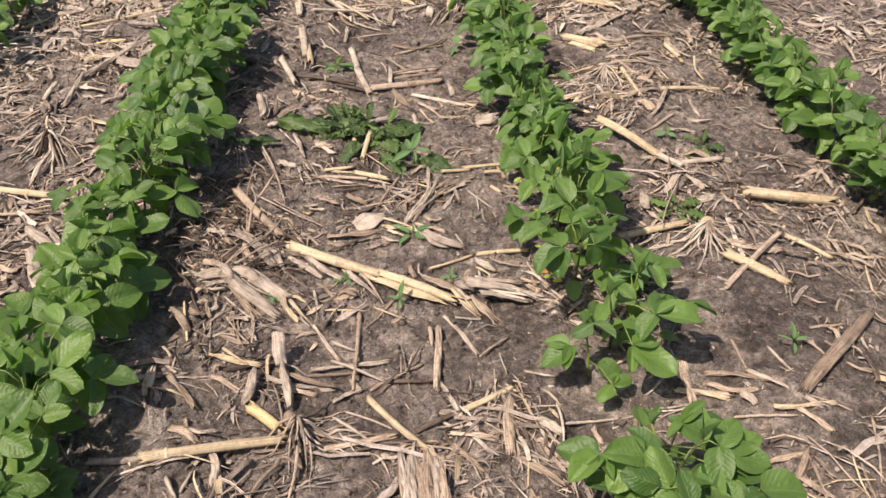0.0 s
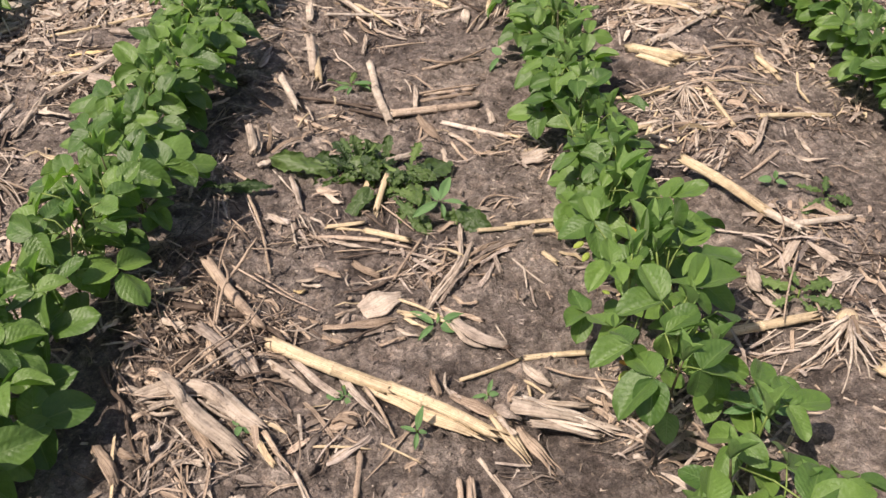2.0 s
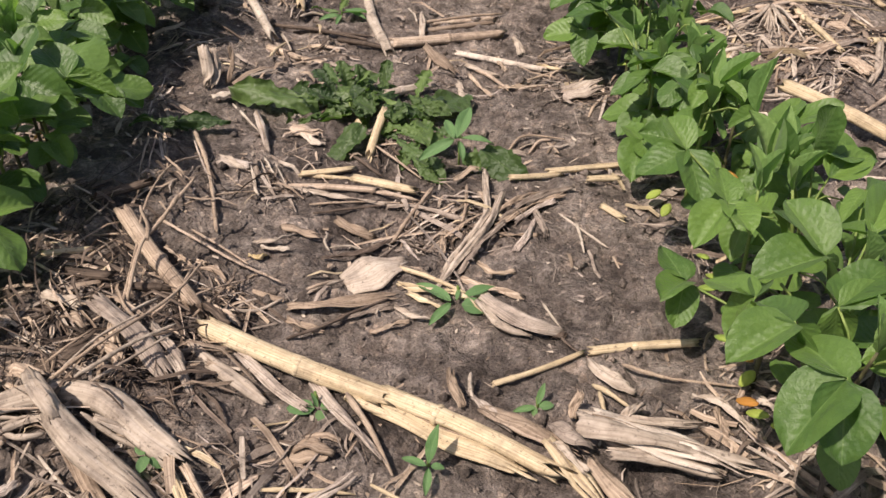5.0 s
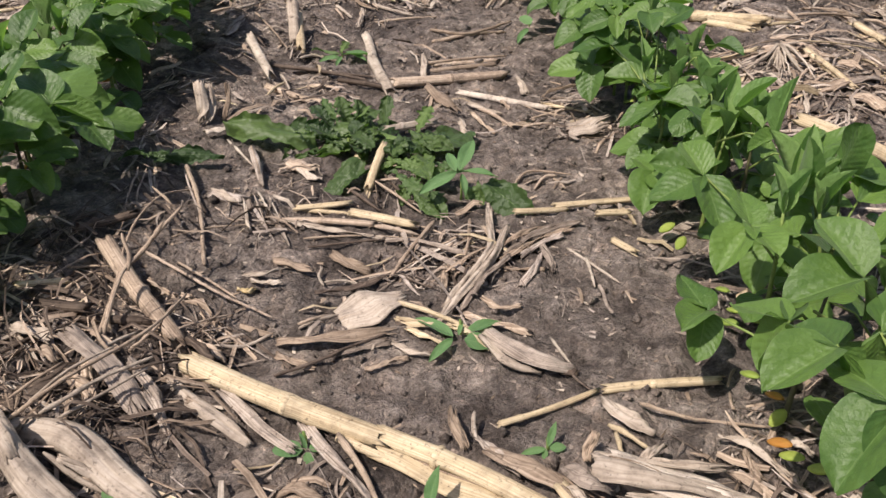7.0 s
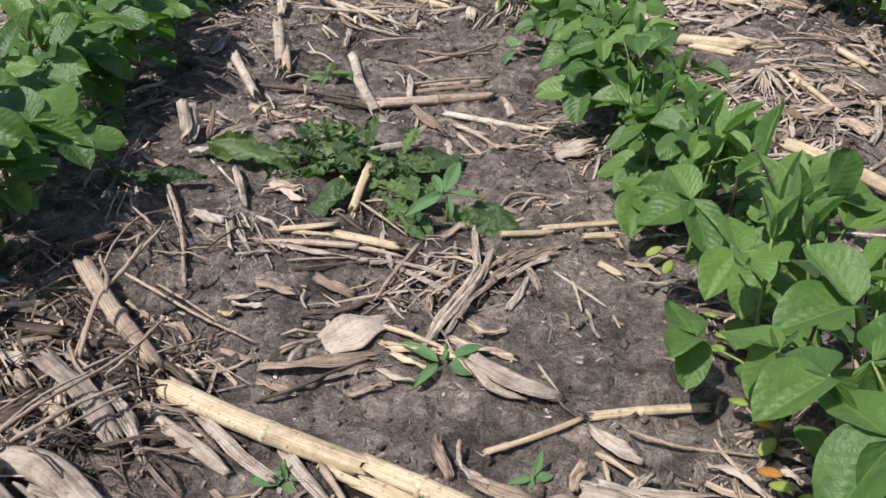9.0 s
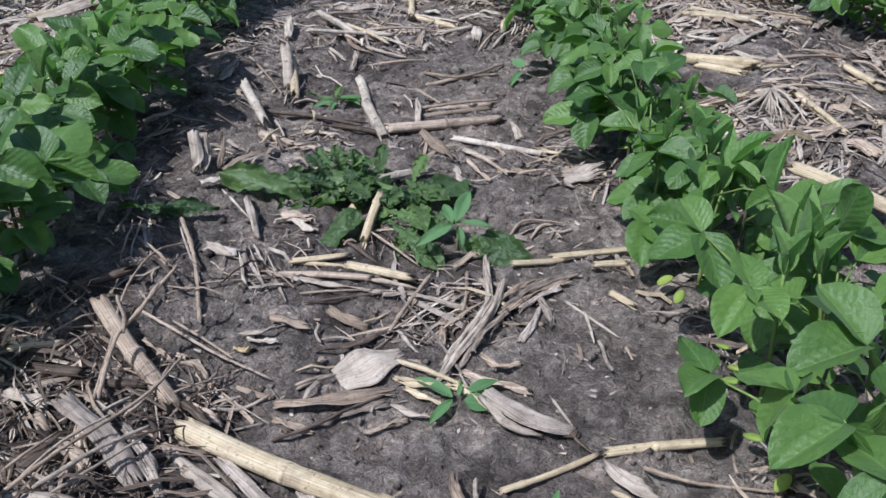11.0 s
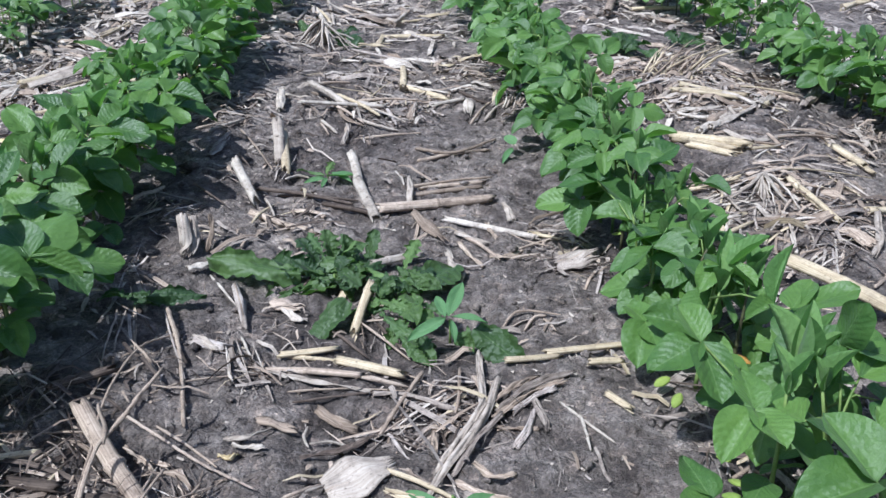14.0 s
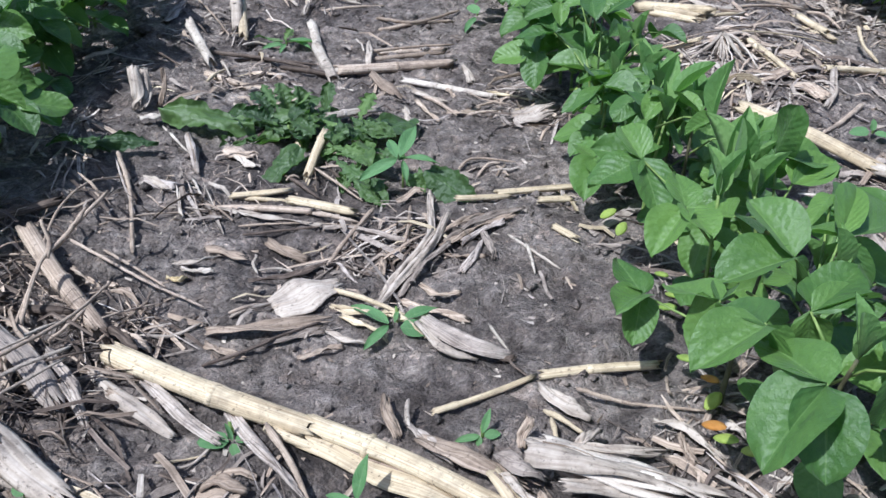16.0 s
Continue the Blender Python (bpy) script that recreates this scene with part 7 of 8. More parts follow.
bent_straw([(0.961, 2.287, 0.045), (0.952, 2.240, 0.030), (0.973, 2.211, 0.002)], 0.0071, "pale")
corn_stalk(1.307, 2.174, 0.012, 1.384, 2.137, 0.012, 0.0208, "pale")
bent_straw([(1.459, 2.646, 0.006), (1.507, 2.580, 0.010), (1.696, 2.704, 0.006)], 0.0133, "beige")
bent_leaf([(1.670, 2.654, 0.005), (1.663, 2.570, 0.008), (1.651, 2.486, 0.005)], 0.0154, "beige", "torn", 0.30, 0.18)
bent_leaf([(1.417, 2.302, 0.014), (1.404, 2.241, 0.016), (1.418, 2.217, 0.006)], 0.0372, "tan", "fan", 0.30, 0.30)
bent_straw([(1.505, 2.253, 0.006), (1.540, 2.252, 0.010), (1.608, 2.294, 0.006)], 0.0123, "beige")
bent_leaf([(1.725, 2.644, 0.005), (1.741, 2.614, 0.008), (1.753, 2.577, 0.005)], 0.0157, "white", "torn", 0.30, 0.18)
bent_leaf([(1.326, 2.077, 0.005), (1.340, 2.001, 0.008), (1.373, 1.957, 0.005)], 0.0109, "beige", "torn", 0.30, 0.18)
bent_straw([(1.528, 2.455, 0.006), (1.514, 2.367, 0.010), (1.509, 2.316, 0.006)], 0.0105, "beige")

bent_straw([(-0.306, 1.443, 0.012), (-0.315, 1.538, 0.030), (-0.319, 1.587, 0.040), (-0.315, 1.635, 0.040), (-0.314, 1.725, 0.025), (-0.293, 1.800, 0.006)], 0.0035, "tan")
bent_straw([(-0.291, 1.659, 0.006), (-0.254, 1.691, 0.010), (-0.202, 1.713, 0.006)], 0.0029, "tan")
bent_straw([(-0.308, 1.610, 0.012), (-0.260, 1.577, 0.014), (-0.209, 1.540, 0.012), (-0.150, 1.517, 0.005)], 0.0038, "tan")
bent_straw([(-0.264, 1.587, 0.010), (-0.227, 1.568, 0.012), (-0.192, 1.539, 0.008)], 0.0033, "tan")
bent_leaf([(-0.292, 1.559, 0.005), (-0.275, 1.553, 0.008), (-0.255, 1.530, 0.005)], 0.0045, "tan", "torn", 0.30, 0.18)
bent_straw([(-0.278, 1.440, 0.008), (-0.258, 1.462, 0.018), (-0.250, 1.531, 0.012)], 0.0036, "tan")
bent_straw([(-0.237, 1.446, 0.006), (-0.217, 1.481, 0.014), (-0.204, 1.518, 0.008)], 0.0037, "tan")
bent_straw([(-0.303, 1.426, 0.008), (-0.291, 1.445, 0.012), (-0.275, 1.471, 0.008)], 0.0036, "white")
bent_straw([(-0.351, 1.483, 0.006), (-0.342, 1.504, 0.010), (-0.342, 1.529, 0.006)], 0.0039, "pale")
bent_straw([(-0.379, 1.533, 0.006), (-0.355, 1.534, 0.010), (-0.348, 1.570, 0.006)], 0.0026, "tan")
corn_stalk(-0.412, 1.517, 0.012, -0.369, 1.538, 0.012, 0.0081, "pale")
bent_leaf([(-0.390, 1.456, 0.010), (-0.365, 1.443, 0.016), (-0.344, 1.435, 0.010)], 0.0136, "beige", "torn", 0.40, 0.20)
bent_leaf([(-0.267, 1.784, 0.005), (-0.244, 1.758, 0.008), (-0.225, 1.751, 0.005)], 0.0085, "beige", "torn", 0.30, 0.18)
bent_straw([(-0.211, 1.802, 0.006), (-0.192, 1.750, 0.010), (-0.187, 1.750, 0.006)], 0.0038, "white")
bent_leaf([(-0.194, 1.584, 0.005), (-0.165, 1.585, 0.008), (-0.143, 1.615, 0.005)], 0.0034, "beige", "torn", 0.30, 0.18)
bent_leaf([(-0.184, 1.579, 0.005), (-0.165, 1.572, 0.008), (-0.147, 1.573, 0.005)], 0.0039, "white", "torn", 0.30, 0.18)
bent_leaf([(-0.196, 1.560, 0.005), (-0.185, 1.558, 0.008), (-0.176, 1.568, 0.005)], 0.0050, "yellow", "torn", 0.30, 0.10)
bent_leaf([(-0.221, 1.754, 0.005), (-0.209, 1.711, 0.008), (-0.205, 1.698, 0.005)], 0.0032, "white", "torn", 0.30, 0.18)
bent_straw([(-0.243, 1.498, 0.004), (-0.209, 1.506, 0.010), (-0.178, 1.530, 0.006)], 0.0019, "tan")
bent_straw([(-0.384, 1.580, 0.006), (-0.345, 1.576, 0.010), (-0.317, 1.588, 0.006)], 0.0027, "tan")
bent_leaf([(-0.276, 1.548, 0.005), (-0.263, 1.553, 0.008), (-0.238, 1.534, 0.005)], 0.0039, "tan", "torn", 0.30, 0.18)
bent_leaf([(-0.355, 1.709, 0.016), (-0.350, 1.714, 0.018), (-0.342, 1.716, 0.010)], 0.0104, "beige", "fan", 0.30, 0.30)

bent_leaf([(-0.395, 1.300, 0.006), (-0.344, 1.322, 0.014), (-0.287, 1.311, 0.016), (-0.242, 1.280, 0.012), (-0.207, 1.253, 0.006)], 0.0285, "beige", "torn", 0.35, 0.30)
bent_leaf([(-0.382, 1.277, 0.005), (-0.345, 1.293, 0.012), (-0.294, 1.281, 0.010)], 0.0100, "beige", "torn", 0.40, 0.20)
bent_leaf([(-0.382, 1.340, 0.020), (-0.367, 1.339, 0.024), (-0.345, 1.326, 0.026)], 0.0154, "tan", "torn", 0.40, 0.20)
bent_leaf([(-0.359, 1.332, 0.034), (-0.328, 1.291, 0.040), (-0.310, 1.270, 0.036)], 0.0182, "beige", "torn", 0.20, 0.25)
bent_leaf([(-0.322, 1.280, 0.034), (-0.278, 1.245, 0.028), (-0.223, 1.209, 0.008)], 0.0268, "beige", "torn", 0.35, 0.22)
bent_straw([(-0.397, 1.309, 0.010), (-0.364, 1.311, 0.014), (-0.326, 1.306, 0.014)], 0.0045, "tan")
bent_straw([(-0.385, 1.296, 0.010), (-0.351, 1.294, 0.014), (-0.315, 1.292, 0.014)], 0.0044, "beige")
bent_straw([(-0.369, 1.278, 0.006), (-0.346, 1.271, 0.009), (-0.331, 1.277, 0.008)], 0.0058, "beige")
bent_straw([(-0.461, 1.364, 0.010), (-0.427, 1.307, 0.020), (-0.401, 1.279, 0.018), (-0.387, 1.238, 0.010), (-0.367, 1.199, 0.004)], 0.0059, "dark")
bent_leaf([(-0.364, 1.244, 0.006), (-0.357, 1.212, 0.010), (-0.347, 1.192, 0.006)], 0.0072, "tan", "torn", 0.30, 0.30)
bent_leaf([(-0.313, 1.418, 0.006), (-0.300, 1.392, 0.010), (-0.292, 1.376, 0.006)], 0.0092, "tan", "torn", 0.30, 0.18)

# old root crowns and a tassel
root_crown(0.683, 1.384, 0.030, 0.125, (0.01, 0.02), 165, 330, 30, "pale", 0.035, 0.35)
root_crown(0.649, 2.182, 0.024, 0.115, (0.0, 0.01), 170, 385, 26, "white", 0.016, 0.45)
root_crown(-0.876, 1.956, 0.040, 0.15, (0.0, 0.02), 180, 370, 30, "dark", 0.02)
root_crown(-0.167, 0.924, 0.045, 0.10, (-0.02, 0.02), 190, 420, 34, "tan", 0.04)
root_crown(-0.231, 3.559, 0.055, 0.16, (0.0, 0.03), 175, 365, 32, "pale", 0.04, 0.4)
root_crown(-1.337, 4.028, 0.03, 0.10, (0.0, 0.02), 180, 360, 20, "white", 0.03, 0.4)
straw_heap(0.744, 2.998, 0.05, 0.10, 0.06, 0.05, 46, 31)
straw_heap(0.691, 2.976, 0.06, -0.05, -0.04, 0.02, 22, 32)


def strewn(count, x_from, x_to, y_from, y_to, seed, big=1.0, tones=("pale", "tan", "tan", "grey", "grey", "white", "dark")):
    """Residue strewn at random where nothing sets one piece apart."""
    r = random.Random(seed)
    for _ in range(count):
        x, y, a = r.uniform(x_from, x_to), r.uniform(y_from, y_to), r.uniform(0, 6.28)
        if min(abs(x - 0.33), abs(x + 0.50), abs(x - 1.08)) < 0.07:
            continue
        kind, make = r.random(), corn_straw
        size, width = r.uniform(0.06, 0.20) * big, r.uniform(0.003, 0.006)
        if kind < 0.28:
            make, size, width = corn_stalk, r.uniform(0.05, 0.24) * big, r.uniform(0.009, 0.020)
        elif kind < 0.60:
            make, size, width = corn_husk, r.uniform(0.05, 0.16) * big, r.uniform(0.010, 0.028)
        z = max(0.004, width * 0.42) + (0.0 if make is corn_husk else 0.004)
        make(x, y, z, x + math.cos(a) * size, y + math.sin(a) * size, z + r.uniform(0, 0.012), width, r.choice(tones))


BLEACHED = ("pale", "tan", "white", "white", "grey", "pale")
strewn(40, -1.55, -0.62, 0.9, 2.8, 21, 1.0, BLEACHED)
strewn(46, -0.4, 0.98, 2.8, 4.4, 23, 0.9, BLEACHED)
strewn(80, -2.2, -0.6, 2.5, 4.6, 26, 1.2, BLEACHED)
strewn(30, -1.7, -0.72, 2.2, 3.7, 31, 1.25, ("white", "white", "pale", "grey"))
strewn(30, -0.4, 0.25, 2.85, 4.2, 32, 1.0, ("white", "white", "pale", "grey"))
strewn(4, -0.42, 0.2, 0.55, 1.15, 24, 0.7)
strewn(24, 1.2, 1.9, 1.2, 3.4, 25, 1.0, BLEACHED)
strewn(14, -0.47, -0.33, 0.9, 1.75, 27, 0.45, ("dark", "dark", "tan", "dark", "grey"))

scatter("leaf_litter", "shredded tan corn leaf and straw scraps over the soil", 20000, -1.7, 1.8, 0.35, 3.2, ["tan", "grey", "dark", "grey", "tan"], 0.030, 0.0030, 3, 0.25, 1, 1.0, 0.006, 0.05)
scatter("coarse_litter", "longer scraps of dry corn leaf over the soil", 6600, -1.7, 1.8, 0.35, 3.4, ["tan", "grey", "tan", "pale", "grey", "dark"], 0.056, 0.0050, 4, 0.3, 1, 1.3, 0.009, 0.045)
scatter("straw_bundles", "bundled fibres of shredded corn leaf over the soil", 1150, -1.7, 1.8, 0.35, 3.4, ["tan", "grey", "tan", "grey", "dark", "white"], 0.070, 0.0030, 7, 0.2, 6, 1.3, 0.007)
scatter("lane_litter", "bleached corn leaf and straw scraps between the rows", 3400, -1.75, -0.62, 1.0, 3.2, ["white", "tan", "grey", "grey", "white"], 0.062, 0.0062, 14, 0.0, 1, 1.5, 0.009)
scatter("lane_litter", "weathered corn leaf and straw scraps between the rows", 950, 0.46, 0.98, 1.2, 3.2, ["tan", "grey", "white", "dark", "tan"], 0.060, 0.0048, 15, 0.2, 1, 1.5, 0.009)
scatter("trodden_fibres", "thin brown corn fibres trodden into the soil", 4200, -0.40, 0.34, 0.5, 2.5, ["tan", "grey", "dark", "grey"], 0.044, 0.0015, 16, 0.2, 1, 2.0, 0.006, 0.14)
scatter("lane_scraps", "curled scraps of dry corn leaf lying loose on the soil", 900, -0.40, 0.30, 0.7, 2.15, ["tan", "white", "grey", "tan", "grey"], 0.046, 0.0038, 19, 0.35, 1, 2.0, 0.010)
scatter("trodden_strips", "narrow strips of weathered corn leaf trodden into the soil", 300, -0.40, 0.30, 0.7, 2.2, ["tan", "grey", "grey", "dark", "white"], 0.075, 0.0030, 17, 0.25, 4, 2.0)
scatter("tangled_straw", "brown tangle of corn straw and leaf strips beside the row", 600, -0.44, -0.19, 1.30, 1.72, ["tan", "dark", "tan", "dark", "dark"], 0.060, 0.0020, 41, 0.0, 1, 1.2, 0.016, 0.12)
scatter("far_litter", "dense mat of bleached corn residue over the soil", 17000, -2.6, 2.6, 2.4, 5.8, ["tan", "white", "grey", "white", "grey"], 0.070, 0.0070, 5, 0.01, 1, 1.6, 0.009)
scatter("far_litter", "dense mat of bleached corn residue over the soil", 3600, -2.1, -0.62, 2.5, 4.6, ["white", "tan", "white", "grey"], 0.070, 0.0075, 18, 0.0)
clods(9000, 6)
clods(130, 9, 1.7)
chaff(9000, 8)

# ---- weeds ----
weed("dandelion", "dark green dandelion with broad crinkled leaves on the soil", -0.096, 1.949, 0.020, [
    (-0.144, 1.940, 0.021, -0.283, 1.964, 0.032, "t3"),
    (-0.069, 1.983, 0.024, -0.153, 1.912, 0.004, "t2"),
    (-0.072, 1.865, 0.019, -0.119, 1.803, -0.004, "b"),
    (-0.123, 1.984, 0.010, -0.148, 2.018, 0.052, "t1"),
    (-0.101, 1.993, 0.009, -0.108, 2.018, 0.060, "t1"),
    (-0.075, 1.983, 0.009, -0.077, 1.997, 0.059, "t0"),
    (-0.042, 1.990, 0.008, -0.040, 2.015, 0.058, "t2"),
    (-0.152, 1.966, 0.012, -0.199, 2.013, 0.026, "t1"),
    (-0.113, 1.984, 0.030, -0.138, 2.006, 0.061, "d"),
    (-0.087, 1.983, 0.029, -0.063, 1.981, 0.059, "d"),
    (-0.112, 1.949, 0.010, -0.157, 1.965, 0.042, "t0"),
    (-0.068, 1.914, 0.009, -0.064, 1.964, 0.039, "t1"),
    (-0.060, 1.938, 0.009, -0.094, 1.965, 0.039, "b"),
    (-0.142, 1.949, 0.006, -0.192, 1.905, 0.005, "t1"),
], 301, 11)
weed("dandelion", "deeply toothed green dandelion beside a fallen stalk", -0.001, 1.890, 0.020, [
    (-0.025, 1.890, 0.018, 0.052, 1.942, 0.018, "d"),
    (0.033, 1.902, 0.008, 0.090, 1.993, 0.018, "b"),
    (-0.021, 1.843, 0.018, 0.053, 1.822, 0.018, "d"),
    (-0.025, 1.829, 0.018, 0.020, 1.784, 0.008, "d"),
    (-0.033, 1.850, 0.028, 0.022, 1.832, 0.023, "d"),
    (0.023, 1.846, 0.023, 0.077, 1.835, 0.018, "d"),
    (0.006, 1.827, 0.008, -0.015, 1.789, -0.007, "t1"),
    (0.009, 1.954, 0.018, 0.030, 2.008, 0.048, "d"),
    (-0.009, 1.905, 0.008, -0.034, 1.860, 0.008, "t1"),
    (0.102, 1.783, 0.018, 0.160, 1.726, -0.004, "b"),
    (0.005, 1.786, 0.008, 0.048, 1.745, -0.007, "b"),
    (0.027, 1.784, 0.008, 0.048, 1.752, -0.007, "t1"),
    (0.072, 1.767, 0.008, 0.129, 1.776, 0.008, "t1"),
], 302, 11)
weed("dandelion", "flat dark leaves of a weed in the shade of the row", -0.384, 1.879, 0.010, [
    (-0.345, 1.857, 0.040, -0.274, 1.887, 0.025, "t3"),
    (-0.365, 1.853, 0.044, -0.412, 1.864, 0.048, "t1"),
    (-0.375, 1.867, 0.040, -0.330, 1.854, 0.032, "t0"),
], 303, 0)
weed("seedling", "small grey-green broadleaf seedling above the dandelion", 0.069, 1.810, 0.035, [
    (0.066, 1.783, 0.038, 0.087, 1.838, 0.063, "l"),
    (0.062, 1.779, 0.038, 0.012, 1.756, 0.023, "l"),
    (0.069, 1.782, 0.038, 0.117, 1.774, 0.038, "l"),
    (0.062, 1.783, 0.038, 0.050, 1.826, 0.048, "l"),
    (0.069, 1.776, 0.038, 0.074, 1.752, 0.018, "l"),
], 304)
weed("seedling", "small grey-green broadleaf weed seedling on bare soil", 0.051, 1.476, 0.015, [
    (0.043, 1.465, 0.008, 0.005, 1.496, 0.013, "l"),
    (0.043, 1.461, 0.008, 0.018, 1.438, 0.000, "l"),
    (0.055, 1.468, 0.008, 0.093, 1.488, 0.013, "l"),
    (0.054, 1.458, 0.008, 0.085, 1.456, 0.003, "m"),
    (0.049, 1.465, 0.008, 0.053, 1.478, 0.018, "l"),
], 305)
weed("seedling", "small green weed seedling beside the stalk", -0.095, 1.329, 0.012, [
    (-0.096, 1.320, 0.001, -0.123, 1.322, 0.002, "m"),
    (-0.093, 1.320, 0.001, -0.098, 1.328, 0.014, "l"),
    (-0.091, 1.320, 0.001, -0.074, 1.326, 0.001, "m"),
    (-0.093, 1.317, 0.001, -0.087, 1.307, -0.006, "m"),
], 306)
weed("seedling", "small green weed seedling beside the stalk", 0.120, 1.319, 0.012, [
    (0.118, 1.311, 0.000, 0.096, 1.309, -0.002, "l"),
    (0.120, 1.314, 0.000, 0.127, 1.325, 0.018, "l"),
    (0.121, 1.311, 0.000, 0.136, 1.314, 0.000, "m"),
    (0.118, 1.310, 0.000, 0.115, 1.305, -0.008, "m"),
], 307)
weed("seedling", "low spreading weed seedling", -0.141, 2.414, 0.010, [
    (-0.143, 2.378, 0.006, -0.198, 2.410, 0.016, "d"),
    (-0.138, 2.378, 0.006, -0.073, 2.398, 0.004, "l"),
    (-0.133, 2.399, 0.006, -0.087, 2.372, -0.001, "l"),
    (-0.141, 2.390, 0.006, -0.128, 2.433, 0.020, "d"),
    (-0.143, 2.376, 0.003, -0.181, 2.362, 0.002, "l"),
    (-0.138, 2.376, 0.003, -0.147, 2.347, -0.003, "l"),
], 308)
weed("seedling", "small grey-green broadleaf weed seedling", 0.725, 1.026, 0.020, [
    (0.708, 1.007, 0.063, 0.706, 1.025, 0.088, "l"),
    (0.706, 1.009, 0.058, 0.686, 1.022, 0.062, "l"),
    (0.712, 1.008, 0.058, 0.738, 1.013, 0.063, "l"),
    (0.708, 1.004, 0.058, 0.708, 0.988, 0.043, "l"),
], 309)
weed("seedling", "low green weed among the straw", 0.648, 1.478, 0.015, [
    (0.637, 1.474, 0.042, 0.588, 1.525, 0.034, "d"),
    (0.646, 1.483, 0.043, 0.645, 1.527, 0.053, "d"),
    (0.648, 1.470, 0.043, 0.707, 1.493, 0.048, "d"),
    (0.644, 1.456, 0.043, 0.700, 1.433, 0.043, "d"),
    (0.636, 1.451, 0.042, 0.658, 1.415, 0.034, "d"),
    (0.632, 1.459, 0.041, 0.595, 1.456, 0.025, "d"),
], 310)
weed("seedling", "yellowing low weed among the straw", 0.820, 1.785, 0.015, [
    (0.800, 1.760, 0.042, 0.755, 1.766, 0.057, "d"),
    (0.808, 1.761, 0.041, 0.828, 1.804, 0.053, "d"),
    (0.807, 1.746, 0.041, 0.865, 1.747, 0.027, "d"),
    (0.799, 1.736, 0.042, 0.795, 1.677, 0.033, "d"),
    (0.791, 1.735, 0.043, 0.744, 1.701, 0.037, "d"),
], 311)
weed("seedling", "tiny broadleaf seedling on bare soil", 0.740, 1.827, 0.012, [
    (0.722, 1.807, 0.043, 0.697, 1.813, 0.042, "m"),
    (0.728, 1.810, 0.043, 0.730, 1.816, 0.058, "m"),
    (0.727, 1.803, 0.043, 0.747, 1.792, 0.042, "m"),
], 312)
weed("seedling", "broadleaf weed with glossy serrated leaves beside the row", 0.512, 1.244, 0.050, [
    (0.468, 1.194, 0.081, 0.425, 1.194, 0.073, "l"),
    (0.471, 1.192, 0.081, 0.529, 1.186, 0.074, "l"),
    (0.472, 1.196, 0.082, 0.511, 1.217, 0.101, "l"),
    (0.471, 1.196, 0.081, 0.461, 1.205, 0.105, "l"),
    (0.474, 1.194, 0.077, 0.481, 1.168, 0.058, "l"),
], 313)
weed("seedling", "tiny seedling with round leaves", -0.241, 1.263, 0.010, [
    (-0.239, 1.258, 0.015, -0.241, 1.241, 0.015, "m"),
    (-0.235, 1.257, 0.014, -0.226, 1.250, 0.008, "m"),
    (-0.241, 1.260, 0.015, -0.251, 1.270, 0.017, "m"),
], 314)
weed("seedling", "tiny seedling with round leaves", 0.012, 1.253, 0.015, [
    (0.013, 1.242, 0.008, 0.021, 1.261, 0.038, "l"),
    (0.011, 1.240, 0.008, -0.011, 1.251, 0.008, "l"),
    (0.013, 1.238, 0.008, 0.010, 1.216, -0.002, "l"),
    (0.015, 1.240, 0.008, 0.027, 1.237, 0.008, "m"),
], 315)
weed("seedling", "green weeds among far straw", 0.689, 3.327, 0.020, [
    (0.660, 3.255, 0.045, 0.671, 3.379, 0.086, "t1"),
    (0.668, 3.251, 0.045, 0.725, 3.319, 0.088, "t1"),
    (0.648, 3.241, 0.043, 0.621, 3.347, 0.059, "t2"),
    (0.670, 3.228, 0.046, 0.749, 3.248, 0.077, "t1"),
    (0.674, 3.212, 0.046, 0.757, 3.156, 0.057, "t2"),
], 316)
weed("seedling", "green weeds among far straw", 0.929, 3.485, 0.020, [
    (0.878, 3.368, 0.029, 0.854, 3.418, 0.063, "t1"),
    (0.890, 3.375, 0.027, 0.971, 3.436, 0.056, "t1"),
    (0.891, 3.353, 0.027, 0.965, 3.362, 0.037, "t2"),
], 317)
weed("seedling", "low green weed by an old root crown", -0.298, 3.675, 0.020, [
    (-0.296, 3.611, 0.034, -0.315, 3.647, 0.069, "b"),
    (-0.291, 3.615, 0.033, -0.260, 3.653, 0.057, "b"),
], 318)
weed("seedling", "low green weed on the straw", -0.172, 3.711, 0.020, [
    (-0.176, 3.620, 0.014, -0.217, 3.688, 0.029, "t1"),
    (-0.161, 3.624, 0.012, -0.132, 3.466, 0.011, "t1"),
    (-0.167, 3.640, 0.013, -0.140, 3.713, 0.031, "t2"),
], 319)
weed("seedling", "small weed on the soil", 0.259, 2.571, 0.015, [
    (0.255, 2.507, 0.018, 0.234, 2.536, 0.028, "m"),
    (0.249, 2.507, 0.008, 0.222, 2.462, -0.002, "l"),
], 320)

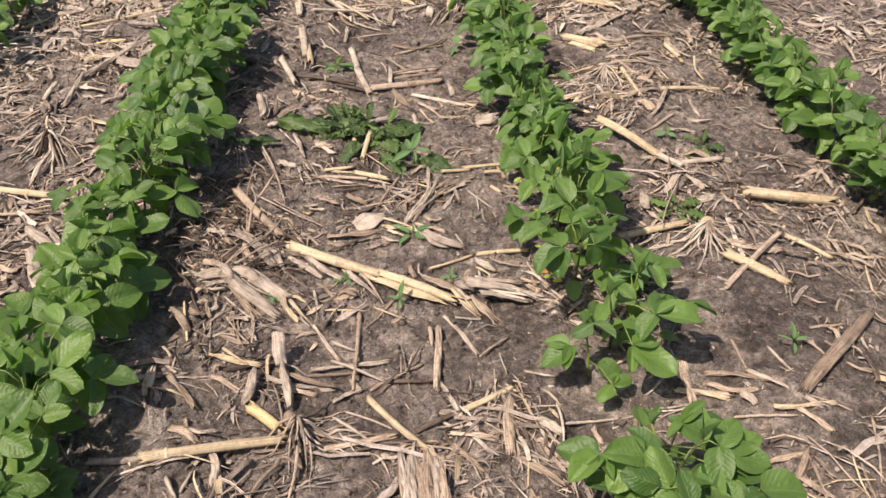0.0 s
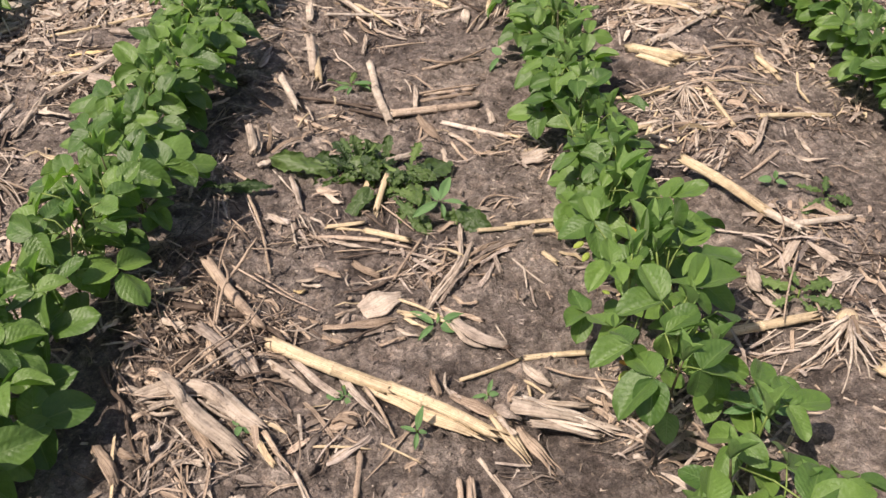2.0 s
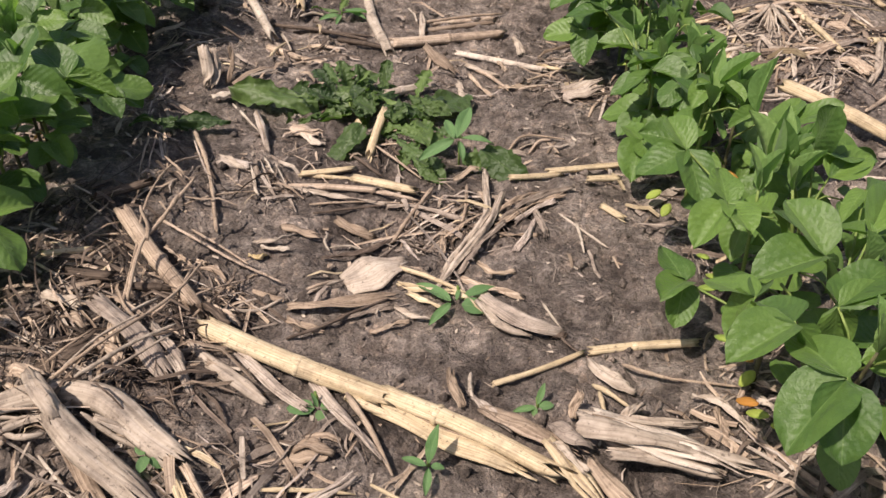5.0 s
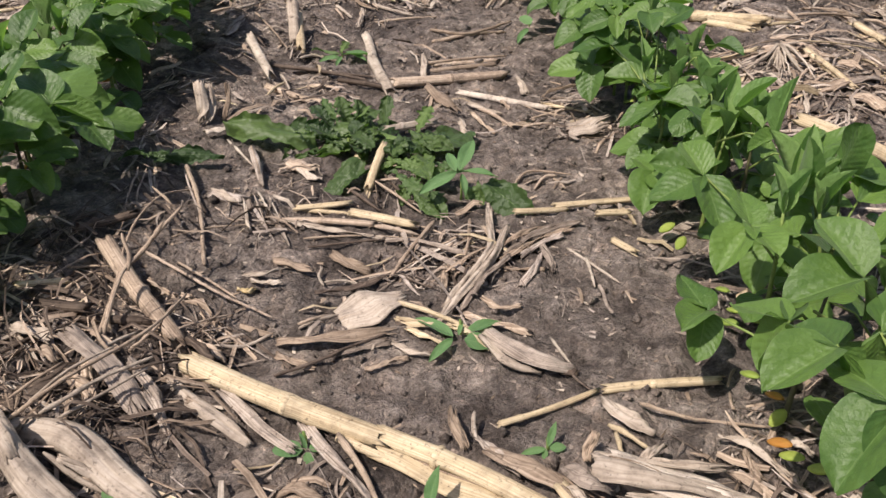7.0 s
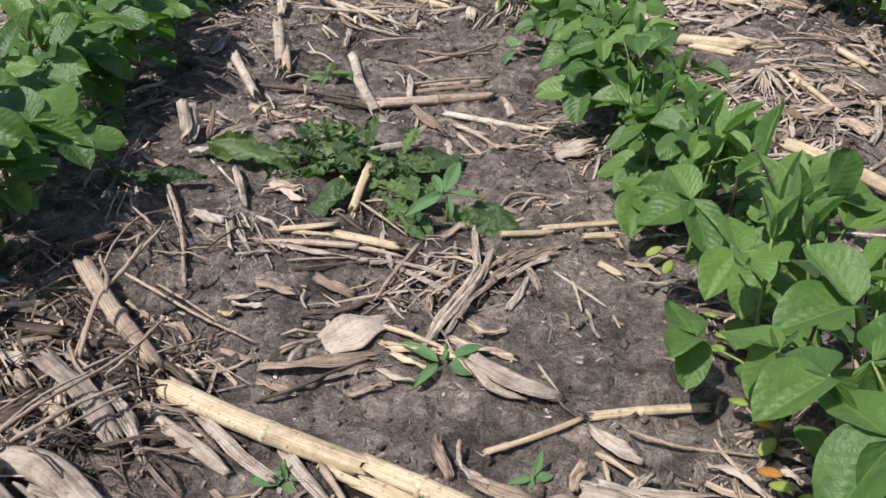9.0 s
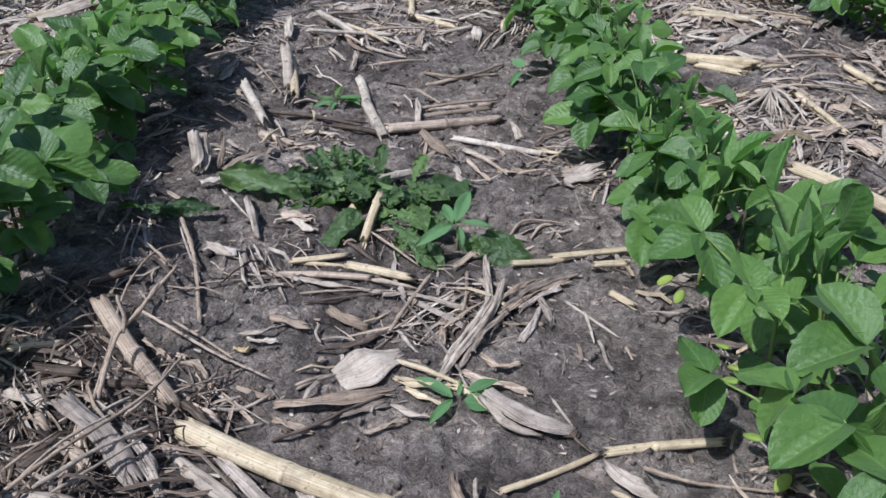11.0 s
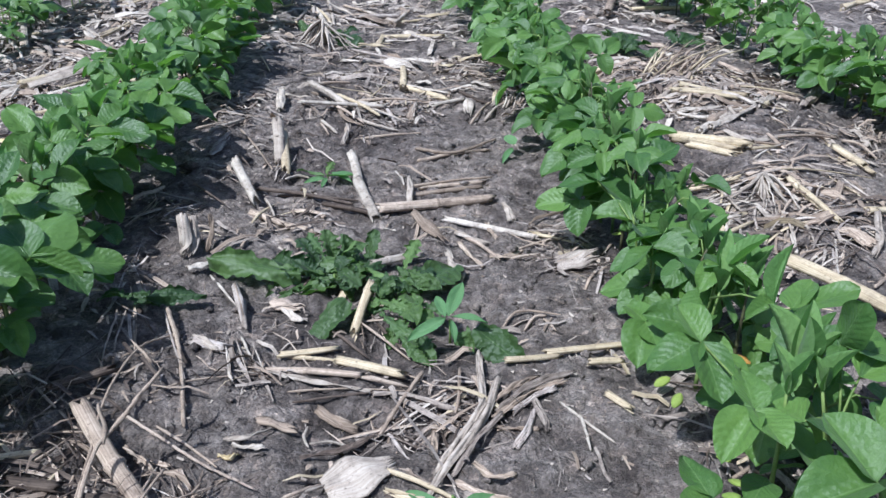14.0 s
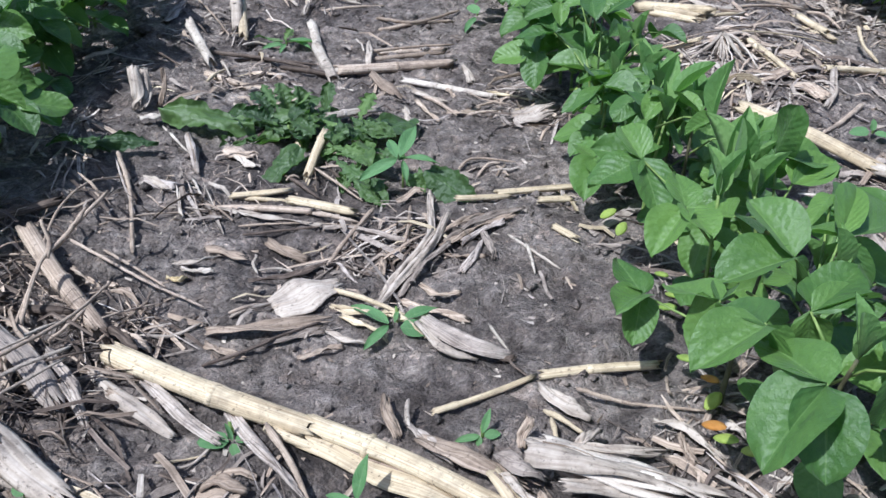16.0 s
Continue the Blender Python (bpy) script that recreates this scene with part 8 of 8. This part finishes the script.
# ---- soybean rows ----
# soybeans whose leaves are told apart: joints, then the tips of their leaflets
grown(0.336, 1.332, 0.150, [
    ((0.284, 1.274, 0.160), (0.261, 1.323, 0.150, "o"), (0.264, 1.278, 0.115, "o"), (0.312, 1.312, 0.148, "n")),
    ((0.293, 1.222, 0.178), (0.237, 1.200, 0.165, "o"), (0.284, 1.270, 0.167, "o"), (0.307, 1.216, 0.130, "n")),
    ((0.271, 1.390, 0.085), (0.263, 1.439, 0.095, "o"), (0.237, 1.358, 0.100, "o"), (0.256, 1.351, 0.060, "o")),
], 201, [(0.315, 1.373, 0.024, 0), (0.335, 1.365, 0.024, 0), (0.330, 1.349, 0.019, 1), (0.325, 1.324, 0.014, 0)])
grown(0.365, 1.240, 0.150, [
    ((0.311, 1.170, 0.170), (0.297, 1.234, 0.168, "o"), (0.256, 1.136, 0.147, "o"), (0.297, 1.124, 0.135, "o")),
    ((0.383, 1.201, 0.149), (0.429, 1.240, 0.165, "o"), (0.448, 1.198, 0.130, "o"), (0.381, 1.193, 0.101, "o")),
    ((0.354, 1.270, 0.150), (0.409, 1.306, 0.165, "o"), (0.419, 1.284, 0.155, "n"), (0.360, 1.268, 0.102, "o")),
], 202, [(0.312, 1.291, 0.019, 1), (0.319, 1.280, 0.014, 0), (0.334, 1.260, 0.019, 0)])
grown(0.385, 1.315, 0.155, [
    ((0.358, 1.316, 0.168), (0.292, 1.303, 0.160, "o"), (0.339, 1.371, 0.195, "o"), (0.377, 1.320, 0.120, "n")),
    ((0.406, 1.337, 0.172), (0.386, 1.381, 0.160, "o"), (0.439, 1.392, 0.192, "n"), (0.493, 1.383, 0.166, "o"), (0.437, 1.317, 0.135, "n")),
    ((0.451, 1.435, 0.155), (0.517, 1.433, 0.148, "o"), (0.412, 1.400, 0.150, "n")),
    ((0.452, 1.342, 0.120), (0.497, 1.357, 0.110, "o")),
], 203)
grown(0.352, 1.440, 0.150, [
    ((0.312, 1.425, 0.152), (0.273, 1.388, 0.130, "o"), (0.317, 1.469, 0.170, "o"), (0.322, 1.378, 0.160, "o")),
    ((0.376, 1.490, 0.148), (0.360, 1.513, 0.208, "f"), (0.395, 1.509, 0.212, "f"), (0.428, 1.465, 0.150, "n"), (0.369, 1.475, 0.220, "f")),
    ((0.311, 1.554, 0.138), (0.248, 1.533, 0.125, "o"), (0.298, 1.601, 0.160, "o"), (0.318, 1.491, 0.113, "o")),
], 204, [(0.335, 1.510, 0.024, 0), (0.338, 1.479, 0.019, 0), (0.328, 1.465, 0.014, 0), (0.348, 1.455, 0.024, 0)])
grown(0.408, 1.450, 0.150, [
    ((0.424, 1.500, 0.165), (0.428, 1.485, 0.225, "o"), (0.482, 1.500, 0.165, "o"), (0.392, 1.459, 0.150, "n")),
    ((0.434, 1.475, 0.145), (0.497, 1.498, 0.155, "n"), (0.480, 1.492, 0.170, "o")),
    ((0.351, 1.411, 0.150), (0.335, 1.457, 0.135, "o"), (0.392, 1.435, 0.140, "o"), (0.381, 1.426, 0.115, "n")),
], 205)
grown(0.362, 1.665, 0.140, [
    ((0.376, 1.689, 0.153), (0.390, 1.701, 0.195, "f"), (0.345, 1.662, 0.140, "o")),
    ((0.380, 1.676, 0.156), (0.428, 1.680, 0.190, "f"), (0.402, 1.640, 0.150, "n")),
    ((0.386, 1.565, 0.175), (0.398, 1.583, 0.235, "f"), (0.350, 1.550, 0.165, "n")),
    ((0.361, 1.748, 0.130), (0.326, 1.715, 0.123, "o"), (0.388, 1.790, 0.128, "n"), (0.358, 1.701, 0.115, "o")),
    ((0.308, 1.717, 0.060), (0.297, 1.765, 0.065, "o"), (0.284, 1.657, 0.045, "o"), (0.320, 1.668, 0.058, "o")),
], 206, [(0.313, 1.650, 0.019, 0), (0.320, 1.613, 0.019, 0)])
grown(0.352, 1.900, 0.140, [
    ((0.329, 1.809, 0.110), (0.279, 1.806, 0.090, "o"), (0.398, 1.798, 0.115, "o"), (0.339, 1.857, 0.118, "n")),
    ((0.312, 2.023, 0.125), (0.249, 2.035, 0.120, "o"), (0.374, 1.991, 0.100, "o"), (0.323, 2.083, 0.150, "o")),
    ((0.383, 2.016, 0.150), (0.433, 2.041, 0.188, "o"), (0.353, 2.065, 0.185, "o"), (0.398, 1.971, 0.135, "n")),
], 207)
grown(0.335, 1.800, 0.150, [
    ((0.335, 1.802, 0.124), (0.286, 1.780, 0.101, "o"), (0.380, 1.757, 0.123, "o"), (0.332, 1.864, 0.134, "o")),
    ((0.324, 1.801, 0.059), (0.290, 1.778, 0.038, "o"), (0.339, 1.757, 0.039, "o")),
], 108)

grown(-0.485, 1.735, 0.150, [
    ((-0.420, 1.726, 0.171), (-0.407, 1.803, 0.213, "o"), (-0.459, 1.769, 0.205, "o"), (-0.368, 1.731, 0.140, "n"), (-0.474, 1.716, 0.150, "o")),
    ((-0.431, 1.656, 0.120), (-0.433, 1.608, 0.118, "o"), (-0.398, 1.621, 0.110, "o"), (-0.417, 1.710, 0.115, "o")),
], 213)
grown(-0.500, 1.960, 0.150, [
    ((-0.570, 2.215, 0.155), (-0.489, 2.251, 0.160, "o"), (-0.629, 2.212, 0.150, "o"), (-0.581, 2.272, 0.198, "o")),
    ((-0.477, 2.119, 0.115), (-0.416, 2.090, 0.105, "o"), (-0.524, 2.161, 0.130, "o"), (-0.470, 2.174, 0.130, "o")),
    ((-0.454, 2.041, 0.065), (-0.423, 2.004, 0.055, "o"), (-0.465, 1.994, 0.068, "o")),
], 214)
grown(-0.480, 2.210, 0.150, [
    ((-0.473, 2.364, 0.145), (-0.409, 2.344, 0.125, "o"), (-0.516, 2.404, 0.175, "o"), (-0.468, 2.430, 0.183, "o")),
    ((-0.450, 2.294, 0.080), (-0.397, 2.272, 0.070, "o"), (-0.477, 2.345, 0.090, "o")),
], 215)
grown(0.400, 0.760, 0.130, [
    ((0.284, 0.732, 0.125), (0.226, 0.759, 0.120, "o"), (0.234, 0.698, 0.115, "o"), (0.293, 0.691, 0.120, "n")),
    ((0.338, 0.719, 0.140), (0.374, 0.666, 0.125, "o"), (0.283, 0.681, 0.120, "o"), (0.339, 0.760, 0.130, "n")),
    ((0.368, 0.661, 0.130), (0.312, 0.656, 0.115, "o"), (0.439, 0.642, 0.132, "o"), (0.401, 0.686, 0.140, "n")),
    ((0.416, 0.777, 0.130), (0.459, 0.798, 0.150, "n"), (0.480, 0.730, 0.125, "o"), (0.385, 0.750, 0.138, "n")),
    ((0.457, 0.699, 0.140), (0.506, 0.737, 0.160, "o"), (0.503, 0.704, 0.150, "n"), (0.502, 0.675, 0.125, "o")),
    ((0.485, 0.651, 0.130), (0.554, 0.651, 0.135, "o"), (0.526, 0.634, 0.110, "o")),
    ((0.362, 0.783, 0.120), (0.367, 0.826, 0.122, "o")),
], 212)
grown(0.345, 1.020, 0.110, [
    ((0.301, 0.999, 0.085), (0.243, 0.970, 0.070, "o"), (0.258, 1.020, 0.085, "o"), (0.285, 0.959, 0.065, "n")),
    ((0.367, 0.944, 0.040), (0.334, 0.918, 0.042, "o"), (0.406, 0.959, 0.040, "o"), (0.365, 0.986, 0.025, "o")),
], 210)
grown(0.400, 1.080, 0.140, [
    ((0.395, 0.960, 0.115), (0.455, 0.903, 0.098, "o"), (0.387, 0.926, 0.085, "n"), (0.444, 0.971, 0.120, "o")),
    ((0.438, 0.994, 0.150), (0.515, 0.973, 0.157, "o"), (0.473, 1.043, 0.160, "o"), (0.402, 0.962, 0.130, "o")),
    ((0.343, 1.022, 0.110), (0.303, 1.014, 0.100, "o"), (0.365, 1.076, 0.120, "o"), (0.377, 0.994, 0.100, "n")),
], 211)


def row(x, drift, y_from, y_to, step, seed, skip=(), tall=(0.13, 0.175), **kw):
    """Plants along a drilled row that drifts sideways a little."""
    r = random.Random(seed)
    y, k = y_from, 0
    while y < y_to:
        if not any(a < y < b for a, b in skip):
            soybean(x + drift * (y - 1.5) + r.gauss(0, 0.013), y, tall=r.uniform(*tall), seed=seed * 1000 + k, size=r.uniform(0.052, 0.070), **kw)
        y += step * r.uniform(0.7, 1.3)
        k += 1


row(0.435, 0.0, 1.05, 1.64, 0.10, 1, tall=(0.10, 0.135), leaves=3, reach=(0.03, 0.055))
row(0.395, 0.0, 1.68, 2.02, 0.065, 14, tall=(0.115, 0.14), leaves=3, reach=(0.03, 0.055))
row(0.40, 0.0, 0.55, 0.72, 0.06, 11, reach=(0.035, 0.065))
row(0.392, -0.022, 2.03, 3.3, 0.050, 12, tall=(0.14, 0.19), reach=(0.04, 0.075))
row(-0.56, 0.0, 0.45, 1.5, 0.050, 2, tall=(0.13, 0.16), reach=(0.045, 0.08))
row(-0.525, 0.0, 1.5, 3.3, 0.050, 13, tall=(0.145, 0.185), reach=(0.05, 0.09))
row(1.16, -0.02, 1.0, 3.3, 0.058, 3, tall=(0.12, 0.165), reach=(0.02, 0.045))
row(0.375, -0.022, 3.3, 5.2, 0.085, 4, seedlings=False)
row(-0.51, 0.0, 3.3, 5.2, 0.085, 5, seedlings=False)
row(1.15, -0.02, 3.3, 5.0, 0.085, 6, seedlings=False)
row(-1.30, 0.0, 2.4, 4.4, 0.085, 7, seedlings=False)
